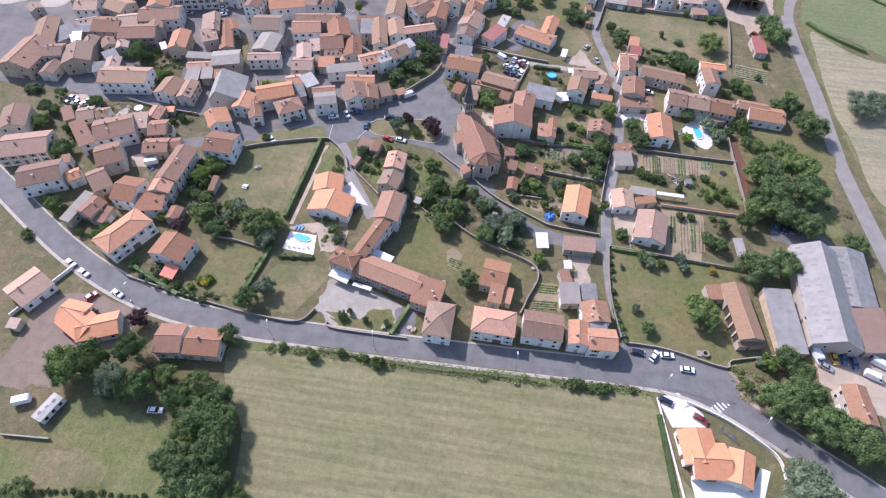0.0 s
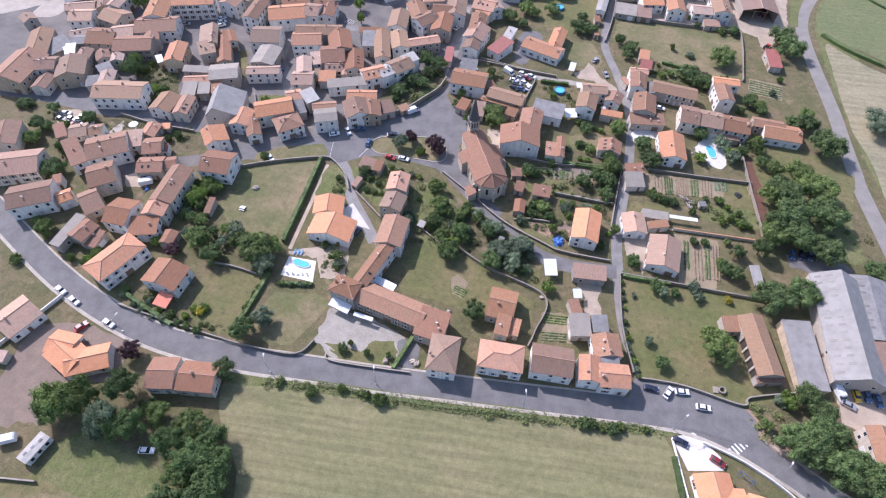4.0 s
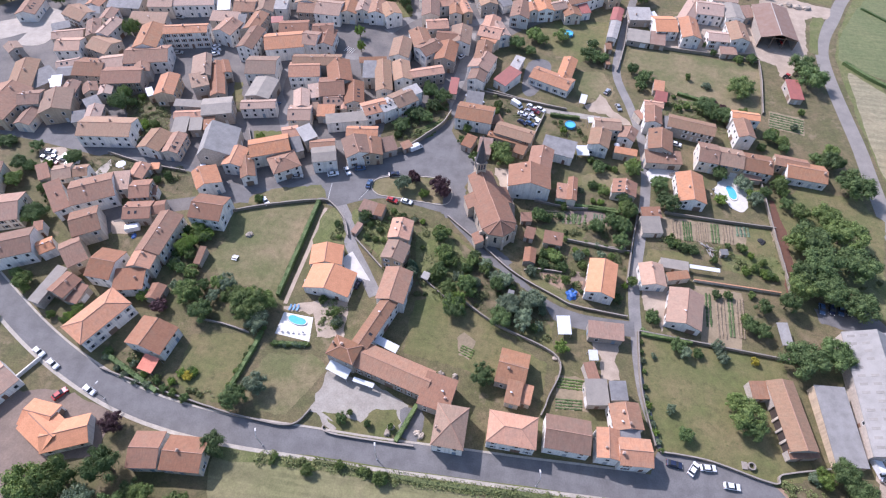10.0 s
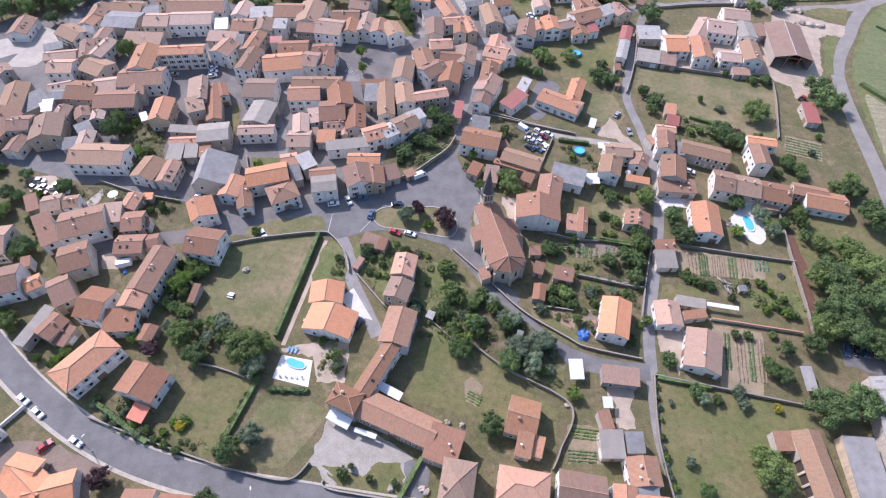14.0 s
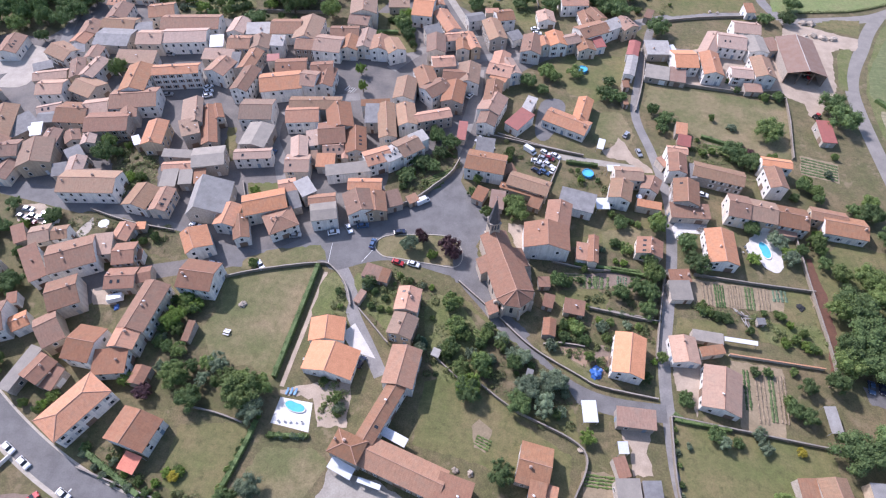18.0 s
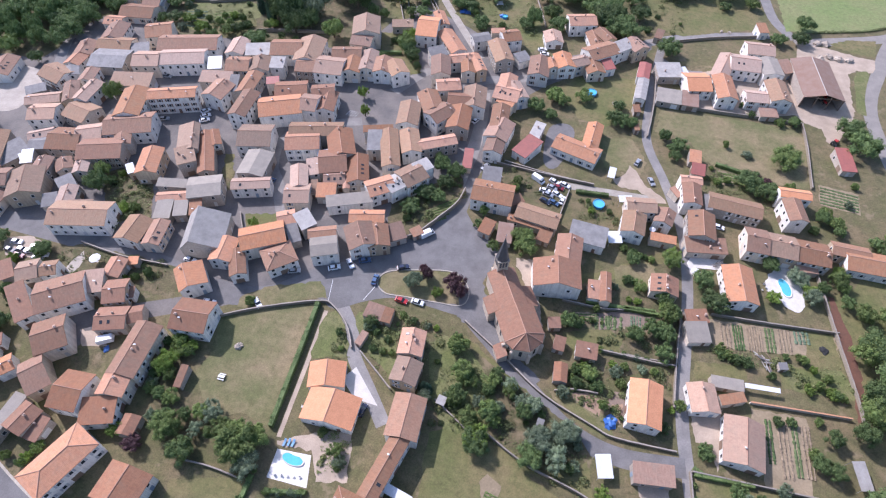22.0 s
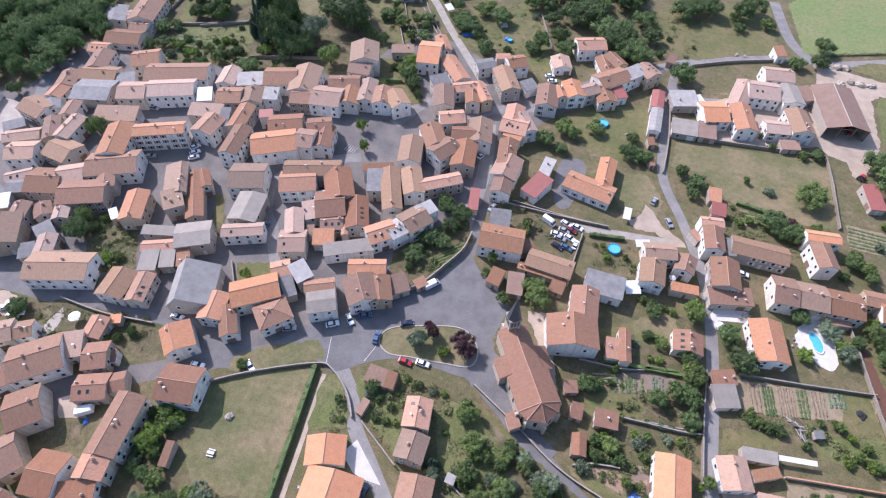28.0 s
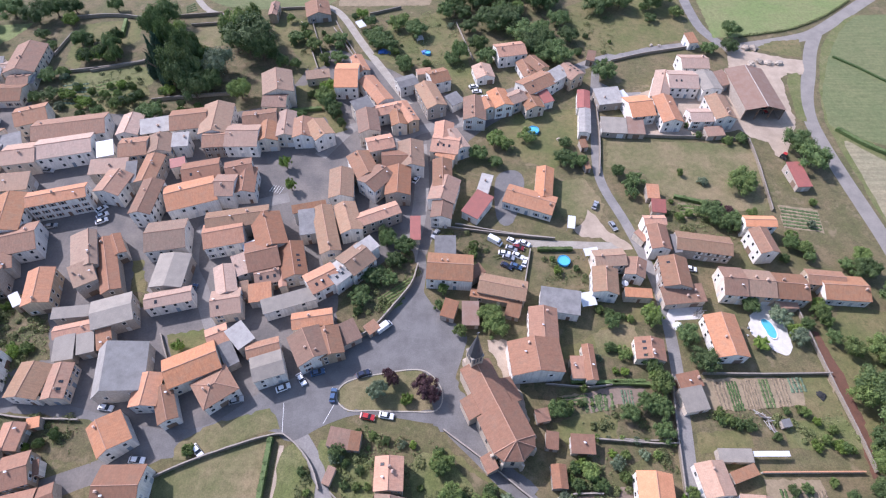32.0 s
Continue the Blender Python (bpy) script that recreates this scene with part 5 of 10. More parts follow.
tree(50.6, 247.9, 2.7, 4.0, "k")
tree(-245.9, 265.4, 5.8, 8.0, "d")
tree(-268.6, 260.8, 4.7, 10.0, "k")
tree(30.7, 350.9, 5.5, 7.0, "k")
tree(21.5, 368.3, 4.2, 7.0, "d")
tree(-9.7, 329.8, 5.0, 9.0, "k")
tree(-1.0, 337.2, 4.0, 7.0, "d")
tree(13.7, 365.4, 6.3, 8.0, "k")
tree(31.7, 341.1, 6.0, 9.0, "k")
tree(-181.5, 146.4, 3.7, 4.0, "l")
tree(-163.8, 131.7, 4.9, 6.0, "k")
tree(-169.0, 144.5, 2.3, 3.5, "k")
tree(-196.6, 164.5, 4.4, 3.5, "k")
tree(-182.8, 162.9, 3.4, 4.0, "k")
tree(-166.4, 160.3, 3.8, 4.0, "k")
tree(-152.0, 105.2, 3.3, 5.0, "d")
tree(-224.6, 362.8, 8.4, 10.0, "k")
tree(-212.5, 359.4, 8.3, 10.0, "k")
tree(-205.2, 364.5, 7.0, 10.0, "k")
tree(-197.5, 367.5, 5.7, 8.0, "k")
tree(-178.0, 369.6, 4.3, 7.0, "k")
tree(-195.8, 357.8, 4.2, 6.0, "l")
tree(-204.7, 345.8, 3.8, 5.0, "k")
tree(-197.9, 337.5, 3.2, 4.0, "k")
tree(-185.3, 343.1, 4.6, 6.0, "k")
tree(-180.7, 340.3, 3.8, 5.0, "k")
tree(-169.1, 335.6, 5.1, 9.0, "k")
tree(-168.5, 342.4, 3.8, 8.0, "k")
tree(-178.6, 328.0, 4.5, 6.0, "l")
tree(-173.3, 330.6, 4.5, 6.0, "l")
tree(-166.9, 326.4, 3.4, 6.0, "d")
tree(-152.4, 344.5, 6.5, 16.0, "k")
tree(-144.8, 328.4, 5.5, 16.0, "c")
tree(-145.2, 317.4, 4.1, 12.0, "c")
tree(-149.5, 356.0, 8.9, 14.0, "k")
tree(-139.4, 340.8, 6.5, 12.0, "d")
tree(-133.0, 323.3, 8.2, 15.0, "k")
tree(-139.0, 316.6, 5.3, 13.0, "d")
tree(-127.3, 308.7, 9.2, 17.0, "k")
tree(-123.3, 301.7, 7.9, 13.0, "k")
tree(-116.5, 316.6, 8.2, 14.0, "o")
tree(-124.3, 324.9, 5.2, 11.0, "d")
tree(-117.2, 306.2, 6.7, 11.0, "k")
tree(-106.0, 334.7, 14.9, 17.0, "k")
tree(-113.7, 344.7, 8.7, 16.0, "d")
tree(-99.1, 329.4, 9.0, 15.0, "k")
tree(-108.9, 352.3, 6.7, 14.0, "d")
tree(-104.0, 301.5, 6.0, 9.0, "d")
tree(-138.0, 288.0, 6.4, 8.0, "k")
tree(-154.7, 295.5, 3.4, 5.0, "d")
tree(-149.6, 297.7, 3.2, 5.0, "k")
tree(-161.7, 301.8, 2.5, 4.0, "d")
tree(-177.0, 301.8, 3.4, 4.0, "l")
tree(-184.6, 301.2, 4.4, 5.0, "k")
tree(-189.2, 299.3, 3.4, 5.0, "k")
tree(-189.9, 314.7, 4.6, 5.0, "k")
tree(-185.2, 317.5, 3.3, 4.0, "d")
tree(-151.9, 307.9, 2.3, 3.5, "d")
tree(-157.3, 309.9, 2.8, 3.5, "l")
tree(-167.9, 296.3, 3.2, 4.0, "l")
tree(-160.6, 290.5, 3.1, 5.0, "k")
tree(-127.2, 291.4, 2.7, 3.5, "d")
tree(-121.1, 295.0, 2.0, 3.5, "k")
tree(-137.4, 303.7, 2.8, 4.0, "d")
tree(-176.2, 308.9, 2.0, 3.2, "o")
tree(-168.9, 305.1, 2.0, 3.2, "d")
tree(-148.0, 302.9, 2.5, 3.5, "k")
tree(-168.2, 290.2, 2.4, 3.4, "k")
tree(-161.9, 308.9, 2.0, 3.2, "d")
tree(-178.3, 295.6, 2.7, 3.4, "o")
tree(-89.8, 323.9, 3.7, 6.0, "k")
tree(-83.5, 323.0, 3.2, 5.0, "k")
tree(-91.2, 360.7, 2.6, 4.0, "d")
tree(-81.0, 345.3, 3.1, 5.0, "d")
tree(-70.7, 340.7, 3.6, 5.0, "d")
tree(-70.7, 327.3, 3.5, 5.0, "d")
tree(-65.8, 337.9, 2.8, 4.0, "k")
tree(-94.4, 329.5, 3.5, 6.0, "k")
tree(-83.6, 354.3, 2.3, 4.0, "k")
tree(-87.3, 340.8, 2.2, 3.2, "k")
tree(-56.8, 364.0, 3.8, 5.0, "l")
tree(-52.2, 357.5, 3.5, 5.0, "k")
tree(-48.1, 339.0, 5.0, 6.0, "k")
tree(-44.3, 344.5, 3.7, 5.0, "k")
tree(-53.2, 348.2, 2.8, 4.0, "k")
tree(-29.5, 350.9, 4.3, 7.0, "k")
tree(-35.7, 361.0, 3.5, 4.0, "d")
tree(-34.8, 320.5, 3.5, 5.0, "k")
tree(-14.6, 365.1, 5.9, 8.0, "k")
tree(-39.3, 333.8, 2.5, 3.5, "d")
tree(-24.9, 325.2, 2.2, 3.3, "k")
tree(-59.5, 361.9, 2.6, 4.0, "k")
tree(12.0, 161.2, 2.7, 4.0, "k")
tree(41.5, 167.7, 4.2, 7.0, "d")
tree(41.2, 173.1, 3.0, 6.0, "k")
tree(44.5, 190.0, 4.2, 6.0, "d")
tree(16.6, 144.4, 3.1, 4.0, "d")
tree(13.2, 145.9, 2.0, 3.4, "k")
tree(24.8, 146.8, 2.4, 3.5, "o")
tree(20.2, 135.4, 1.7, 4.0, "d")
tree(48.5, 126.8, 3.0, 3.5, "k")
tree(33.7, 179.1, 2.8, 3.4, "d")
tree(30.0, 180.9, 2.4, 3.2, "k")
tree(39.7, 162.8, 3.1, 5.0, "k")
tree(19.4, 167.6, 1.6, 3.2, "d")
tree(-154.6, 92.6, 2.3, 3.3, "d")
tree(-156.9, 108.8, 2.2, 3.3, "k")
tree(-131.5, 96.6, 1.9, 3.3, "l")
tree(-109.2, 124.9, 1.9, 3.4, "k")
tree(-108.0, 129.6, 1.9, 4.0, "l")
tree(-105.9, 133.3, 1.9, 4.0, "d")
tree(-1.8, 129.5, 3.0, 5.0, "k")
tree(-5.9, 135.2, 2.7, 4.5, "d")
tree(-10.1, 140.1, 2.7, 4.0, "k")
tree(3.1, 124.6, 2.6, 4.0, "o")
tree(7.5, 123.3, 2.7, 4.5, "o")
tree(-19.3, 139.3, 3.1, 5.0, "k")
tree(-21.6, 130.3, 2.8, 5.0, "d")
tree(-14.4, 130.8, 2.4, 4.0, "o")
tree(-9.3, 125.5, 2.2, 4.0, "d")
tree(11.4, 116.6, 2.0, 3.5, "k")
tree(57.1, 159.9, 1.8, 3.3, "d")
tree(59.1, 157.9, 2.0, 3.3, "d")
tree(67.7, 119.7, 2.5, 3.4, "o")
tree(-183.5, 153.4, 3.8, 5.0, "k")
tree(-179.3, 153.2, 3.0, 4.0, "k")
tree(-180.5, 145.6, 3.3, 5.0, "d")
tree(-164.2, 132.6, 4.3, 6.0, "k")
tree(-167.0, 130.1, 3.5, 5.0, "d")
tree(-174.4, 155.8, 2.1, 3.5, "l")
tree(-164.7, 160.1, 2.6, 4.0, "k")
tree(-169.4, 144.3, 2.1, 3.5, "k")
tree(-164.5, 140.0, 1.8, 3.4, "k")
tree(-130.6, 155.2, 1.5, 3.3, "k")
tree(-127.2, 157.2, 1.7, 3.3, "k")
tree(-151.5, 107.6, 2.5, 4.0, "d")
tree(-150.3, 103.9, 1.8, 3.3, "d")
tree(-137.2, 96.5, 1.6, 3.3, "d")
tree(-132.1, 95.5, 1.7, 3.3, "k")
tree(-130.6, 100.4, 1.6, 3.3, "l")
tree(-107.2, 126.9, 3.1, 4.0, "l")
tree(-104.2, 131.9, 2.5, 4.0, "d")
tree(-108.2, 120.3, 2.2, 3.5, "k")
tree(-100.9, 118.2, 3.0, 4.0, "d")
tree(-95.0, 114.1, 2.6, 4.0, "k")
tree(-104.1, 112.7, 2.2, 3.5, "o")
tree(100.3, 164.0, 5.5, 9.0, "d")
tree(98.3, 149.0, 5.9, 9.0, "k")
tree(91.6, 137.8, 4.0, 8.0, "k")
tree(81.8, 159.5, 1.7, 3.2, "d")
tree(71.0, 152.7, 1.5, 3.2, "k")
tree(84.4, 151.8, 1.7, 3.3, "d")
tree(88.9, 149.6, 1.8, 3.4, "k")
tree(83.9, 156.8, 1.3, 3.0, "l")
tree(87.6, 154.4, 1.5, 3.0, "d")
tree(-40.4, 79.4, 1.9, 3.2, "k")
tree(-32.7, 79.0, 1.2, 3.0, "k")
tree(-26.2, 79.2, 1.2, 3.0, "d")
tree(-38.3, 81.2, 1.0, 2.8, "d")
tree(103.9, 223.4, 2.6, 3.4, "d")
tree(106.4, 216.9, 3.0, 4.0, "d")
tree(97.6, 213.5, 2.0, 3.2, "k")
tree(118.4, 238.8, 1.7, 3.0, "d")
tree(95.8, 224.7, 1.6, 3.0, "k")
tree(123.0, 212.9, 4.0, 6.0, "d")
tree(124.5, 207.6, 3.5, 6.0, "k")
tree(113.7, 228.4, 1.7, 3.0, "o")
tree(-48.0, 194.7, 1.9, 2.7, "k")
tree(-31.1, 214.4, 0.9, 1.2, "k")
tree(-47.0, 196.6, 0.9, 1.2, "k")
tree(-33.3, 214.6, 1.5, 1.9, "k")
tree(-45.5, 202.7, 1.2, 1.5, "l")
tree(-49.1, 203.7, 1.5, 2.1, "d")
tree(-48.1, 199.1, 0.9, 1.1, "l")
tree(-148.9, 182.6, 2.3, 3.5, "l")
tree(-145.7, 183.5, 2.3, 3.0, "d")
tree(-159.6, 193.6, 2.3, 3.8, "k")
tree(-158.0, 198.1, 1.9, 3.1, "l")
tree(-150.4, 184.5, 1.9, 2.4, "d")
tree(-149.3, 151.8, 1.2, 1.5, "k")
tree(-166.1, 156.4, 1.9, 2.9, "k")
tree(-147.2, 152.3, 1.9, 2.7, "k")
tree(-150.2, 152.4, 1.9, 3.1, "d")
tree(-70.3, 325.0, 1.5, 1.9, "k")
tree(-84.5, 352.7, 1.5, 2.1, "d")
tree(-65.6, 300.3, 1.5, 2.5, "o")
tree(-74.2, 350.2, 1.5, 2.3, "k")
tree(-12.8, 356.1, 1.9, 2.8, "o")
tree(-36.7, 340.2, 0.9, 1.2, "k")
tree(-51.4, 362.6, 1.9, 3.1, "o")
tree(-49.0, 351.9, 2.3, 3.6, "d")
tree(-10.5, 342.9, 0.9, 1.1, "o")
tree(-44.2, 360.7, 0.9, 1.2, "o")
tree(46.3, 333.5, 2.3, 3.3, "k")
tree(63.7, 343.1, 1.2, 1.9, "d")
tree(36.3, 335.2, 2.3, 3.7, "d")
tree(52.8, 348.1, 1.9, 2.3, "k")
tree(-10.0, 216.3, 2.3, 3.0, "d")
tree(-9.6, 219.5, 2.3, 3.9, "d")
tree(18.2, 209.5, 1.9, 3.0, "l")
tree(17.0, 214.5, 1.5, 2.0, "d")
tree(24.7, 210.5, 1.5, 2.2, "k")
tree(-8.4, 130.6, 1.9, 2.4, "o")
tree(-8.8, 130.2, 2.3, 3.0, "o")
tree(-20.1, 136.8, 2.3, 3.8, "d")
tree(-20.9, 131.9, 1.5, 1.9, "d")
tree(-0.6, 127.4, 0.9, 1.4, "d")
tree(-21.9, 129.5, 1.9, 2.9, "d")
tree(-23.9, 131.8, 1.2, 1.8, "o")
tree(12.7, 117.4, 1.9, 2.9, "o")
tree(-11.9, 135.1, 2.3, 3.5, "k")
tree(13.6, 123.1, 1.9, 3.2, "o")
tree(-15.9, 123.5, 0.9, 1.2, "k")
tree(3.7, 130.5, 1.5, 2.1, "k")
tree(26.0, 132.9, 0.9, 1.4, "k")
tree(9.3, 138.2, 2.3, 3.4, "o")
tree(24.0, 135.0, 1.2, 1.6, "k")
tree(9.0, 138.8, 0.9, 1.2, "o")
tree(76.4, 236.2, 1.9, 2.6, "k")
tree(92.7, 232.5, 0.9, 1.3, "o")
tree(70.1, 234.0, 1.9, 2.9, "d")
tree(81.8, 238.0, 2.3, 3.1, "p")
tree(85.2, 235.4, 2.3, 3.1, "p")
tree(78.4, 231.4, 2.3, 3.6, "d")
tree(93.1, 233.4, 2.3, 3.9, "d")
tree(-104.5, 85.4, 1.5, 2.4, "o")
tree(-100.4, 82.9, 1.2, 1.5, "l")
tree(-87.2, 86.0, 1.5, 2.0, "d")
tree(-91.3, 82.0, 1.5, 2.3, "l")
tree(88.2, 84.0, 1.9, 3.0, "o")
tree(83.2, 77.4, 1.2, 1.5, "d")
tree(85.9, 71.8, 1.5, 2.0, "o")
tree(86.8, 72.7, 0.9, 1.4, "d")
tree(89.5, 82.6, 1.2, 1.6, "o")
tree(82.9, 75.4, 2.3, 3.7, "d")
tree(-56.0, 115.8, 1.9, 2.4, "d")
tree(-49.6, 108.5, 2.3, 3.4, "o")
tree(-42.2, 152.4, 0.9, 1.4, "k")
tree(-48.2, 142.7, 1.5, 2.0, "k")
tree(-23.2, 150.8, 1.9, 2.6, "k")
tree(66.3, 232.9, 1.9, 2.9, "d")
tree(65.2, 240.2, 1.2, 1.7, "d")
tree(49.2, 69.1, 1.2, 1.9, "d")
tree(-29.8, 66.3, 1.5, 2.4, "d")
tree(-31.3, 66.6, 1.2, 1.6, "d")
tree(-37.4, 67.0, 1.9, 2.6, "d")
tree(-25.0, 64.8, 1.2, 1.5, "d")
tree(-25.1, 66.5, 1.2, 1.4, "k")
tree(-55.0, 66.7, 1.2, 1.7, "d")
tree(-55.6, 65.1, 1.2, 1.7, "d")
tree(42.1, 68.6, 1.5, 2.5, "d")
tree(34.1, 68.5, 1.9, 3.2, "k")
tree(39.9, 67.7, 2.3, 2.9, "k")
tree(-32.2, 66.4, 0.9, 1.3, "d")
tree(32.0, 68.3, 2.3, 3.0, "k")
tree(-26.3, 65.4, 2.3, 3.6, "d")
tree(-45.4, 64.7, 2.3, 3.1, "d")
tree(-25.5, 66.3, 1.5, 2.4, "d")
tree(36.9, 67.4, 1.2, 1.6, "d")
tree(-75.4, 79.1, 1.0, 1.4, "d")
tree(-74.7, 81.2, 1.1, 1.7, "d")
tree(-74.5, 83.4, 1.3, 2.0, "d")
tree(-74.2, 86.0, 0.9, 1.3, "k")
tree(-74.2, 88.3, 1.2, 1.8, "d")
tree(-73.4, 89.7, 1.2, 1.7, "k")
tree(-73.4, 92.1, 0.8, 1.2, "d")
tree(-73.3, 93.7, 1.0, 1.6, "k")
tree(-72.6, 95.9, 1.1, 1.7, "k")
tree(-72.0, 98.8, 0.9, 1.4, "k")
tree(-71.7, 100.7, 1.0, 1.6, "d")
tree(-71.0, 103.1, 1.0, 1.4, "d")
tree(-66.5, 98.6, 1.1, 1.7, "d")
tree(-65.2, 98.9, 1.0, 1.5, "d")
tree(-64.7, 98.5, 0.7, 1.1, "o")
tree(-64.1, 99.5, 0.6, 1.0, "o")
tree(-63.1, 98.7, 1.0, 1.5, "o")
tree(-62.2, 98.7, 0.9, 1.4, "d")
tree(-61.8, 99.0, 0.6, 1.0, "d")
tree(-61.5, 99.1, 0.8, 1.2, "d")
tree(-60.1, 99.3, 1.1, 1.6, "o")
tree(-59.0, 99.2, 1.1, 1.6, "o")
tree(-58.4, 99.7, 1.0, 1.5, "o")
tree(-57.1, 99.5, 0.9, 1.4, "o")
tree(-57.2, 99.9, 1.0, 1.5, "d")
tree(-56.3, 99.8, 0.9, 1.3, "d")
tree(-111.0, 16.7, 1.0, 1.6, "k")
tree(-108.4, 16.7, 0.9, 1.3, "d")
tree(-106.7, 16.7, 1.1, 1.6, "k")
tree(-103.4, 17.1, 0.9, 1.4, "k")
tree(-101.8, 17.7, 1.0, 1.5, "d")
tree(-100.1, 17.9, 0.7, 1.1, "k")
tree(-98.0, 18.2, 0.8, 1.2, "d")
tree(-95.3, 18.6, 1.2, 1.8, "k")
tree(-93.6, 18.3, 1.2, 1.8, "k")
tree(-90.9, 18.5, 1.3, 1.9, "d")
tree(-88.3, 19.4, 1.0, 1.5, "d")
tree(-85.8, 19.2, 0.7, 1.1, "k")
tree(-83.2, 19.4, 0.9, 1.3, "d")
tree(-81.3, 19.3, 1.1, 1.7, "d")
tree(-79.4, 19.6, 1.0, 1.5, "k")
tree(-77.2, 20.4, 0.9, 1.4, "k")
tree(-168.2, 301.2, 0.9, 1.2, "k")
tree(-181.4, 305.3, 1.9, 2.8, "d")
tree(-157.6, 308.2, 1.2, 1.6, "d")
tree(-183.7, 315.2, 2.3, 3.5, "o")
tree(-156.5, 302.2, 2.3, 3.8, "d")
tree(-175.4, 308.0, 2.3, 3.1, "d")
tree(-152.8, 307.7, 2.3, 3.7, "d")
tree(-170.8, 294.9, 1.5, 2.5, "d")
tree(-149.9, 302.0, 1.9, 2.8, "o")
tree(-155.9, 299.8, 1.9, 3.1, "d")
tree(-154.3, 321.9, 1.5, 2.1, "k")
tree(-165.3, 297.6, 1.5, 2.5, "k")
tree(29.1, 194.4, 1.6, 2.4, "d")
tree(31.7, 193.6, 1.4, 2.1, "k")
tree(32.6, 193.1, 1.6, 2.3, "k")
tree(34.8, 192.3, 1.4, 2.1, "k")
tree(36.6, 191.8, 1.3, 1.9, "k")
tree(38.4, 190.9, 1.5, 2.2, "d")
tree(12.0, 164.8, 1.1, 1.6, "d")
tree(13.0, 164.0, 1.2, 1.7, "k")
tree(15.1, 164.0, 0.9, 1.4, "d")
tree(17.7, 163.4, 1.4, 2.1, "k")
tree(18.9, 163.5, 0.8, 1.3, "d")
tree(21.2, 163.4, 0.8, 1.2, "d")
tree(20.7, 153.8, 1.3, 2.0, "d")
tree(24.0, 153.9, 0.7, 1.1, "o")
tree(27.5, 153.4, 1.2, 1.8, "d")
tree(31.5, 152.7, 1.3, 2.0, "o")
tree(34.4, 152.6, 1.1, 1.7, "d")
tree(38.2, 152.4, 1.1, 1.7, "d")
tree(41.6, 151.4, 1.0, 1.5, "d")
tree(11.8, 143.1, 1.1, 1.7, "d")
tree(13.7, 142.7, 0.9, 1.4, "d")
tree(15.9, 141.4, 1.0, 1.5, "k")
tree(17.6, 140.9, 1.2, 1.7, "k")
tree(-105.5, 135.3, 2.8, 4.5, "d")
tree(-101.7, 132.6, 2.4, 4.0, "k")
tree(-106.9, 126.7, 3.6, 5.5, "l")
tree(-103.9, 124.8, 2.6, 4.0, "d")
tree(-108.5, 122.0, 1.9, 3.0, "o")
tree(-104.6, 118.7, 2.5, 4.0, "k")
tree(-110.0, 135.0, 1.8, 3.0, "k")
tree(-127.6, 157.9, 1.8, 3.2, "k")
tree(-131.2, 155.2, 1.6, 2.6, "k")
tree(-134.1, 154.4, 1.3, 2.2, "l")
tree(-130.0, 99.6, 2.0, 3.4, "d")
tree(-111.7, 107.3, 2.6, 4.0, "l")
tree(-100.3, 112.6, 3.0, 4.0, "k")
tree(-96.4, 109.6, 3.2, 4.5, "d")
tree(-91.2, 104.3, 4.2, 6.0, "k")
tree(-90.2, 110.7, 2.6, 4.0, "o")
tree(-90.5, 115.7, 3.0, 4.5, "d")
tree(-83.3, 111.2, 4.4, 6.5, "d")
tree(-77.9, 110.3, 4.6, 7.0, "d")
tree(-72.6, 111.3, 4.0, 6.0, "d")
tree(-22.9, 146.7, 2.9, 4.0, "k")
tree(-29.8, 132.4, 2.6, 5.5, "c")
tree(-20.9, 132.1, 3.2, 5.0, "k")
tree(-11.2, 127.9, 3.6, 6.0, "k")
tree(-14.4, 120.5, 4.2, 6.0, "l")
tree(1.0, 132.0, 3.0, 4.5, "o")
tree(8.6, 125.0, 4.0, 6.0, "o")
tree(-90.6, 152.7, 2.2, 3.0, "d")
tree(-67.5, 304.3, 4.0, 7.0, "l")
tree(-67.4, 295.1, 4.2, 7.0, "k")
tree(-63.5, 288.5, 3.5, 6.0, "k")
tree(-74.7, 303.2, 2.0, 3.0, "k")
tree(-60.2, 282.8, 2.2, 5.0, "k")
tree(-76.7, 288.6, 2.6, 4.0, "k")
tree(72.5, 254.6, 1.6, 3.5, "d")
tree(80.5, 250.0, 2.4, 2.6, "o")
tree(91.1, 218.4, 2.2, 3.0, "k")
tree(80.7, 228.0, 3.0, 5.0, "k")
tree(100.7, 219.1, 3.2, 5.0, "k")
tree(105.0, 217.7, 3.0, 4.5, "d")
tree(105.6, 213.4, 2.6, 4.0, "k")
tree(84.5, 282.6, 2.0, 2.5, "k")
tree(97.4, 272.5, 2.5, 3.5, "d")
tree(102.8, 273.1, 3.0, 4.0, "k")
tree(86.3, 275.9, 2.0, 3.0, "k")
tree(44.6, 117.6, 0.9, 1.5, "d")
tree(44.6, 114.2, 1.0, 1.6, "k")
tree(44.6, 111.4, 1.1, 1.7, "o")
tree(45.0, 107.8, 0.9, 1.4, "d")
tree(45.0, 102.7, 1.1, 1.7, "k")
tree(45.0, 99.7, 1.0, 1.6, "o")
tree(45.5, 97.3, 1.4, 2.0, "l")
tree(45.1, 95.2, 1.1, 1.7, "o")
tree(45.9, 93.8, 0.9, 1.4, "k")
tree(46.3, 92.0, 1.1, 1.7, "o")
tree(47.0, 89.7, 1.4, 2.0, "l")
tree(47.7, 87.1, 1.2, 1.8, "o")
tree(48.4, 84.9, 1.0, 1.6, "d")
tree(71.3, 97.5, 5.6, 8.0, "d")
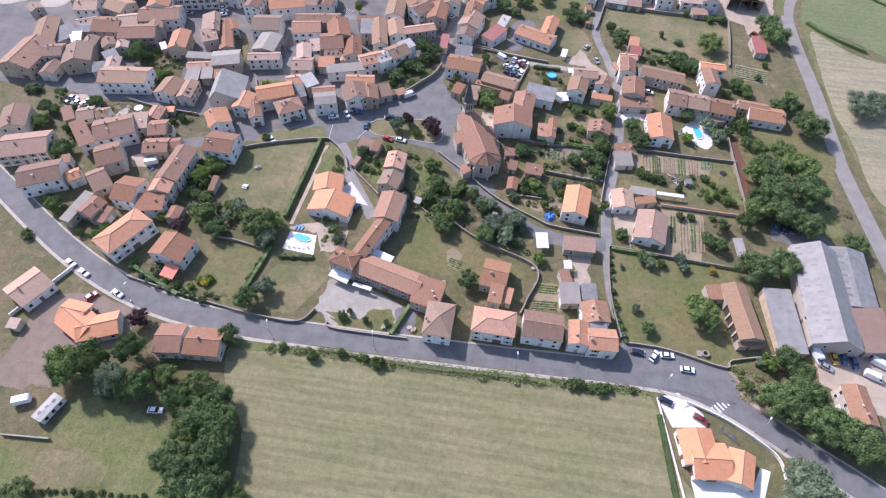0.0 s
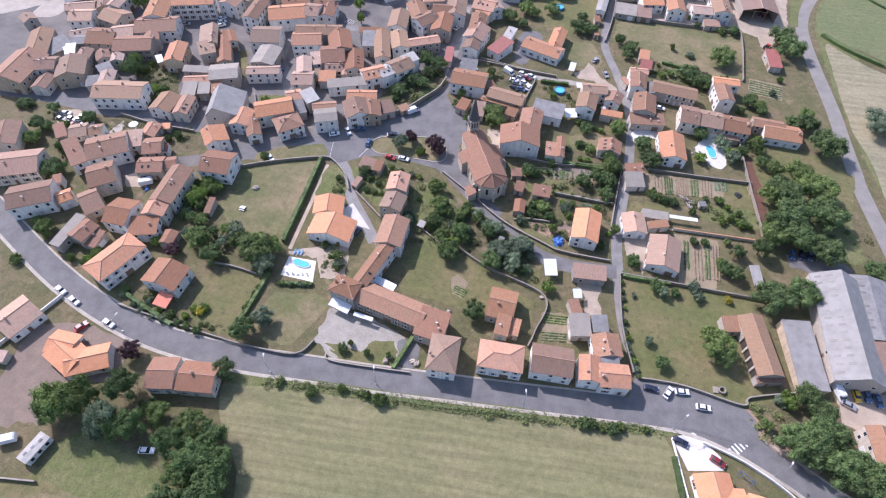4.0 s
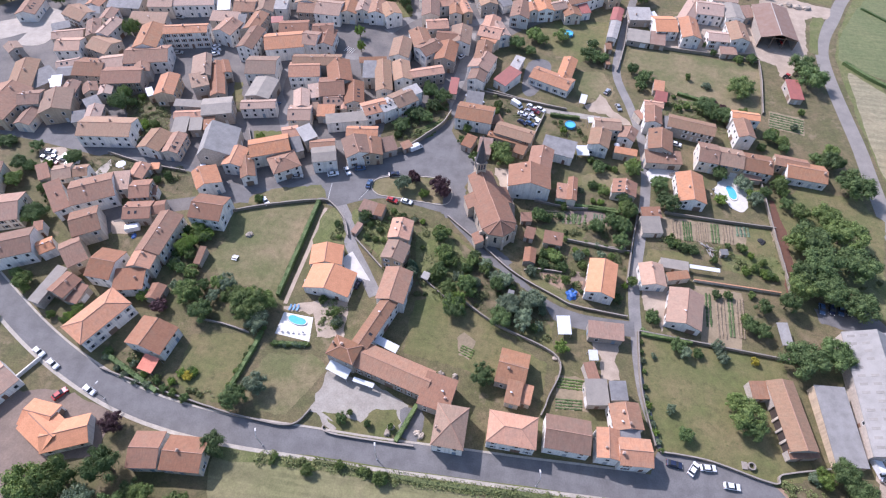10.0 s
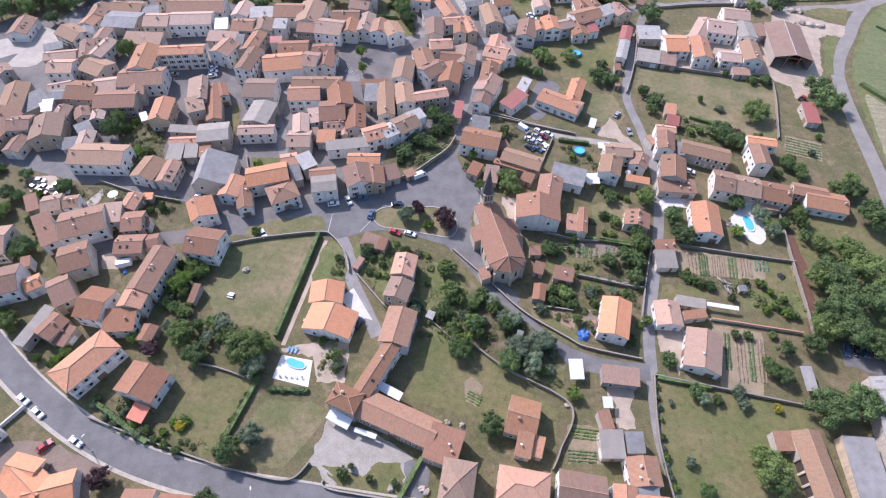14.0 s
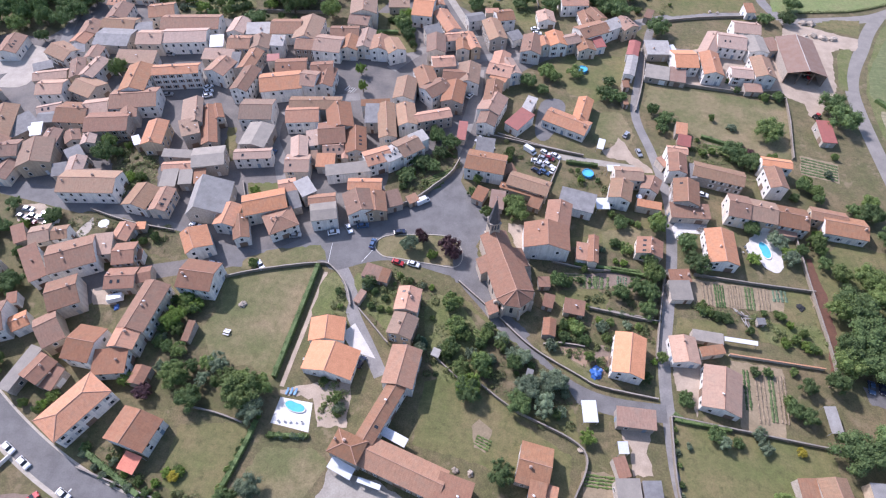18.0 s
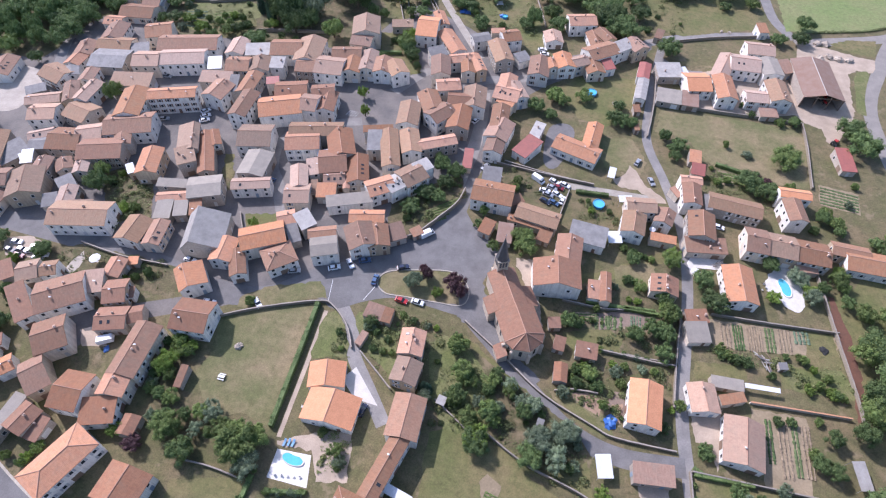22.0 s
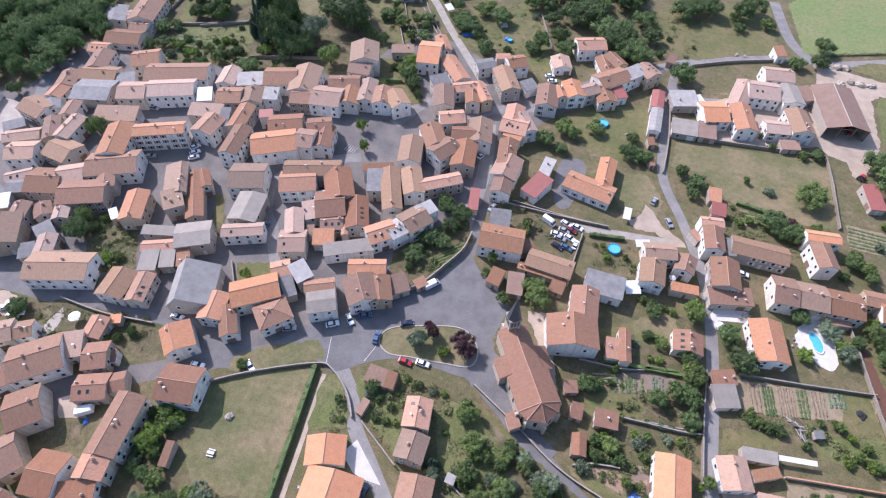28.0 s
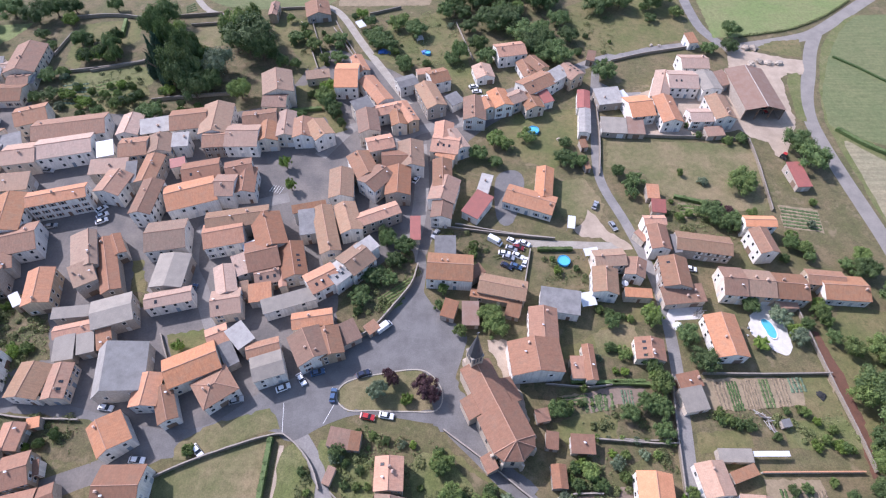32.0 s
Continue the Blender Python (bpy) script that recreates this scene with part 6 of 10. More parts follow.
tree(69.9, 101.8, 3.2, 5.0, "d")
tree(73.5, 94.1, 3.6, 6.5, "k")
tree(51.7, 97.0, 1.7, 3.4, "o")
tree(48.0, 113.3, 1.2, 1.8, "o")
tree(61.3, 156.7, 2.2, 3.0, "k")
tree(56.9, 158.2, 1.8, 2.6, "k")
tree(64.2, 155.9, 2.2, 3.0, "k")
tree(80.7, 160.3, 1.6, 2.4, "d")
tree(76.8, 160.3, 1.4, 2.2, "k")
tree(81.1, 150.1, 2.0, 2.6, "l")
tree(87.6, 149.8, 2.2, 3.0, "l")
tree(90.5, 149.2, 1.8, 2.6, "d")
tree(73.8, 139.2, 1.8, 2.6, "k")
tree(81.6, 140.7, 1.6, 2.2, "d")
tree(70.0, 138.9, 2.0, 2.8, "k")
tree(78.2, 128.0, 3.0, 4.5, "k")
tree(82.2, 126.4, 3.2, 5.0, "k")
tree(77.9, 130.5, 2.4, 3.4, "d")
tree(83.7, 135.4, 3.0, 5.0, "k")
tree(100.4, 188.6, 2.6, 4.0, "d")
tree(100.1, 182.3, 3.0, 4.5, "k")
tree(100.5, 194.8, 2.6, 4.0, "l")
tree(89.7, 183.1, 3.4, 5.0, "o")
tree(93.9, 187.4, 2.6, 4.0, "k")
tree(10.0, 161.2, 3.0, 5.0, "k")
tree(13.9, 161.4, 2.0, 3.2, "k")
tree(22.5, 178.9, 1.8, 2.4, "l")
tree(25.4, 177.7, 1.6, 2.2, "o")
tree(32.9, 173.0, 1.6, 2.0, "l")
tree(30.1, 173.3, 1.4, 1.8, "l")
tree(15.0, 146.7, 2.2, 3.0, "l")
tree(19.3, 141.3, 2.6, 3.4, "k")
tree(13.3, 141.4, 2.4, 3.2, "k")
tree(21.1, 135.4, 1.7, 4.0, "d")
tree(27.4, 148.9, 1.8, 2.4, "d")
tree(32.7, 148.8, 1.8, 2.2, "o")
tree(36.2, 148.8, 1.6, 2.2, "d")
tree(24.0, 149.5, 1.5, 2.0, "l")
tree(40.3, 137.5, 1.4, 2.0, "l")
tree(30.3, 130.9, 1.2, 1.6, "d")
tree(36.4, 162.9, 3.4, 6.0, "k")
tree(40.1, 176.4, 3.0, 5.5, "k")
tree(40.8, 172.0, 2.6, 5.0, "d")
tree(-131.2, 310.6, 8.0, 20.0, "k")
tree(-129.5, 323.1, 7.0, 20.0, "k")
tree(-140.7, 331.8, 5.5, 20.0, "k")
tree(-125.1, 308.8, 5.0, 12.0, "k")
tree(-151.2, 345.6, 4.0, 15.0, "k")
tree(-137.9, 309.7, 3.2, 21.0, "c")
tree(-145.3, 322.5, 2.6, 18.0, "c")
tree(-178.0, 327.2, 4.5, 7.0, "k")
tree(-172.8, 330.3, 4.5, 7.0, "k")
tree(-170.8, 339.0, 3.6, 8.0, "k")
tree(-165.2, 328.7, 3.6, 8.0, "k")
tree(-135.8, 304.5, 3.2, 4.5, "l")
tree(-137.0, 292.8, 4.0, 6.0, "k")
tree(-128.0, 295.3, 2.2, 4.0, "k")
tree(-142.8, 292.7, 2.6, 4.0, "k")
tree(-185.4, 340.7, 4.0, 7.0, "k")
tree(-153.7, 299.4, 2.5, 3.5, "o")
tree(-171.7, 299.7, 2.4, 3.0, "l")
tree(-113.7, 87.8, 1.6, 2.6, "k")
tree(-113.8, 86.1, 1.4, 2.0, "o")
tree(-109.0, 83.4, 1.3, 1.8, "o")
tree(-105.7, 81.8, 1.4, 1.9, "o")
tree(-101.6, 80.4, 1.4, 1.8, "o")
tree(-97.8, 79.9, 1.6, 2.0, "o")
tree(-95.7, 81.9, 1.8, 2.6, "d")
tree(-92.8, 79.7, 1.6, 2.2, "k")
tree(-89.5, 78.9, 1.6, 2.2, "d")
tree(-85.7, 78.1, 1.8, 2.4, "k")
tree(-89.8, 85.0, 1.6, 2.0, "l")
tree(-87.5, 84.3, 1.8, 2.2, "y")
tree(-86.1, 85.6, 1.5, 2.0, "l")
tree(-106.7, 86.5, 1.0, 1.3, "d")
tree(-130.4, 100.2, 1.8, 2.6, "o")
tree(-131.3, 97.8, 1.4, 2.0, "d")
tree(-45.2, 156.4, 1.6, 2.2, "k")
tree(-41.4, 155.7, 1.6, 2.0, "d")
tree(-37.5, 154.3, 1.6, 2.2, "k")
tree(-33.1, 153.0, 1.5, 2.0, "o")
tree(-30.1, 152.9, 1.3, 1.8, "l")
tree(-50.9, 149.7, 2.2, 3.4, "o")
tree(-48.2, 148.4, 1.6, 2.4, "k")
tree(-44.2, 146.5, 1.6, 2.2, "k")
tree(-45.1, 142.5, 1.5, 2.0, "d")
tree(-42.2, 142.4, 1.3, 1.8, "d")
tree(-22.2, 146.7, 2.2, 5.0, "k")
tree(-29.9, 130.0, 2.6, 4.5, "o")
tree(-17.5, 136.8, 2.6, 4.0, "d")
tree(-59.6, 146.5, 1.7, 2.6, "k")
tree(-57.6, 141.2, 1.3, 1.8, "d")
tree(-28.2, 141.7, 1.1, 1.5, "d")


def woodland(seed, count, *outline):
    """A wood of closely grown trees inside an outline, crowns and trunks joined."""
    rng = random.Random(seed)
    xs, ys = [p[0] for p in outline], [p[1] for p in outline]
    places, vs, fs, idx = [], [], [], []
    for attempt in range(4000):
        x, y = rng.uniform(min(xs), max(xs)), rng.uniform(min(ys), max(ys))
        odd = False
        for k in range(len(outline)):
            (ax, ay), (bx, by) = outline[k], outline[k - 1]
            if (ay > y) != (by > y) and x < (bx - ax) * (y - ay) / (by - ay) + ax:
                odd = not odd
        if odd and len(places) < count and all((x - px) ** 2 + (y - py) ** 2 > 36 for px, py in places):
            places.append((x, y))
    for x, y in places:
        spin, r, h = rng.uniform(0, 6.28), rng.uniform(5.2, 8.6), rng.uniform(7.5, 11.5)
        c, s = math.cos(spin) * r, math.sin(spin) * r
        for src, kz, base in ((rng.choice(CROWNS[rng.choice("kkd")]), h * 0.85, h * 0.12), (TRUNKS[0], h, 0.0)):
            k = len(vs)
            vs += [(x + v.co.x * c - v.co.y * s, y + v.co.x * s + v.co.y * c, base + v.co.z * kz) for v in src.vertices]
            fs += [tuple(i + k for i in p.vertices) for p in src.polygons]
            idx += [1 if src is TRUNKS[0] else 0] * len(src.polygons)
    return tagged(new("woodland", mesh("woodland", vs, fs, [LEAVES["k"], BARK], idx)), "dense dark green wood at the edge of the village", "woodland", kind="stuff")


woodland(77, 66, (-303, 334), (-300, 302), (-280, 273), (-253, 269), (-225, 271), (-215, 306), (-235, 358), (-247, 361))
woodland(78, 15, (-12, 374), (38, 371), (40, 392), (-6, 391))
woodland(79, 5, (60, 369), (104, 375), (100, 396), (74, 384))


def rough_growth(seed, count, bushes, *pts):
    """Weeds, tufts and low plants over a stretch of rough ground."""
    rng = random.Random(seed)
    xs, ys = [p[0] for p in pts], [p[1] for p in pts]
    cs, ns = [], []
    count = count * 2 + bushes * 90
    while len(cs) < count:
        x, y = rng.uniform(min(xs), max(xs)), rng.uniform(min(ys), max(ys))
        odd = False
        for k in range(len(pts)):
            (ax, ay), (bx, by) = pts[k], pts[k - 1]
            if (ay > y) != (by > y) and x < (bx - ax) * (y - ay) / (by - ay) + ax:
                odd = not odd
        if not odd or noise.noise((x * 0.22, y * 0.22, seed)) < rng.uniform(-0.3, 0.3):
            count -= 0.1
            continue
        big = rng.uniform(0.3, 0.9)
        if bushes > 0:
            bushes -= 1
            size = rng.uniform(0.7, 1.7)
            for k in range(90):
                d = Vector((rng.gauss(0, 1), rng.gauss(0, 1), abs(rng.gauss(0.2, 1)))).normalized()
                cs.append(Vector((x, y, 0)) + d * size * rng.uniform(0.75, 1.1))
                ns.append(d)
        for k in range(5):
            cs.append(Vector((x + rng.gauss(0, big * 0.6), y + rng.gauss(0, big * 0.6), 0.16 + rng.uniform(0.0, 0.22))))
            ns.append(Vector((rng.gauss(0, 0.3), rng.gauss(0, 0.3), 1.4)))
    return tagged(new("weeds", mesh("weeds", *leaf_quads(rng, cs, ns, 0.24), [WEED])), "rough weeds and low garden plants", "weeds", kind="stuff")


def vegetable_bed(seed, rows, leaf, *quad):
    """Rows of vegetables between the first side and the third of a four-cornered bed."""
    rng = random.Random(seed)
    a, b, c, d = [Vector(p) for p in quad]
    bed = tagged(new("vegetable_bed"), f"kitchen garden bed with {rows} rows of {LEAF_WORDS[leaf]} vegetables" if leaf != "f" else "freshly hoed garden bed with bare soil ridges", "vegetable bed", "vegetable beds")
    for k in range(rows):
        p, q = a.lerp(b, (k + 0.5) / rows), d.lerp(c, (k + 0.5) / rows)
        n = max(3, int((q - p).length / 0.35))
        side = Vector((p.y - q.y, q.x - p.x)).normalized()
        wide = (0.27 if leaf == "f" else 0.40) * min(1.6, (b - a).length / rows)
        v = []
        for i in range(n + 1):
            m = p.lerp(q, i / n)
            grow = rng.uniform(0.45, 1.25)
            for u, h in ((-1, 0.0), (-0.7, 0.2), (0, 0.32), (0.7, 0.2), (1, 0.0)):
                e = u * wide * grow + rng.gauss(0, 0.05)
                v.append((m.x + side.x * e, m.y + side.y * e, 0.03 + h * grow * rng.uniform(0.7, 1.2)))
        f = [(5 * i + s, 5 * i + s + 1, 5 * i + s + 6, 5 * i + s + 5) for i in range(n) for s in range(4)]
        part("planted_ridge", v, f, VEGETABLES[leaf], bed)


rough_growth(1, 272, 12, (-53.9, 198.9), (-44.1, 210.2), (-31.3, 220.0), (-29.1, 210.1), (-41.1, 191.7), (-48.8, 192.8))
rough_growth(2, 269, 8, (-165.8, 198.5), (-147.0, 198.9), (-138.9, 180.8), (-153.2, 176.3), (-158.6, 189.5))
rough_growth(3, 381, 8, (-172.6, 160.4), (-155.2, 163.1), (-119.5, 162.6), (-122.0, 152.7), (-135.6, 158.2), (-146.7, 148.9), (-167.7, 153.2))
rough_growth(4, 740, 6, (-90.0, 364.5), (-75.5, 367.0), (-64.5, 296.8), (-75.7, 294.9))
rough_growth(5, 1513, 10, (-57.3, 364.6), (-10.9, 372.8), (-6.2, 319.4), (-38.1, 322.9))
rough_growth(6, 1050, 8, (32.5, 369.5), (72.2, 371.1), (64.8, 335.9), (33.1, 330.5))
rough_growth(7, 208, 5, (-21.9, 229.1), (2.9, 225.0), (-0.8, 214.6), (-20.8, 216.5))
rough_growth(8, 181, 6, (14.8, 217.1), (30.4, 217.1), (27.4, 200.3), (12.7, 204.8))
rough_growth(9, 667, 18, (-29.5, 144.0), (-4.2, 139.2), (18.4, 118.7), (15.3, 109.1), (-11.3, 121.4), (-27.5, 122.6))
rough_growth(10, 92, 8, (3.1, 140.5), (25.2, 135.6), (40.9, 130.2), (25.2, 129.5))
rough_growth(11, 616, 12, (63.7, 243.1), (99.8, 235.2), (94.3, 217.5), (57.1, 220.6))
rough_growth(12, 73, 4, (-115.2, 87.5), (-99.3, 90.1), (-94.1, 79.4))
rough_growth(13, 54, 4, (-91.7, 81.4), (-87.5, 90.4), (-77.6, 79.0))
rough_growth(14, 108, 10, (81.1, 83.7), (93.2, 85.7), (87.0, 70.4), (78.0, 74.1))
rough_growth(15, 73, 5, (-56.5, 115.8), (-47.9, 117.2), (-48.4, 105.7), (-54.4, 102.9))
rough_growth(16, 398, 6, (-54.1, 156.9), (-42.3, 158.9), (-21.2, 152.5), (-37.0, 133.7), (-47.1, 136.4))
rough_growth(17, 157, 5, (54.2, 253.5), (64.8, 240.8), (85.0, 241.3), (61.0, 229.6))
rough_growth(19, 900, 14, (-66.8, 67.4), (-45.3, 67.1), (-20.9, 67.3), (6.4, 68.0), (39.8, 69.4), (54.6, 70.0), (54.5, 67.9), (39.8, 67.3), (6.6, 65.5), (-20.4, 64.8), (-44.6, 64.6), (-66.0, 65.3))
vegetable_bed(23, 4, "l", (19.3, 102.1), (19.4, 98.4), (27.6, 98.7), (27.6, 102.3))
vegetable_bed(24, 4, "d", (19.0, 95.6), (19.1, 92.0), (26.8, 92.7), (26.8, 96.1))
vegetable_bed(25, 4, "l", (-10.8, 104.8), (-9.9, 107.9), (-5.7, 106.7), (-6.7, 103.4))
vegetable_bed(26, 6, "l", (-42.1, 200.3), (-39.6, 194.2), (-34.3, 197.3), (-30.0, 209.5))
vegetable_bed(27, 5, "d", (18.6, 165.4), (28.5, 166.9), (28.1, 161.7), (18.5, 161.0))
vegetable_bed(28, 3, "d", (22.2, 166.6), (24.8, 166.8), (24.7, 162.4), (22.1, 162.6))
vegetable_bed(29, 4, "o", (30.3, 167.7), (34.0, 167.6), (33.7, 162.8), (30.1, 162.9))
vegetable_bed(30, 3, "d", (12.4, 165.9), (12.5, 162.8), (20.3, 163.8), (20.4, 166.7))
vegetable_bed(31, 6, "d", (106.0, 238.2), (103.7, 228.3), (117.1, 225.9), (119.3, 235.2))
vegetable_bed(32, 4, "l", (67.9, 239.7), (67.4, 233.2), (82.6, 233.3), (83.3, 237.5))
vegetable_bed(33, 4, "l", (-15.6, 137.3), (-14.5, 140.8), (-9.7, 138.3), (-10.8, 134.9))
vegetable_bed(34, 6, "o", (-183.5, 311.3), (-178.4, 297.6), (-166.6, 296.1), (-173.1, 313.3))
vegetable_bed(35, 5, "l", (-169.5, 311.3), (-165.1, 299.8), (-155.2, 300.5), (-161.1, 315.3))
vegetable_bed(36, 4, "d", (-146.1, 374.5), (-144.6, 368.2), (-139.5, 370.3), (-142.8, 378.3))
rough_growth(37, 772, 18, (-186.7, 315.3), (-170.1, 320.2), (-154.3, 325.6), (-145.3, 307.3), (-143.5, 295.3), (-156.1, 292.4), (-178.3, 296.1))
rough_growth(51, 120, 10, (14.8, 149.4), (29.3, 148.9), (28.0, 139.8), (17.0, 137.3))
rough_growth(52, 160, 9, (14.0, 157.3), (38.6, 153.8), (41.9, 161.7), (27.6, 161.3))
rough_growth(53, 60, 5, (30.2, 149.7), (42.2, 149.9), (41.5, 143.5), (37.8, 145.4))
rough_growth(54, 120, 7, (-46.4, 157.1), (-38.3, 156.0), (-39.4, 148.0), (-48.1, 141.3), (-50.6, 148.0))
rough_growth(55, 60, 5, (-62.9, 151.7), (-57.3, 145.2), (-54.5, 138.5), (-58.8, 137.0), (-62.2, 146.2))
rough_growth(56, 90, 6, (52.4, 159.7), (73.6, 160.3), (72.4, 154.9), (56.7, 155.9))
rough_growth(57, 150, 14, (-157.0, 185.5), (-143.0, 188.9), (-139.8, 181.5), (-142.1, 174.1), (-151.1, 172.5))
rough_growth(58, 150, 12, (-162.4, 197.7), (-148.2, 199.7), (-143.9, 190.3), (-157.0, 185.5))
rough_growth(59, 80, 8, (-137.4, 162.9), (-125.0, 163.2), (-123.4, 154.7), (-137.5, 155.7))
rough_growth(61, 260, 10, (119.3, 188.0), (130.7, 162.3), (133.2, 152.8), (129.5, 140.5), (117.9, 143.1), (111.6, 172.2))
rough_growth(62, 120, 8, (-35.4, 130.9), (-18.8, 138.8), (-3.5, 126.9), (-8.0, 117.0), (-26.0, 123.0))
rough_growth(63, 120, 8, (73.3, 160.1), (93.0, 159.6), (95.3, 151.1), (75.9, 150.3))
rough_growth(64, 90, 6, (4.4, 148.1), (22.6, 146.0), (24.8, 134.1), (9.2, 136.2))
vegetable_bed(38, 4, "k", (62.2, 169.6), (65.7, 169.8), (65.4, 160.7), (62.0, 160.6))
vegetable_bed(39, 6, "f", (66.5, 169.9), (71.5, 170.0), (71.1, 161.2), (66.1, 160.8))
vegetable_bed(40, 3, "d", (72.1, 170.1), (75.4, 170.2), (74.9, 161.4), (71.7, 161.3))
vegetable_bed(41, 4, "f", (76.2, 170.3), (80.4, 170.3), (79.8, 161.8), (75.6, 161.5))
vegetable_bed(42, 4, "o", (81.0, 170.4), (86.2, 170.6), (86.0, 166.1), (80.8, 165.7))
vegetable_bed(43, 3, "f", (58.1, 169.4), (61.8, 169.6), (61.6, 161.0), (58.0, 160.9))
vegetable_bed(44, 2, "k", (66.6, 139.5), (68.7, 139.5), (67.9, 127.0), (65.5, 126.6))
vegetable_bed(45, 3, "f", (69.7, 139.0), (73.2, 139.2), (72.0, 123.0), (68.7, 123.4))
vegetable_bed(46, 2, "d", (73.7, 139.1), (75.8, 139.0), (74.5, 124.3), (72.5, 124.0))
vegetable_bed(47, 3, "f", (76.3, 139.1), (79.3, 139.0), (77.7, 124.0), (75.0, 124.4))


# ---- houses ----
def window_mesh():
    """A window of one piece: projecting frame and sill, recessed dark pane."""
    def ring(x, z0, z1, y):
        return [(-x, y, z0), (x, y, z0), (x, y, z1), (-x, y, z1)]
    v = ring(0.6, -0.08, 1.42, 0.05) + ring(0.6, -0.08, 1.42, -0.07) + ring(0.47, 0.03, 1.3, -0.07) + ring(0.47, 0.03, 1.3, -0.01)
    f = [(4 * j + k, 4 * j + (k + 1) % 4, 4 * j + 4 + (k + 1) % 4, 4 * j + 4 + k) for j in range(3) for k in range(4)]
    return mesh("window", v, f + [(12, 13, 14, 15)], [FRAME, GLASS], [0] * 12 + [1])


def ribbed(half, height, ribs):
    """A panel with ribs across it, of one piece."""
    prof = [(0.0, 0.0)]
    for k in range(ribs):
        z0, z1 = height * k / ribs, height * (k + 1) / ribs
        prof += [(-0.05, z0 + 0.001), (-0.08, z0 + 0.3 * (z1 - z0)), (-0.08, z0 + 0.7 * (z1 - z0)), (-0.05, z1 - 0.001)]
    prof.append((0.0, height))
    n = len(prof)
    v = [(e * half, py, pz) for e in (-1, 1) for py, pz in prof]
    return v, [(k, n + k, n + k + 1, k + 1) for k in range(n - 1)] + [tuple(range(n)), tuple(range(2 * n - 1, n - 1, -1))]


WINDOW = window_mesh()
SHUTTER = [mesh("shutter", *ribbed(0.26, 1.4, 5), [m]) for m in SHUTTERS]
DOOR = [mesh("door", *ribbed(0.55, 2.15, 2), [m]) for m in SHUTTERS]
GARAGE = [mesh("garage_door", *ribbed(1.3, 2.2, 5), [m]) for m in (SHUTTERS[0], SHUTTERS[2], WOOD)]
CHIMNEY = mesh("chimney", *joined(box_data(-0.32, -0.42, -0.9, 0.32, 0.42, 0.95), box_data(-0.42, -0.52, 0.95, 0.42, 0.52, 1.07), box_data(-0.2, -0.3, 1.06, 0.2, 0.3, 1.35, 0.05)), [plain("chimney_brick", (0.52, 0.38, 0.30), (0.40, 0.29, 0.23), 1.5, 0.9, (0.75, 1.35))])
SKYLIGHT = mesh("skylight", *joined(box_data(-0.4, -0.55, 0, 0.4, 0.55, 0.09, 0.03)), [GLASS])
SHEET = mesh("roof_sheet", *box_data(-0.4, -0.95, -0.02, 0.4, 0.95, 0.02), [plain("translucent_sheet", (0.15, 0.138, 0.122), (0.20, 0.185, 0.165), 1.0, 0.5)])
DISH = mesh("satellite_dish", *joined(tube((0, -0.06, 0), (0, 0.04, 0.05), 0.42, 0.28, 12), tube((0, 0, -0.7), (0, 0, 0), 0.05, 0.05, 6)), [ROOFS["w"]])
SLOPES = {k: 0.36 if k in "orpbnR" else 0.6 if k == "G" else 0.22 for k in ROOFS}
PLOTS = []


def plan_house(x, y, length, width, turn, eave, form, roof, wall, skew=0.0):
    """skew: how far the ridge lies off the middle, as a part of half the width."""
    PLOTS.append((x, y, length, width, turn, eave, form, roof, wall, skew))


def inside(px, py, skip):
    """How high a building other than the given one stands at a place."""
    top = 0
    for k, (x, y, l, w, turn, eave, *_) in enumerate(PLOTS):
        if k != skip and abs(px - x) + abs(py - y) < l + w:
            c, s = math.cos(radians(turn)), math.sin(radians(turn))
            a, b = (px - x) * c + (py - y) * s, -(px - x) * s + (py - y) * c
            if abs(a) < l / 2 and abs(b) < w / 2:
                top = max(top, eave)
    return top


def roof_top(form, l, w, z, slope, skew=0.0):
    """The roof's upper faces and its ridge lines, in the house's own place."""
    x, y = l / 2, w / 2
    rise = y * slope
    if form == "shed":
        r = min(w * 0.16, 1.3)
        return ([(-x, -y, z), (x, -y, z), (x, y, z + r), (-x, y, z + r)], [(0, 1, 2, 3)]), []
    if form == "gable":
        v = [(-x, -y, z), (x, -y, z), (x, y, z), (-x, y, z), (-x, skew * y, z + rise), (x, skew * y, z + rise)]
        return (v, [(0, 1, 5, 4), (2, 3, 4, 5)]), [(v[4], v[5])]
    k = max(x - y, 0.01)
    v = [(-x, -y, z), (x, -y, z), (x, y, z), (-x, y, z), (-k, 0, z + rise), (k, 0, z + rise)]
    return (v, [(0, 1, 5, 4), (2, 3, 4, 5), (1, 2, 5), (3, 0, 4)]), [(v[4], v[5]), (v[0], v[4]), (v[3], v[4]), (v[1], v[5]), (v[2], v[5])]


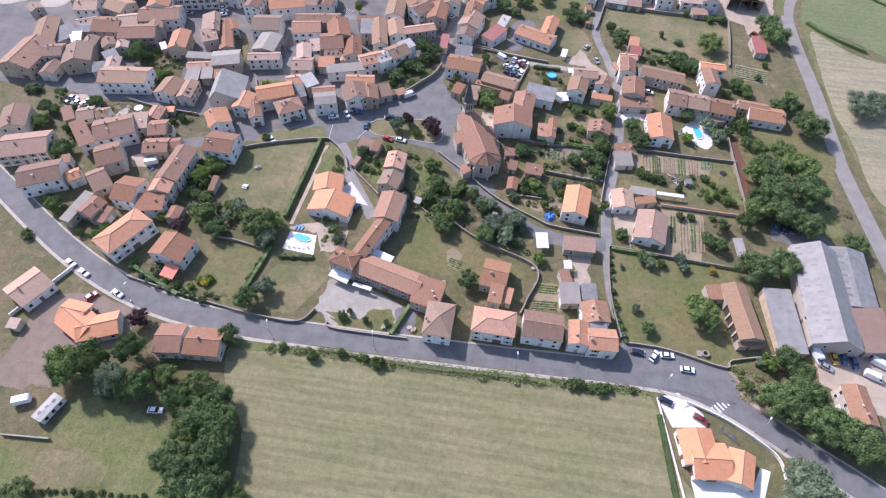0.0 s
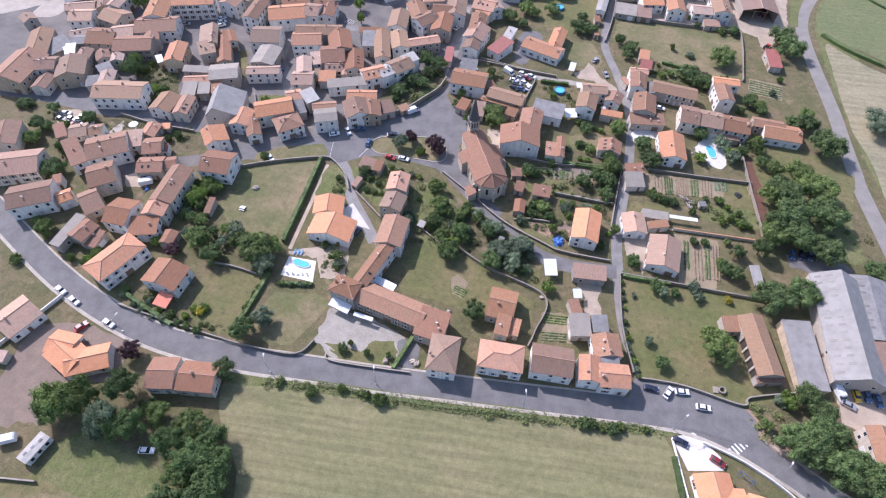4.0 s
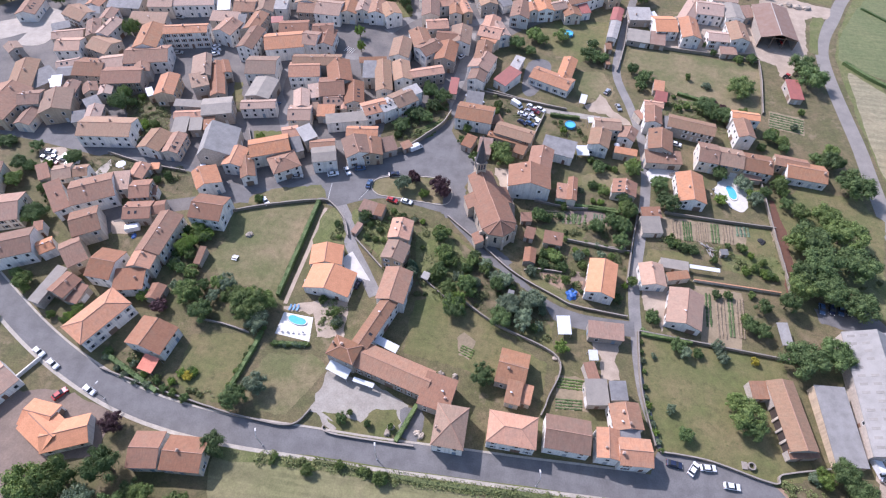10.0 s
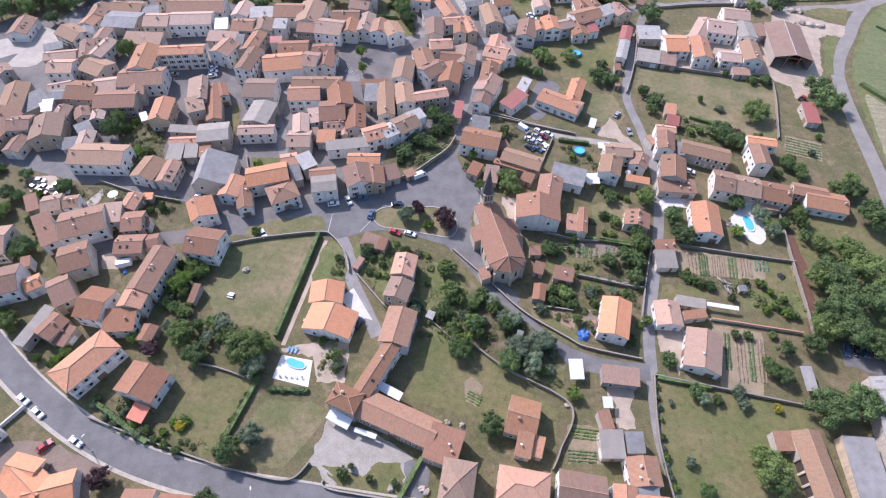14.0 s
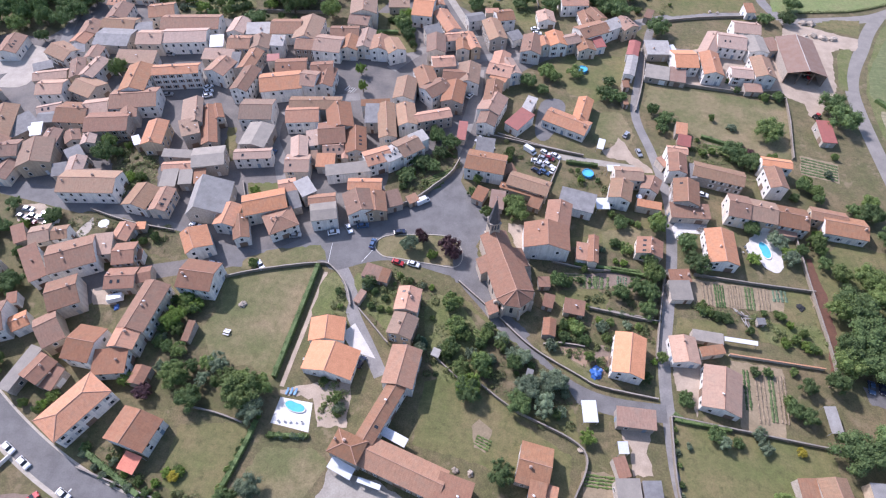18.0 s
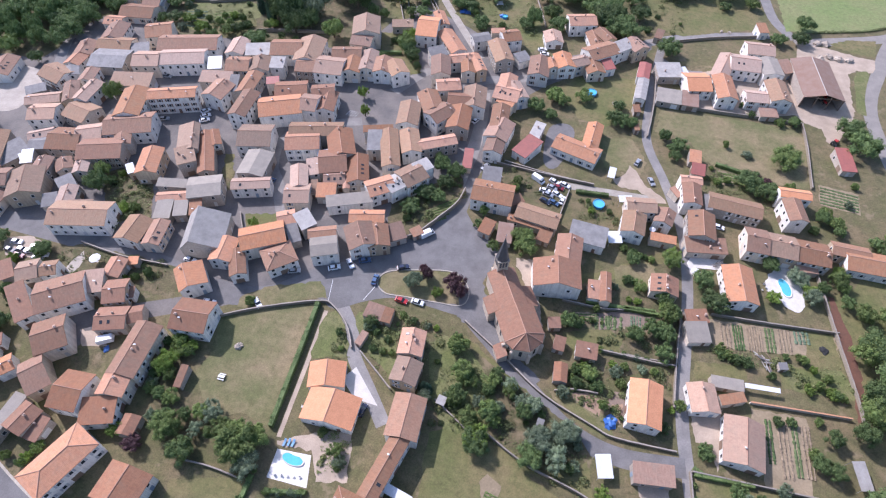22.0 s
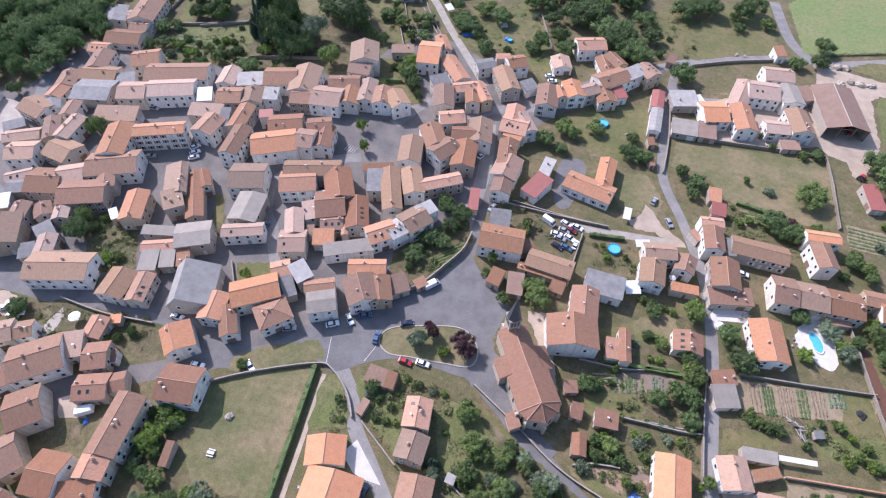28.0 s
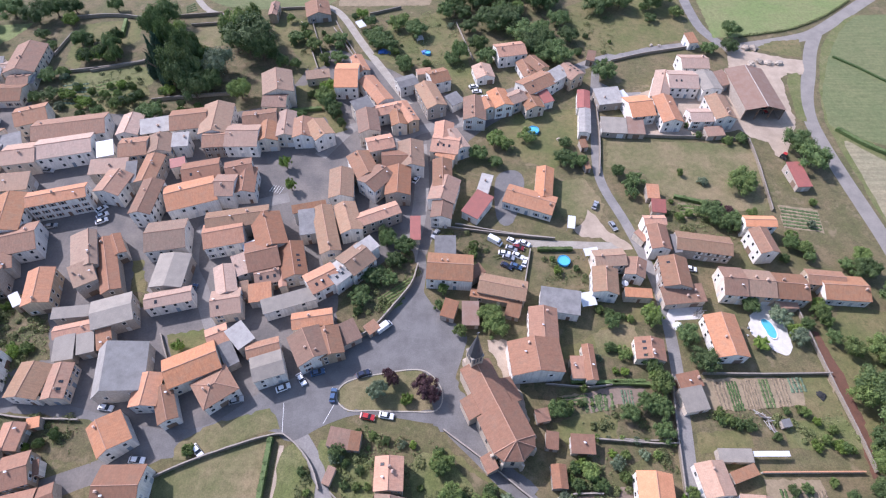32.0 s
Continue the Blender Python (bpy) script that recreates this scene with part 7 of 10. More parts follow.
def build_house(n):
    x, y, l, w, turn, eave, form, roof, wall, skew = PLOTS[n]
    rng = random.Random(n * 13 + 5)
    if wall == "c":
        wall = random.Random(int(x * 7 + y * 3)).choice("ccccwwyk")
    small = l * w < 30 or eave < 2.9
    open_shed = form == "shed" and roof in "wlv" and eave <= 3.0
    name = "canopy" if open_shed else "shed" if small else "barn" if roof in "guGL" or (form == "shed") else "house"
    h = new(name)
    h.matrix_basis = pose(x, y, 0, 0, 0, turn)
    size = "small" if l * w < 45 else "long" if l > 2 * w else "large" if l * w > 120 else "plain"
    tagged(h, f"{size} {WALL_WORDS[wall]} {name} under a {ROOF_WORDS[roof]} {'lean-to' if form == 'shed' else form + 'd' if form == 'gable' else 'hipped'} roof" if not open_shed
           else f"open canopy of {ROOF_WORDS[roof]} on slim posts", name, {"house": "village houses", "barn": "barns and outbuildings", "shed": "garden sheds", "canopy": "canopies"}[name])
    slope = SLOPES[roof]
    top, ridges = roof_top(form, l, w, eave, slope, skew)
    part("roof", *slab(top, 0.06 if open_shed else 0.2), ROOFS[roof], h)
    over = 0.12 if small else 0.3
    a, b = l / 2 - over * (0.5 if form == "gable" else 1), w / 2 - over
    if open_shed:
        for sx in (-a, a):
            for sy in (-b, b):
                part("post", *tube((sx, sy, 0), (sx, sy, eave - 0.02 + (min(w * 0.16, 1.3) * (sy + w / 2) / w)), 0.06, 0.06), METAL, h)
        return
    drop = 0.19
    if form == "shed":
        r = min(w * 0.16, 1.3)
        lo, hi = eave + r * (w / 2 - b) / w - drop, eave + r * (w / 2 + b) / w - drop
        v = [(-a, -b, 0), (a, -b, 0), (a, b, 0), (-a, b, 0), (-a, -b, lo), (a, -b, lo), (a, b, hi), (-a, b, hi)]
        f = [(0, 1, 5, 4), (1, 2, 6, 5), (2, 3, 7, 6), (3, 0, 4, 7), (4, 5, 6, 7)]
    else:
        lo = eave + over * slope - drop
        v = [(-a, -b, 0), (a, -b, 0), (a, b, 0), (-a, b, 0), (-a, -b, lo), (a, -b, lo), (a, b, lo), (-a, b, lo)]
        f = [(0, 1, 5, 4), (2, 3, 7, 6)]
        if form == "gable":
            hi = lo + b * slope
            v += [(-a, skew * b, hi), (a, skew * b, hi)]
            f += [(1, 2, 6, 9, 5), (3, 0, 4, 8, 7)]
        else:
            f += [(1, 2, 6, 5), (3, 0, 4, 7)]
    part("masonry", v, f, WALLS[wall], h)
    for p, q in ridges:
        p, q = Vector(p), Vector(q)
        if (q - p).length > 1.0 and roof in "orpbnR" and not small:
            part("ridge_cap", *tube(p + Vector((0, 0, 0.0)), q, 0.13, 0.13, 6), RIDGE, h)
    if not small and roof in "orpblR":
        for k in range(rng.choice((0, 1, 1, 2)) if l > 7 else rng.choice((0, 1))):
            cx, cy = rng.uniform(-0.42, 0.42) * l, rng.choice((-0.12, 0.12, 0.02)) * w * (1 - abs(skew)) + skew * w / 2
            z = eave + (w / 2 - abs(cy - skew * w / 2)) * slope if form != "shed" else eave + min(w * 0.16, 1.3) * (cy + w / 2) / w
            child("chimney", CHIMNEY, h, pose(cx, cy, z, 0, 0, rng.choice((0, 90))) @ Matrix.Scale(rng.uniform(0.62, 0.85), 4))
        if rng.random() < 0.3:
            dx, dy = rng.uniform(-0.35, 0.35) * l, rng.choice((-0.05, 0.05, -0.2)) * w
            z = eave + (w / 2 - abs(dy)) * slope if form != "shed" else eave + min(w * 0.16, 1.3) * (dy + w / 2) / w
            child("satellite_dish", DISH, h, pose(dx, dy, z + 0.6, 25, 0, -turn - 20))
        if form == "gable" and rng.random() < 0.12:
            for k in range(rng.choice((1, 2, 3))):
                sy = -0.22 * w
                child("skylight", SKYLIGHT, h, pose(-0.25 * l + k * 2.2, sy, eave + (w / 2 + sy) * slope + 0.02, math.degrees(math.atan(slope)), 0, 0))
    if roof in "gG" and l > 17 and form != "hip":
        across, along = (l, w) if form == "gable" else (w, l)
        for k in range(int(across / 2.6)):
            for e in ((0.2, 0.38) if form == "gable" else (0.1, 0.3)):
                if rng.random() < 0.25:
                    continue
                t = (k + 0.5) * 2.6 - across / 2 + 0.4
                place = pose(t, -e * w, eave + (w / 2 - e * w) * slope + 0.03, math.degrees(math.atan(slope)), 0, 0) if form == "gable" else pose((e - 0.2) * l, t, eave + 1.3 * (t + w / 2) / w + 0.03, 4, 0, 90)
                child("roof_sheet", SHEET, h, place, "translucent plastic roof sheet")
    if small:
        child("door", DOOR[0], h, pose(rng.uniform(-0.2, 0.2) * l, -b - 0.0, 0, 0, 0, 0) @ Matrix.Diagonal((0.8, 1, min(1, (eave - 0.35) / 2.15), 1)))
        return
    # openings on the walls that stand free
    tone = rng.randrange(4)
    shutters = name == "house" and rng.random() < 0.55
    c, s = math.cos(radians(turn)), math.sin(radians(turn))
    floors = 1 if eave < 4.3 else 2 if eave < 7.4 else 3
    for side, (half, dist, rot) in enumerate(((a, b, 0), (b, a, 90), (a, b, 180), (b, a, 270))):
        out = Vector((0, -1)) if rot == 0 else Vector((1, 0)) if rot == 90 else Vector((0, 1)) if rot == 180 else Vector((-1, 0))
        facing = s * out.x + c * out.y
        if facing > 0.35:
            continue
        count = int((2 * half - 1.0) / 2.9)
        if name == "barn":
            count = min(count, 2)
        if rot in (90, 270):
            count = min(count, 2)
        for fl in range(floors):
            z = 0.95 + fl * (eave - 0.3) / floors
            for k in range(count):
                u = (k + 0.5) / count * 2 * half - half
                along = Vector((1, 0)) if rot == 0 else Vector((0, 1)) if rot == 90 else Vector((-1, 0)) if rot == 180 else Vector((0, -1))
                p = out * dist + along * u
                wx, wy = x + c * (p.x + out.x) - s * (p.y + out.y), y + s * (p.x + out.x) + c * (p.y + out.y)
                if inside(wx, wy, n) > z:
                    continue
                place = pose(p.x, p.y, z, 0, 0, rot)
                pick = rng.random()
                if fl == 0 and k == count // 2:
                    big = rng.random() < 0.3 and 2 * half / count > 3.0
                    child("garage_door" if big else "door", rng.choice(GARAGE) if big else DOOR[tone], h, pose(p.x, p.y, 0, 0, 0, rot))
                    continue
                if pick < 0.1 or z + 1.4 > eave + 0.2:
                    continue
                win = child("window", WINDOW, h, place)
                if shutters and side in (0, 1, 3):
                    for e in (-0.86, 0.86):
                        child("shutter", SHUTTER[tone], win, pose(e, 0, 0))


plan_house(-139.7, 72.4, 10.9, 11.2, -117, 3.5, "gable", "p", "w")
plan_house(-111.6, 63.0, 12.1, 8.3, 24, 3.0, "gable", "n", "w")
plan_house(-118.3, 63.6, 11.3, 9.1, -26, 3.0, "gable", "n", "w")
plan_house(-121.3, 66.5, 8.6, 7.6, 176, 3.0, "gable", "n", "w")
plan_house(-137.6, 60.1, 3.6, 3.4, 0, 2.2, "shed", "p", "c")
plan_house(65.7, 54.7, 9.4, 9.9, -80, 3.0, "gable", "n", "w")
plan_house(68.4, 51.3, 10.3, 9.9, 6, 3.0, "gable", "n", "w")
plan_house(76.3, 50.6, 9.3, 7.1, 76, 3.0, "gable", "n", "w")
plan_house(85.7, 89.4, 8.4, 2.5, 12, 3.0, "shed", "r", "s")
plan_house(77.1, 106.1, 5.5, 5.2, 9, 3.0, "shed", "r", "s")
plan_house(111.6, 109.8, 38.0, 15.2, -92, 4.6, "gable", "G", "s")
plan_house(122.5, 118.7, 24.2, 12.8, -94, 4.0, "gable", "g", "s")
plan_house(123.9, 99.1, 10.8, 14.9, 9, 4.0, "shed", "u", "s")
plan_house(97.6, 99.1, 8.8, 22.4, 4, 2.8, "shed", "G", "c")
plan_house(111.5, 72.7, 11.8, 7.2, -87, 5.5, "gable", "r", "c")
plan_house(-28.1, 94.6, 22.8, 8.5, -15, 5.0, "gable", "r", "s")
plan_house(-32.6, 102.8, 8.3, 2.5, -19, 3.0, "shed", "w", "s")
plan_house(-43.4, 97.3, 8.9, 6.7, -15, 6.8, "hip", "r", "c")
plan_house(-36.7, 108.3, 18.8, 5.5, 71, 6.0, "gable", "r", "w")
plan_house(-33.7, 121.9, 12.4, 9.2, 86, 6.0, "gable", "r", "c")
plan_house(-36.2, 144.2, 8.6, 7.6, -91, 6.0, "gable", "o", "c")
plan_house(-36.2, 135.2, 7.7, 8.1, -99, 5.5, "gable", "b", "c")
plan_house(-50.0, 154.5, 6.4, 5.2, -12, 2.5, "shed", "r", "s")
plan_house(-45.8, 153.6, 3.1, 5.0, -8, 2.8, "shed", "r", "s")
plan_house(-52.1, 145.0, 2.3, 4.6, -21, 2.0, "shed", "r", "s")
plan_house(-55.0, 121.8, 9.6, 15.3, -95, 3.5, "gable", "n", "w")
plan_house(-58.9, 131.5, 8.0, 10.8, -81, 3.2, "gable", "n", "w")
plan_house(-101.4, 93.5, 9.5, 12.3, -100, 4.8, "gable", "R", "w")
plan_house(-99.4, 85.5, 5.0, 4.6, -11, 2.4, "shed", "v", "s")
plan_house(-161.2, 116.3, 14.4, 11.1, 27, 6.0, "gable", "r", "w")
plan_house(-176.2, 130.0, 17.4, 12.8, 20, 5.0, "gable", "r", "c")
plan_house(-189.2, 143.1, 13.3, 10.4, 112, 5.0, "gable", "r", "c")
plan_house(-110.5, 156.1, 9.7, 9.2, 125, 5.6, "gable", "o", "w", 0.3)
plan_house(-103.6, 142.4, 11.5, 11.1, 0, 6.0, "gable", "R", "w")
plan_house(-100.3, 124.4, 2.3, 6.6, -1, 2.5, "shed", "r", "s")
plan_house(-108.2, 108.7, 5.7, 5.0, 88, 3.0, "gable", "R", "s")
plan_house(5.7, 100.8, 8.7, 11.0, -7, 4.3, "gable", "r", "s")
plan_house(6.6, 93.4, 4.5, 6.8, -6, 4.0, "shed", "r", "s")
plan_house(10.4, 93.7, 3.0, 5.6, -8, 3.2, "shed", "o", "s")
plan_house(6.9, 82.3, 13.4, 8.8, -1, 6.0, "hip", "o", "w")
plan_house(21.8, 83.6, 12.3, 9.4, -1, 5.5, "gable", "r", "w")
plan_house(32.6, 82.8, 8.2, 6.3, 90, 5.5, "gable", "o", "w")
plan_house(39.7, 81.7, 8.8, 7.5, 4, 5.5, "gable", "o", "c")
plan_house(38.5, 86.5, 5.7, 3.3, 9, 5.0, "shed", "g", "s")
plan_house(37.8, 91.2, 7.6, 8.6, -80, 5.0, "gable", "r", "w")
plan_house(33.1, 117.9, 10.9, 5.5, 2, 3.5, "shed", "r", "s")
plan_house(-212.4, 247.3, 13.0, 10.6, -21, 4.6, "gable", "b", "c")
plan_house(-207.1, 250.1, 8.3, 6.1, 119, 4.6, "gable", "g", "c")
plan_house(-198.3, 248.5, 9.0, 6.6, 96, 4.6, "gable", "r", "c")
plan_house(-215.3, 236.0, 8.0, 5.0, 34, 4.0, "shed", "g", "s")
plan_house(-208.7, 231.1, 13.8, 7.1, 20, 4.1, "gable", "p", "s")
plan_house(-201.7, 221.6, 10.8, 10.0, 13, 5.8, "gable", "p", "w")
plan_house(-198.3, 235.5, 13.3, 6.5, 116, 5.6, "gable", "r", "c")
plan_house(-191.1, 236.6, 13.3, 7.4, 85, 6.1, "gable", "p", "c")
plan_house(-187.9, 225.1, 11.5, 11.1, -17, 5.1, "gable", "b", "s")
plan_house(-177.6, 213.6, 9.7, 9.4, 22, 5.6, "gable", "p", "w")
plan_house(-164.5, 220.7, 18.5, 12.5, 16, 6.0, "gable", "r", "w")
plan_house(-185.3, 209.6, 12.7, 12.6, 6, 4.6, "gable", "r", "s")
plan_house(-196.6, 210.5, 9.4, 5.3, 29, 4.6, "gable", "p", "c")
plan_house(-194.2, 206.6, 8.8, 8.2, 13, 4.1, "gable", "g", "s")
plan_house(-168.3, 205.8, 16.6, 11.6, 13, 5.6, "gable", "R", "s")
plan_house(-163.1, 211.9, 6.8, 6.6, 113, 5.6, "gable", "r", "c")
plan_house(-177.9, 247.6, 17.3, 8.0, 7, 5.0, "shed", "b", "s")
plan_house(-168.5, 231.4, 17.5, 10.8, -79, 7.5, "gable", "r", "w")
plan_house(-154.5, 239.2, 19.4, 7.3, 15, 8.0, "gable", "o", "w")
plan_house(-138.0, 246.2, 11.0, 9.9, 77, 6.6, "gable", "r", "w")
plan_house(-143.4, 255.7, 13.8, 6.9, 5, 5.0, "shed", "p", "s")
plan_house(-133.5, 251.5, 4.0, 10.1, 9, 6.0, "shed", "g", "s")
plan_house(-127.4, 253.7, 14.5, 7.3, 87, 6.1, "gable", "r", "s")
plan_house(-123.6, 238.4, 16.0, 7.8, 87, 7.6, "gable", "r", "w")
plan_house(-109.4, 241.0, 17.3, 12.6, 19, 6.5, "gable", "o", "w")
plan_house(-97.9, 244.2, 7.6, 10.7, 0, 7.0, "gable", "r", "w")
plan_house(-91.7, 247.6, 12.7, 8.1, 94, 5.9, "gable", "R", "w")
plan_house(-118.1, 256.6, 5.5, 4.3, 16, 6.0, "shed", "m", "c")
plan_house(-108.4, 252.5, 13.6, 10.8, 14, 6.1, "gable", "R", "s")
plan_house(-94.7, 253.0, 9.9, 10.3, 16, 6.1, "gable", "R", "c")
plan_house(-113.0, 222.4, 13.2, 12.7, 9, 6.1, "gable", "b", "w")
plan_house(-108.3, 208.5, 13.1, 10.4, 89, 5.4, "gable", "L", "s")
plan_house(-106.4, 198.5, 14.2, 5.8, 13, 5.1, "gable", "p", "w")
plan_house(-88.4, 184.9, 6.5, 6.8, 24, 5.1, "gable", "o", "c")
plan_house(-81.4, 184.2, 5.8, 7.4, 42, 6.0, "shed", "l", "s")
plan_house(-84.3, 179.2, 4.2, 7.6, 29, 4.0, "shed", "g", "s")
plan_house(-93.5, 175.4, 15.1, 9.8, 25, 6.0, "gable", "o", "c")
plan_house(-104.5, 168.3, 9.9, 7.7, 92, 5.1, "gable", "o", "w")
plan_house(-98.5, 164.3, 10.8, 5.6, 114, 4.6, "gable", "r", "w")
plan_house(-85.9, 169.0, 10.7, 9.5, 36, 4.9, "hip", "r", "w")
plan_house(-113.2, 174.4, 15.4, 14.0, 100, 5.4, "gable", "G", "s", 0.42)
plan_house(-132.5, 182.0, 5.9, 7.8, 9, 4.0, "shed", "L", "s")
plan_house(-127.0, 184.0, 5.0, 7.6, 14, 4.0, "shed", "L", "s")
plan_house(-122.0, 185.0, 4.4, 7.0, 18, 4.0, "shed", "r", "s")
plan_house(-158.5, 174.3, 20.5, 11.1, 8, 6.0, "gable", "b", "w")
plan_house(-138.3, 171.8, 10.7, 9.5, 85, 4.6, "gable", "b", "w")
plan_house(-130.2, 171.6, 10.8, 6.3, 93, 4.6, "gable", "r", "c")
plan_house(-169.0, 182.1, 9.4, 6.7, 106, 4.6, "gable", "p", "s")
plan_house(-174.1, 179.4, 5.1, 6.0, 22, 4.0, "shed", "g", "s")
plan_house(-161.6, 178.1, 8.8, 4.5, 12, 5.0, "shed", "b", "s")
plan_house(-172.9, 188.0, 5.9, 6.9, 46, 4.0, "shed", "g", "s")
plan_house(-185.3, 193.4, 9.5, 6.5, 99, 5.6, "gable", "r", "s")
plan_house(-183.0, 185.6, 10.3, 4.9, 115, 4.6, "gable", "b", "s")
plan_house(-178.6, 196.4, 6.9, 6.2, 127, 4.6, "gable", "r", "c")
plan_house(-172.0, 197.3, 8.4, 5.7, 108, 4.6, "gable", "p", "c")
plan_house(-147.2, 202.5, 13.5, 8.2, -78, 6.0, "gable", "o", "c")
plan_house(-153.7, 198.9, 2.8, 4.7, 36, 4.0, "shed", "w", "c")
plan_house(-137.4, 215.8, 15.1, 8.1, 110, 7.1, "gable", "b", "s", -0.5)
plan_house(-134.3, 206.2, 7.1, 8.2, 30, 7.0, "shed", "b", "s")
plan_house(-129.3, 211.5, 23.0, 6.3, 113, 5.1, "gable", "R", "s")
plan_house(-129.0, 219.3, 9.3, 4.6, 120, 5.1, "gable", "R", "c")
plan_house(-202.3, 301.3, 16.8, 11.9, 3, 3.6, "gable", "r", "c")
plan_house(-209.8, 291.5, 9.0, 7.8, 3, 3.6, "gable", "o", "c")
plan_house(-203.5, 281.4, 13.1, 10.0, 97, 4.6, "gable", "r", "c")
plan_house(-198.4, 272.4, 15.9, 9.7, 5, 4.6, "gable", "b", "c")
plan_house(-210.0, 266.5, 11.0, 8.7, 100, 4.6, "gable", "r", "c")
plan_house(-209.5, 258.6, 9.9, 8.0, 87, 4.6, "gable", "o", "c")
plan_house(-195.3, 261.4, 16.2, 13.7, 5, 4.6, "gable", "g", "s")
plan_house(-183.1, 284.9, 12.0, 12.0, 21, 5.6, "gable", "r", "c")
plan_house(-164.7, 277.0, 26.8, 12.5, 11, 6.0, "gable", "r", "c")
plan_house(-185.7, 270.1, 7.9, 8.4, 23, 4.0, "shed", "g", "c")
plan_house(-177.2, 261.7, 11.8, 11.4, 10, 6.3, "gable", "p", "c")
plan_house(-162.6, 265.8, 20.0, 11.3, 13, 6.3, "gable", "p", "w")
plan_house(-147.4, 264.5, 6.1, 7.6, 16, 5.5, "shed", "w", "c")
plan_house(-215.2, 317.1, 13.9, 11.2, 108, 4.6, "gable", "g", "c")
plan_house(-201.5, 323.1, 21.0, 13.3, 95, 5.1, "gable", "r", "c")
plan_house(-197.6, 310.7, 8.6, 8.2, 100, 3.6, "gable", "g", "c")
plan_house(-142.3, 278.5, 12.0, 8.6, 91, 5.6, "gable", "p", "w")
plan_house(-132.9, 278.2, 11.0, 7.8, 13, 5.0, "shed", "l", "s")
plan_house(-119.9, 281.5, 14.3, 12.4, 10, 6.0, "gable", "r", "c")
plan_house(-108.9, 280.8, 18.0, 12.1, -87, 6.5, "gable", "b", "c")
plan_house(-136.9, 265.7, 10.4, 10.6, 9, 5.9, "gable", "r", "c")
plan_house(-127.6, 267.2, 10.4, 9.3, 99, 5.9, "gable", "b", "c")
plan_house(-120.0, 268.6, 6.3, 6.9, 6, 6.3, "shed", "l", "c")
plan_house(-106.8, 270.1, 10.1, 10.0, 5, 5.9, "gable", "r", "s")
plan_house(-96.9, 271.9, 12.7, 13.1, 0, 5.9, "gable", "p", "w")
plan_house(-92.1, 282.1, 13.5, 9.8, 10, 5.9, "gable", "r", "c")
plan_house(-88.0, 274.2, 11.1, 9.0, 94, 5.6, "gable", "r", "c")
plan_house(-81.2, 278.4, 14.8, 7.4, 93, 5.9, "gable", "p", "c")
plan_house(-74.2, 275.9, 11.3, 8.1, 94, 6.1, "gable", "r", "w")
plan_house(-67.6, 274.6, 10.5, 8.6, 122, 6.4, "gable", "b", "w")
plan_house(-87.7, 302.1, 14.8, 12.9, -79, 8.0, "gable", "b", "c")
plan_house(-87.6, 293.4, 10.1, 9.9, -3, 6.1, "gable", "r", "c")
plan_house(-72.6, 312.8, 10.5, 5.3, 10, 4.0, "shed", "b", "s")
plan_house(-59.3, 309.1, 10.1, 16.9, 0, 6.5, "gable", "n", "w")
plan_house(-46.8, 300.5, 18.5, 7.8, -60, 5.5, "gable", "o", "c")
plan_house(-54.6, 319.5, 12.7, 5.7, -68, 5.0, "gable", "o", "c")
plan_house(-48.6, 278.6, 13.7, 8.8, 99, 7.1, "gable", "r", "c")
plan_house(-51.5, 288.5, 8.1, 6.7, 29, 7.0, "shed", "g", "c")
plan_house(-40.8, 288.0, 11.1, 6.8, 18, 5.6, "gable", "o", "c")
plan_house(-36.8, 282.2, 9.2, 6.5, 99, 5.6, "gable", "r", "c")
plan_house(-33.0, 285.6, 13.3, 5.1, 114, 5.9, "gable", "o", "c")
plan_house(-33.6, 306.9, 8.9, 7.5, 23, 5.0, "gable", "g", "w")
plan_house(-23.5, 296.1, 16.5, 8.9, -71, 6.0, "gable", "b", "s")
plan_house(-19.9, 309.4, 8.6, 9.6, 21, 6.0, "gable", "r", "w")
plan_house(-26.2, 314.4, 6.7, 3.4, 13, 4.5, "shed", "o", "c")
plan_house(-13.4, 295.7, 6.5, 6.3, 34, 4.0, "shed", "g", "c")
plan_house(-5.4, 287.8, 14.4, 9.5, 87, 5.6, "gable", "r", "c")
plan_house(0.1, 291.0, 7.5, 6.3, 107, 5.6, "gable", "o", "c")
plan_house(5.6, 293.9, 11.2, 8.5, 105, 5.9, "gable", "o", "c")
plan_house(0.3, 315.6, 9.6, 8.8, 100, 3.6, "gable", "p", "c")
plan_house(13.4, 329.1, 13.6, 10.3, 12, 6.0, "gable", "o", "w")
plan_house(19.9, 317.9, 11.6, 6.6, 104, 3.6, "gable", "r", "c")
plan_house(24.6, 320.3, 10.7, 7.1, 123, 4.6, "gable", "r", "c")
plan_house(22.2, 304.6, 15.2, 10.6, 33, 6.0, "gable", "r", "c")
plan_house(32.1, 309.6, 9.8, 6.8, 39, 6.3, "shed", "l", "w")
plan_house(38.4, 312.3, 9.8, 8.7, 125, 6.1, "gable", "r", "c")
plan_house(18.7, 300.1, 7.7, 5.1, 110, 4.6, "gable", "b", "c")
plan_house(12.5, 295.4, 7.7, 7.7, 29, 5.6, "gable", "p", "c")
plan_house(19.0, 293.8, 10.6, 8.5, 105, 4.6, "gable", "r", "c")
plan_house(25.4, 297.6, 5.2, 8.1, 22, 4.0, "shed", "m", "c")
plan_house(41.8, 295.7, 12.2, 5.5, -100, 4.0, "gable", "m", "w")
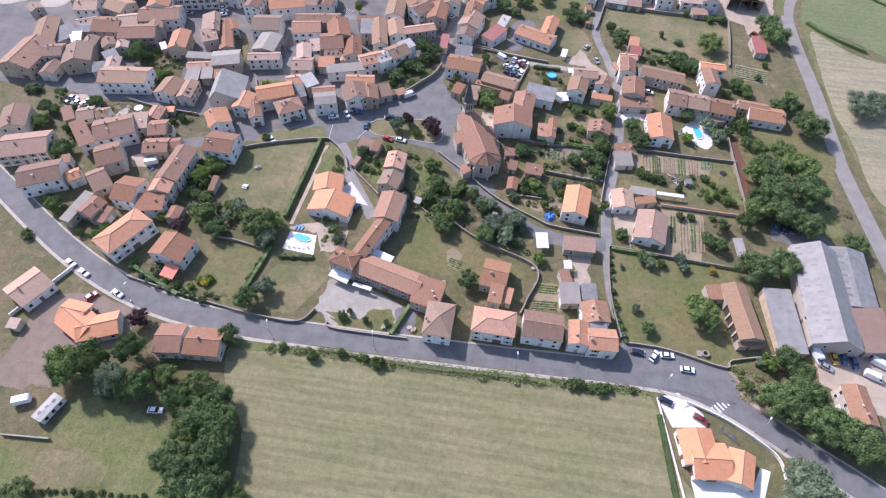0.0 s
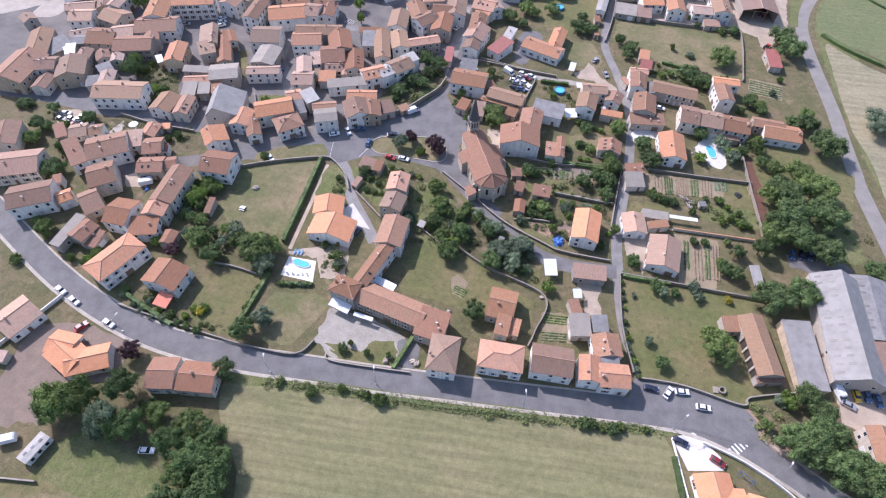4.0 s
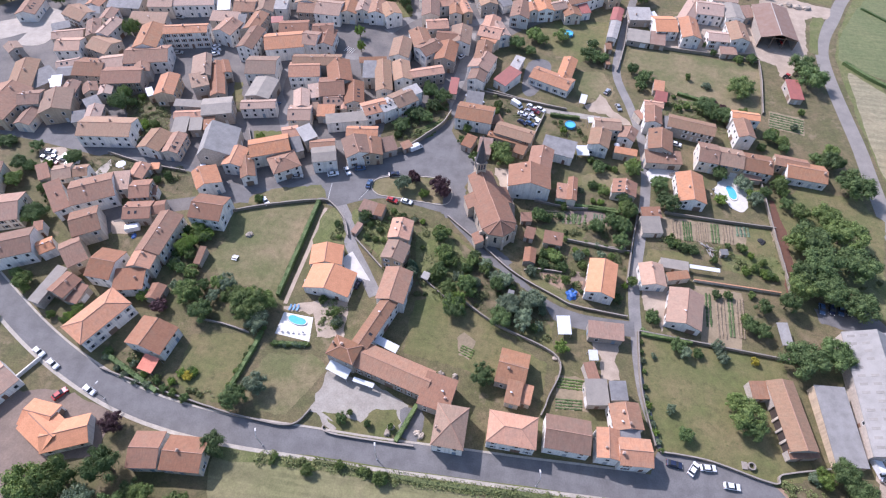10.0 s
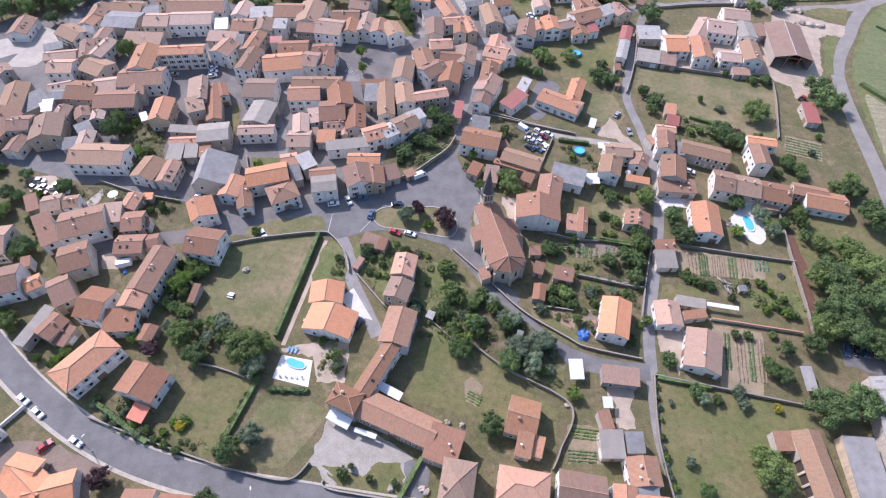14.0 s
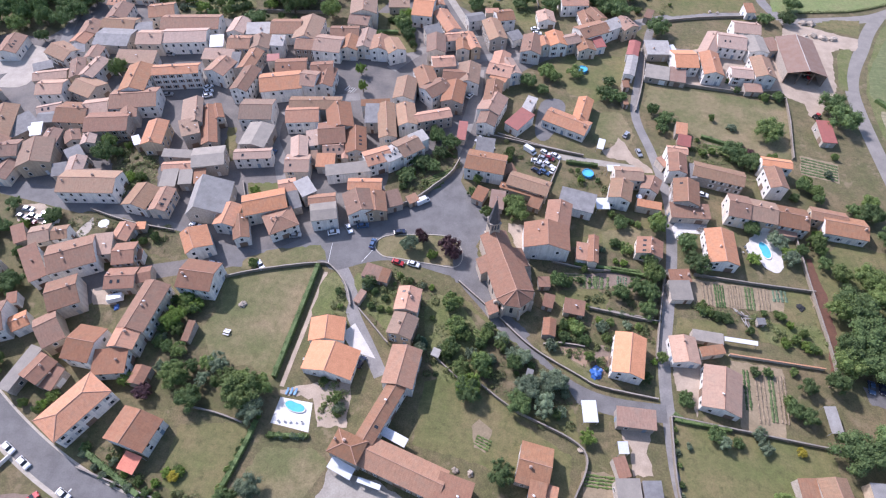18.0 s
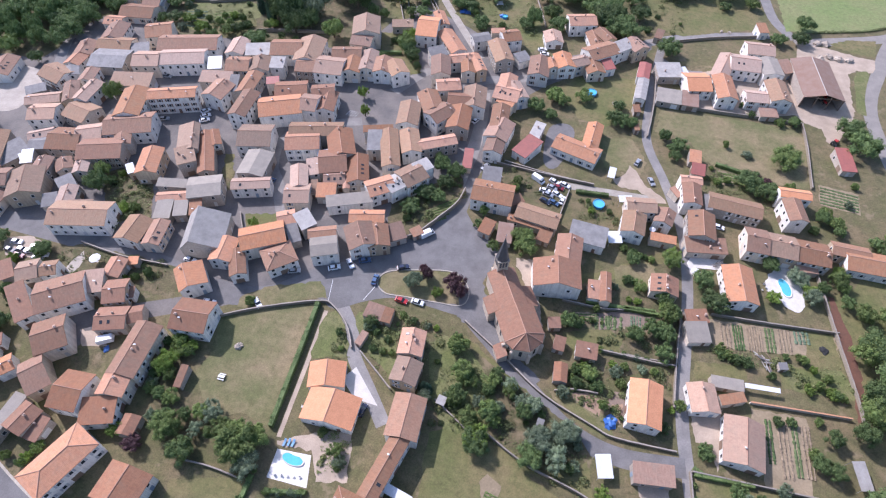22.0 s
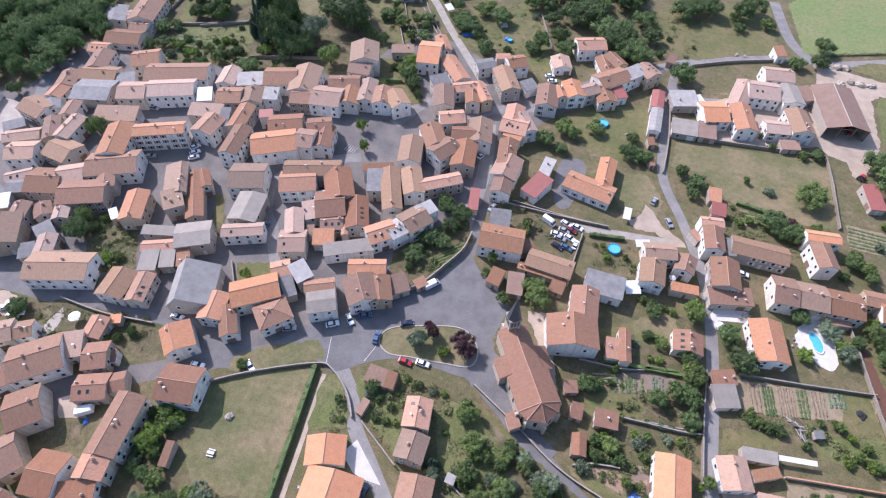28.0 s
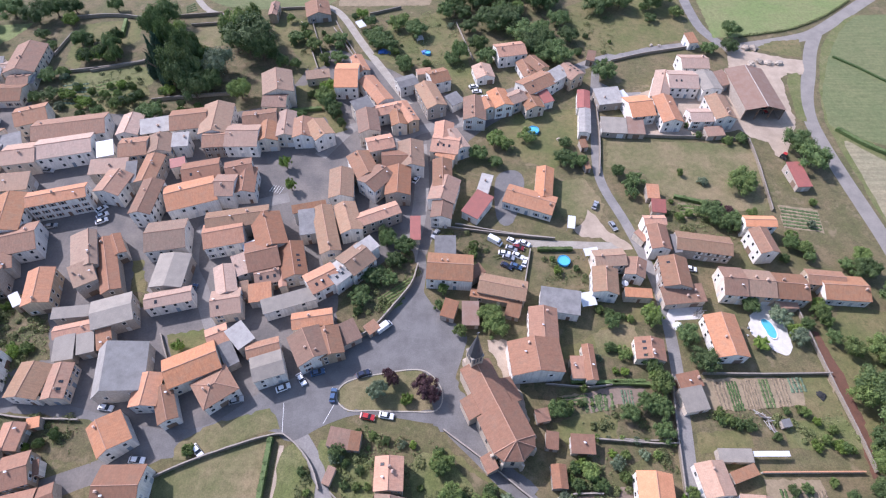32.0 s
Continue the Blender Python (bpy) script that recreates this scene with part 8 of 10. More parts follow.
plan_house(39.9, 282.2, 15.4, 5.0, -100, 4.0, "gable", "l", "w")
plan_house(37.4, 269.7, 2.9, 4.2, 9, 2.5, "shed", "r", "s")
plan_house(36.6, 258.1, 2.2, 4.6, 9, 2.5, "shed", "r", "s")
plan_house(52.8, 297.4, 11.3, 9.3, 9, 4.0, "shed", "l", "s")
plan_house(59.7, 299.3, 4.1, 5.1, 25, 3.0, "shed", "w", "s")
plan_house(64.0, 289.9, 10.6, 13.3, 8, 5.0, "gable", "n", "c")
plan_house(75.4, 287.4, 16.7, 8.9, 92, 5.5, "gable", "o", "w")
plan_house(51.6, 279.7, 10.6, 8.3, -5, 3.0, "shed", "L", "s")
plan_house(60.6, 279.5, 7.1, 9.0, -4, 2.9, "shed", "u", "s")
plan_house(77.6, 304.2, 19.9, 8.1, 68, 4.9, "gable", "p", "w")
plan_house(87.0, 307.4, 13.1, 12.9, -3, 5.5, "gable", "p", "w")
plan_house(96.2, 320.4, 12.6, 10.4, -1, 5.5, "gable", "p", "w")
plan_house(98.0, 305.8, 13.2, 9.3, -86, 6.0, "gable", "L", "w")
plan_house(97.7, 287.8, 14.9, 9.1, -88, 6.0, "gable", "b", "w")
plan_house(88.5, 284.5, 9.5, 8.4, 1, 4.6, "gable", "p", "w")
plan_house(93.0, 276.6, 7.7, 5.0, 5, 2.5, "shed", "r", "s")
plan_house(106.5, 309.8, 6.0, 8.8, 20, 4.0, "shed", "r", "s")
plan_house(-56.6, 245.8, 14.3, 9.1, 93, 6.0, "gable", "b", "w")
plan_house(-53.0, 229.5, 13.2, 8.0, 106, 6.1, "gable", "b", "w")
plan_house(-66.7, 227.3, 5.6, 10.3, 9, 6.0, "shed", "g", "c")
plan_house(-66.7, 233.9, 12.0, 3.5, 13, 6.5, "shed", "r", "c")
plan_house(-59.9, 224.1, 20.6, 7.3, 104, 6.6, "gable", "b", "c")
plan_house(-44.2, 230.8, 18.8, 6.2, 24, 5.6, "gable", "o", "s")
plan_house(-49.3, 255.3, 12.6, 9.1, 113, 6.1, "gable", "r", "w")
plan_house(-43.3, 265.9, 10.3, 8.2, 16, 7.1, "gable", "o", "c")
plan_house(-37.5, 258.4, 10.0, 8.5, 3, 6.1, "gable", "R", "c")
plan_house(-44.0, 247.8, 11.1, 9.3, 48, 6.6, "gable", "r", "w")
plan_house(-36.0, 246.8, 14.2, 9.4, 89, 6.1, "gable", "R", "s")
plan_house(-31.4, 260.7, 14.2, 10.0, 92, 6.0, "gable", "b", "c")
plan_house(-18.6, 272.3, 13.9, 7.9, 85, 5.6, "gable", "o", "c")
plan_house(-14.0, 269.0, 11.9, 7.0, 115, 5.6, "gable", "p", "c")
plan_house(-17.9, 267.0, 11.0, 10.9, -10, 5.6, "gable", "o", "c")
plan_house(-18.1, 261.6, 7.8, 4.1, -20, 5.0, "shed", "o", "c")
plan_house(-19.7, 250.3, 14.7, 7.4, 89, 6.1, "gable", "r", "c")
plan_house(-19.2, 242.4, 12.0, 10.1, 76, 5.9, "gable", "r", "w")
plan_house(-20.2, 233.9, 9.8, 7.7, 83, 5.6, "gable", "r", "w")
plan_house(-7.4, 236.4, 7.0, 11.3, -35, 4.0, "shed", "m", "c")
plan_house(-4.0, 246.5, 4.5, 8.5, -18, 4.0, "shed", "l", "c")
plan_house(12.0, 239.0, 18.5, 9.3, -22, 4.0, "gable", "o", "w")
plan_house(18.3, 247.3, 16.0, 6.7, -101, 4.0, "gable", "o", "w")
plan_house(-54.1, 207.0, 8.4, 7.9, 43, 6.1, "gable", "l", "w")
plan_house(-49.1, 211.8, 9.8, 9.9, 44, 6.1, "gable", "b", "w")
plan_house(-45.8, 216.5, 7.0, 5.4, 42, 6.3, "shed", "l", "c")
plan_house(-59.4, 204.5, 10.3, 8.4, 32, 5.9, "gable", "o", "w")
plan_house(-69.0, 196.8, 16.7, 5.0, 18, 5.0, "shed", "L", "w")
plan_house(-60.8, 180.8, 10.6, 10.2, -64, 6.0, "gable", "r", "c")
plan_house(-55.4, 182.3, 9.7, 8.1, 107, 5.1, "gable", "r", "c")
plan_house(-60.9, 190.0, 12.5, 5.9, 9, 5.4, "gable", "o", "c")
plan_house(-50.0, 186.0, 6.5, 7.0, 28, 3.5, "shed", "r", "s")
plan_house(-43.0, 188.3, 4.2, 3.6, 39, 2.5, "shed", "r", "s")
plan_house(-18.3, 208.2, 15.1, 10.6, -5, 6.0, "gable", "r", "w")
plan_house(-19.6, 216.8, 7.2, 7.7, -1, 5.5, "shed", "g", "c")
plan_house(-9.8, 207.6, 5.5, 4.1, 34, 4.0, "shed", "r", "s")
plan_house(-1.6, 201.2, 15.7, 7.7, -14, 4.5, "gable", "b", "s")
plan_house(-5.8, 198.6, 12.8, 2.9, -13, 3.2, "shed", "r", "s")
plan_house(-18.9, 194.1, 4.6, 6.2, -19, 3.0, "shed", "R", "s")
plan_house(-12.4, 192.2, 5.4, 8.0, -2, 3.0, "shed", "u", "s")
plan_house(1.4, 194.1, 4.7, 5.8, -17, 2.5, "shed", "r", "s")
plan_house(16.1, 195.4, 12.8, 8.2, -10, 4.5, "shed", "g", "c")
plan_house(25.7, 197.2, 4.9, 4.7, 9, 2.5, "shed", "w", "s")
plan_house(31.8, 202.5, 10.0, 8.4, -99, 5.5, "gable", "b", "w")
plan_house(35.0, 211.5, 10.7, 7.0, 4, 5.5, "gable", "b", "c")
plan_house(30.2, 215.8, 5.0, 2.9, 9, 3.0, "shed", "w", "w")
plan_house(43.3, 208.1, 7.5, 6.8, 72, 4.6, "gable", "r", "w")
plan_house(42.3, 198.8, 8.8, 3.3, -5, 3.5, "shed", "o", "c")
plan_house(54.5, 227.7, 8.0, 4.4, 0, 5.3, "gable", "o", "w")
plan_house(53.5, 219.4, 10.5, 6.9, -93, 6.3, "gable", "R", "w")
plan_house(49.0, 222.4, 2.6, 4.7, 37, 3.0, "shed", "o", "c")
plan_house(58.5, 243.1, 4.6, 6.3, -5, 3.0, "shed", "o", "s")
plan_house(58.8, 236.0, 5.2, 5.8, -8, 3.0, "shed", "m", "s")
plan_house(68.9, 217.5, 18.7, 8.2, -10, 5.0, "gable", "b", "s")
plan_house(59.6, 217.8, 8.0, 2.6, -94, 4.6, "shed", "g", "s")
plan_house(89.2, 217.3, 10.7, 6.9, 94, 6.5, "gable", "r", "w")
plan_house(91.2, 226.0, 11.2, 5.0, -2, 6.2, "gable", "n", "w")
plan_house(55.5, 205.5, 12.0, 9.5, -95, 5.5, "gable", "r", "c")
plan_house(56.6, 197.9, 14.1, 6.3, 5, 3.5, "shed", "r", "c")
plan_house(105.5, 203.2, 12.3, 6.3, -7, 4.3, "gable", "r", "c")
plan_house(110.4, 199.5, 14.6, 9.8, -5, 3.8, "gable", "r", "w")
plan_house(65.2, 182.6, 14.6, 10.1, -90, 4.5, "gable", "o", "w")
plan_house(50.3, 169.0, 7.1, 4.7, 11, 3.0, "shed", "R", "s")
plan_house(50.0, 163.4, 7.2, 6.9, 9, 2.6, "shed", "L", "c")
plan_house(89.7, 194.2, 7.5, 2.7, -0, 2.5, "shed", "r", "s")
plan_house(5.6, 175.7, 10.9, 15.6, -87, 6.5, "gable", "R", "w")
plan_house(9.4, 186.9, 11.2, 8.9, -95, 6.0, "gable", "R", "c")
plan_house(40.9, 178.7, 7.3, 9.0, -97, 4.0, "gable", "R", "c")
plan_house(6.0, 159.7, 3.9, 3.7, 10, 2.5, "shed", "R", "s")
plan_house(7.7, 152.7, 3.5, 4.7, -9, 2.5, "shed", "R", "s")
plan_house(15.8, 151.4, 6.6, 5.1, -4, 3.0, "shed", "R", "s")
plan_house(8.3, 143.4, 6.2, 4.1, -92, 2.5, "gable", "R", "s")
plan_house(31.8, 136.6, 13.6, 9.4, -97, 4.8, "gable", "n", "w")
plan_house(48.8, 141.6, 8.9, 8.2, 95, 3.4, "gable", "p", "c")
plan_house(57.3, 142.9, 7.6, 3.0, 17, 3.0, "shed", "r", "c")
plan_house(56.8, 147.7, 9.3, 3.5, -2, 2.4, "shed", "L", "s")
plan_house(66.9, 148.0, 10.0, 1.4, -1, 2.2, "shed", "w", "s")
plan_house(58.3, 130.3, 13.6, 11.0, -100, 3.3, "gable", "p", "w")
plan_house(117.3, 251.2, 5.8, 12.1, 3, 3.0, "shed", "m", "s")
plan_house(88.3, 126.4, 3.5, 7.3, 9, 2.4, "shed", "l", "s")
plan_house(20.4, 118.2, 4.2, 6.0, 9, 2.5, "shed", "w", "s")
plan_house(-209.2, 198.5, 19.9, 10.1, 111, 5.5, "gable", "b", "s")
plan_house(-201.7, 185.1, 8.3, 8.0, 5, 5.0, "gable", "b", "s")
plan_house(-202.2, 199.5, 11.5, 9.6, 56, 4.0, "shed", "g", "s")
plan_house(-194.8, 198.2, 4.3, 6.6, 20, 4.0, "shed", "w", "s")
plan_house(-226.5, 216.8, 7.0, 6.3, 144, 4.5, "gable", "b", "c")
plan_house(-238.6, 248.4, 13.9, 9.6, 101, 4.0, "gable", "r", "w")
plan_house(101.8, 340.8, 4.8, 7.1, 10, 4.0, "shed", "r", "w")
plan_house(51.3, 327.9, 3.8, 6.7, -17, 3.0, "shed", "r", "s")
plan_house(-207.2, 180.9, 20.0, 15.6, 88, 6.0, "gable", "r", "c")
plan_house(-197.1, 185.1, 8.7, 9.2, 16, 6.0, "gable", "r", "c")
plan_house(-185.8, 184.8, 13.6, 12.1, 113, 6.0, "gable", "b", "c")
plan_house(-194.1, 176.3, 9.9, 6.7, 93, 4.0, "gable", "r", "c")
plan_house(-195.2, 197.9, 4.3, 4.8, 41, 4.0, "shed", "w", "c")
plan_house(-78.5, 366.5, 13.2, 12.1, 101, 3.6, "gable", "r", "c")
plan_house(-99.6, 365.1, 11.7, 4.4, 90, 4.6, "gable", "r", "c")
plan_house(-56.7, 355.1, 3.7, 4.8, 32, 2.2, "shed", "w", "s")
plan_house(-28.0, 343.8, 3.4, 2.9, 16, 2.0, "shed", "l", "s")
plan_house(-203.2, 317.8, 15.8, 9.0, -7, 3.6, "gable", "p", "w")
plan_house(-199.0, 309.3, 9.0, 8.6, 5, 4.1, "gable", "r", "w")
plan_house(-141.7, 105.1, 13.9, 3.5, 82, 4.0, "shed", "L", "s")
plan_house(-136.3, 105.6, 7.9, 7.0, 72, 4.5, "gable", "R", "s")
plan_house(-131.8, 103.9, 4.5, 6.7, -10, 3.0, "shed", "R", "s")
plan_house(74.6, 156.3, 2.6, 2.2, 9, 2.0, "shed", "g", "s")
plan_house(25.9, 229.5, 2.7, 5.1, -11, 2.0, "shed", "w", "s")
plan_house(-25.0, 129.4, 2.6, 2.6, -16, 2.2, "shed", "l", "s")
plan_house(3.2, 127.5, 2.0, 2.2, -11, 2.0, "shed", "g", "s")
plan_house(-44.4, 92.7, 7.1, 3.1, -19, 2.6, "shed", "w", "s")
plan_house(-36.4, 90.1, 6.4, 1.3, -10, 2.4, "shed", "w", "s")
plan_house(-94.1, 222.7, 13.3, 10.6, 13, 6.2, "gable", "o", "w")
plan_house(-90.5, 229.3, 21.2, 8.2, 10, 6.8, "gable", "b", "s")
plan_house(-79.1, 223.5, 15.1, 10.4, 110, 6.6, "gable", "R", "s")
plan_house(-79.8, 214.2, 10.6, 12.5, 16, 5.8, "gable", "R", "s")
plan_house(-69.7, 212.2, 14.1, 8.2, 104, 5.4, "gable", "R", "s")
plan_house(-72.7, 206.4, 8.8, 2.6, 103, 4.6, "gable", "o", "s")
plan_house(-85.1, 219.0, 5.0, 3.0, 25, 4.2, "shed", "w", "s")
plan_house(-86.0, 210.7, 5.6, 7.8, 23, 4.8, "shed", "p", "w")
plan_house(-90.1, 204.7, 11.3, 6.7, 107, 5.4, "gable", "p", "c")
plan_house(-88.3, 196.6, 9.2, 9.5, 10, 5.0, "gable", "p", "c")
plan_house(-87.9, 195.7, 5.3, 3.6, 13, 4.2, "shed", "R", "c")
plan_house(-78.7, 200.4, 7.2, 6.4, 9, 4.0, "shed", "o", "c")
plan_house(-77.4, 207.0, 8.1, 7.4, 13, 4.6, "gable", "r", "s")
plan_house(-84.1, 202.0, 3.0, 6.1, 12, 3.2, "shed", "b", "s")
plan_house(-133.6, 193.4, 12.2, 3.8, 5, 5.4, "shed", "L", "s")
plan_house(-121.7, 193.5, 12.0, 10.4, 18, 6.0, "gable", "L", "s")
plan_house(-131.4, 187.9, 11.7, 4.6, 14, 5.0, "gable", "o", "s")
plan_house(-29.7, 226.4, 3.7, 9.6, -0, 3.2, "shed", "m", "c")
plan_house(-71.9, 174.5, 9.1, 8.0, 18, 6.0, "gable", "L", "w")
plan_house(-74.3, 180.6, 9.8, 5.1, 16, 5.2, "gable", "r", "w")
plan_house(-9.8, 80.5, 8.9, 11.7, -1, 6.0, "hip", "b", "c")
plan_house(-14.7, 89.5, 9.3, 9.7, -10, 5.2, "shed", "R", "s")
plan_house(-87.7, 62.1, 8.0, 9.6, 8, 4.5, "gable", "R", "w")
plan_house(-77.6, 62.7, 10.7, 9.1, 4, 4.2, "gable", "R", "c")
plan_house(30.0, 97.3, 6.4, 7.4, 9, 4.0, "shed", "L", "s")
plan_house(36.0, 98.6, 4.9, 5.5, 9, 4.4, "shed", "g", "s")
plan_house(28.7, 104.1, 3.5, 5.3, 20, 3.0, "shed", "R", "s")
plan_house(29.4, 109.5, 2.8, 3.2, 9, 2.6, "shed", "w", "s")
plan_house(21.8, 174.8, 11.5, 3.6, 88, 4.2, "gable", "R", "c")
plan_house(18.3, 173.4, 4.5, 6.7, -1, 3.4, "shed", "o", "c")
plan_house(73.5, 201.6, 7.6, 11.2, -6, 5.5, "gable", "r", "c")
plan_house(81.9, 200.8, 9.4, 10.6, -6, 5.2, "gable", "b", "c")
plan_house(91.9, 199.7, 10.6, 10.2, -6, 4.9, "gable", "r", "c")
plan_house(-163.4, 150.3, 6.6, 8.0, 25, 4.6, "gable", "b", "c")
plan_house(-157.4, 152.2, 5.2, 6.1, 20, 4.4, "gable", "b", "w")
plan_house(-171.3, 149.8, 4.1, 7.4, 37, 3.4, "shed", "R", "s")
plan_house(-158.1, 138.6, 5.6, 14.5, 43, 5.2, "shed", "R", "c")
plan_house(-147.5, 143.7, 14.6, 12.3, 30, 5.8, "gable", "r", "w")
plan_house(-140.1, 149.3, 6.1, 8.2, 18, 4.8, "shed", "p", "c")
plan_house(-131.6, 147.3, 7.1, 8.9, 16, 4.8, "gable", "R", "c")
plan_house(-128.2, 148.3, 3.0, 3.9, 13, 3.2, "shed", "R", "c")
plan_house(-137.5, 156.4, 7.7, 6.2, 91, 3.6, "gable", "o", "s")
plan_house(-133.5, 160.4, 3.4, 3.0, 13, 2.6, "shed", "n", "s")
plan_house(-128.4, 138.3, 9.4, 8.1, 13, 4.2, "gable", "R", "s")
plan_house(-122.2, 141.0, 4.6, 6.1, 22, 3.8, "gable", "R", "s")
plan_house(-142.1, 129.5, 9.2, 11.6, 33, 6.0, "gable", "r", "c")
plan_house(-139.7, 117.4, 6.6, 11.5, 44, 5.4, "gable", "r", "c", 0.2)
plan_house(-151.2, 119.0, 5.2, 6.0, 42, 4.0, "gable", "o", "c")
plan_house(-115.3, 129.1, 17.2, 8.7, 87, 6.0, "gable", "r", "c", 0.15)
plan_house(-116.1, 118.3, 7.4, 8.0, 92, 5.8, "gable", "o", "c", 0.15)
plan_house(-126.8, 114.5, 8.7, 11.3, -2, 5.8, "gable", "R", "c")
plan_house(-117.1, 110.6, 9.5, 7.5, 13, 4.6, "shed", "R", "c")
plan_house(-119.7, 96.5, 17.4, 9.9, 63, 6.0, "hip", "o", "w")
plan_house(-158.4, 126.2, 3.1, 4.0, 24, 3.6, "shed", "R", "c")
for n in range(len(PLOTS)):
    build_house(n)


# ---- church ----
def church():
    """A village church: nave with low aisles, a polygonal apse and a belfry with a slate spire."""
    front, back = Vector((-11.6, 171.1)), Vector((-3.3, 150.6))
    d = (back - front).normalized()
    L = (back - front).length
    c = tagged(new("church"), "old stone village church with terracotta roofs and a slate spire", "church")
    c.matrix_basis = Matrix.Translation((front.x, front.y, 0)) @ Matrix.Rotation(math.atan2(d.y, d.x), 4, "Z")
    tiles = CHURCH_TILES

    def gable(x0, x1, half, top, eave, name):
        part(name + "_wall", *slab(([(x0, -half + 0.3, eave), (x1, -half + 0.3, eave), (x1, half - 0.3, eave), (x0, half - 0.3, eave)], [(0, 1, 2, 3)]), eave), CHURCH_STONE, c)
        part(name + "_roof", *slab(([(x0, -half, eave), (x1, -half, eave), (x1, 0, top), (x0, 0, top), (x0, half, eave), (x1, half, eave)], [(0, 1, 2, 3), (3, 2, 5, 4)]), 0.25), tiles, c)
        part(name + "_gable", *slab(([(x0 + 0.2, -half + 0.4, eave - 0.1), (x0 + 0.2, half - 0.4, eave - 0.1), (x0 + 0.2, 0, top - 0.3)], [(0, 1, 2)]), 0.05), CHURCH_STONE, c)
        part("ridge_cap", *tube((x0, 0, top + 0.03), (x1, 0, top + 0.03), 0.16, 0.16, 6), RIDGE, c)

    mid = L * 0.53
    gable(-2.6, mid, 4.6, 9.6, 7.2, "nave")
    gable(mid, L, 6.2, 10.0, 6.9, "choir")
    # apse: half of an octagon
    half = 6.2
    ring = [(L, -half), (L + half * 0.45, -half * 0.75), (L + half * 0.78, 0), (L + half * 0.45, half * 0.75), (L, half)]
    part("apse_roof", *slab(([(p[0], p[1], 6.9) for p in ring] + [(L, 0, 10.0)], [(k, k + 1, 5) for k in range(4)]), 0.25), tiles, c)
    ws = [(p[0] - 0.25, p[1] * 0.95) for p in ring]
    v = [(px, py, z) for z in (0, 6.75) for px, py in ws]
    part("apse_wall", v, [(k, k + 1, k + 6, k + 5) for k in range(4)], CHURCH_STONE, c)
    for k in range(4):
        mx, my = (ws[k][0] + ws[k + 1][0]) / 2, (ws[k][1] + ws[k + 1][1]) / 2
        t = math.degrees(math.atan2(my, mx - L))
        part("tall_window", *box_data(-0.45, -0.08, 0, 0.45, 0.08, 2.8), GLASS, c, m=pose(mx, my, 2.6, 0, 0, t + 90))
    for k in range(5):
        part("ridge_cap", *tube((ring[k][0], ring[k][1], 6.95), (L, 0, 10.05), 0.13, 0.13, 6), RIDGE, c)
        part("buttress", *box_data(-0.5, -0.4, 0, 0.9, 0.4, 5.2, 0.15), CHURCH_STONE, c, m=pose(ws[k][0], ws[k][1], 0, 0, 0, math.degrees(math.atan2(ws[k][1], max(ws[k][0] - L, 0.01)))))
    # low side buildings under lean-to roofs
    for x0, x1, s, w, lo, hi in ((mid * 0.42, mid * 0.95, -1, 3.6, 5.0, 6.8), (mid * 0.35, mid * 1.0, 1, 4.0, 5.0, 6.8), (L - 1.5, L + 3.2, -1, 3.2, 3.0, 4.4)):
        y0 = s * (4.4 if x0 < mid * 0.6 else 6.0)
        y1 = y0 + s * w
        q = [(x0, y0, hi), (x1, y0, hi), (x1, y1, lo), (x0, y1, lo)]
        part("aisle_roof", *slab((q, [(0, 1, 2, 3) if s < 0 else (3, 2, 1, 0)]), 0.2), tiles, c)
        y2 = y1 - s * 0.25
        part("aisle_wall", [(x0 + .2, y0, 0), (x1 - .2, y0, 0), (x1 - .2, y2, 0), (x0 + .2, y2, 0), (x0 + .2, y0, hi - .2), (x1 - .2, y0, hi - .2), (x1 - .2, y2, lo - .1), (x0 + .2, y2, lo - .1)],
             [(0, 1, 5, 4), (1, 2, 6, 5), (2, 3, 7, 6), (3, 0, 4, 7)], CHURCH_STONE, c)
    # belfry and spire
    tx = -3.0
    part("belfry", *box_data(tx - 1.75, -1.75, 0, tx + 1.75, 1.75, 13.6), CHURCH_STONE, c)
    part("belfry_cornice", *box_data(tx - 1.95, -1.95, 13.4, tx + 1.95, 1.95, 13.8, 0.1), COPING, c)
    for side in range(4):
        for e in (-1.0, 0.0, 1.0):
            part("belfry_opening", *box_data(-0.32, -0.1, 0, 0.32, 0.1, 2.3), SLATE, c, m=pose(tx, 0, 10.6, 0, 0, 90 * side) @ pose(e * 0.95, -1.72, 0))
    n = 8
    base_ring = [(tx + 2.1 * math.cos(math.pi / 8 + k * math.pi / 4), 2.1 * math.sin(math.pi / 8 + k * math.pi / 4), 13.8) for k in range(n)]
    part("spire", base_ring + [(tx, 0, 24.0)], [(k, (k + 1) % n, n) for k in range(n)] + [tuple(range(n - 1, -1, -1))], SLATE, c)
    part("finial", *joined(tube((tx, 0, 23.6), (tx, 0, 25.6), 0.07, 0.05), tube((tx, -0.45, 25.0), (tx, 0.45, 25.0), 0.05, 0.05)), METAL, c)
    # entrance porch
    part("porch", *slab(([(-6.4, -1.8, 4.2), (-4.76, -1.8, 5.0), (-4.76, 1.8, 5.0), (-6.4, 1.8, 4.2)], [(0, 1, 2, 3)]), 4.0), CHURCH_STONE, c)
    part("door", *box_data(-6.5, -0.7, 0, -6.35, 0.7, 2.6), WOOD, c)
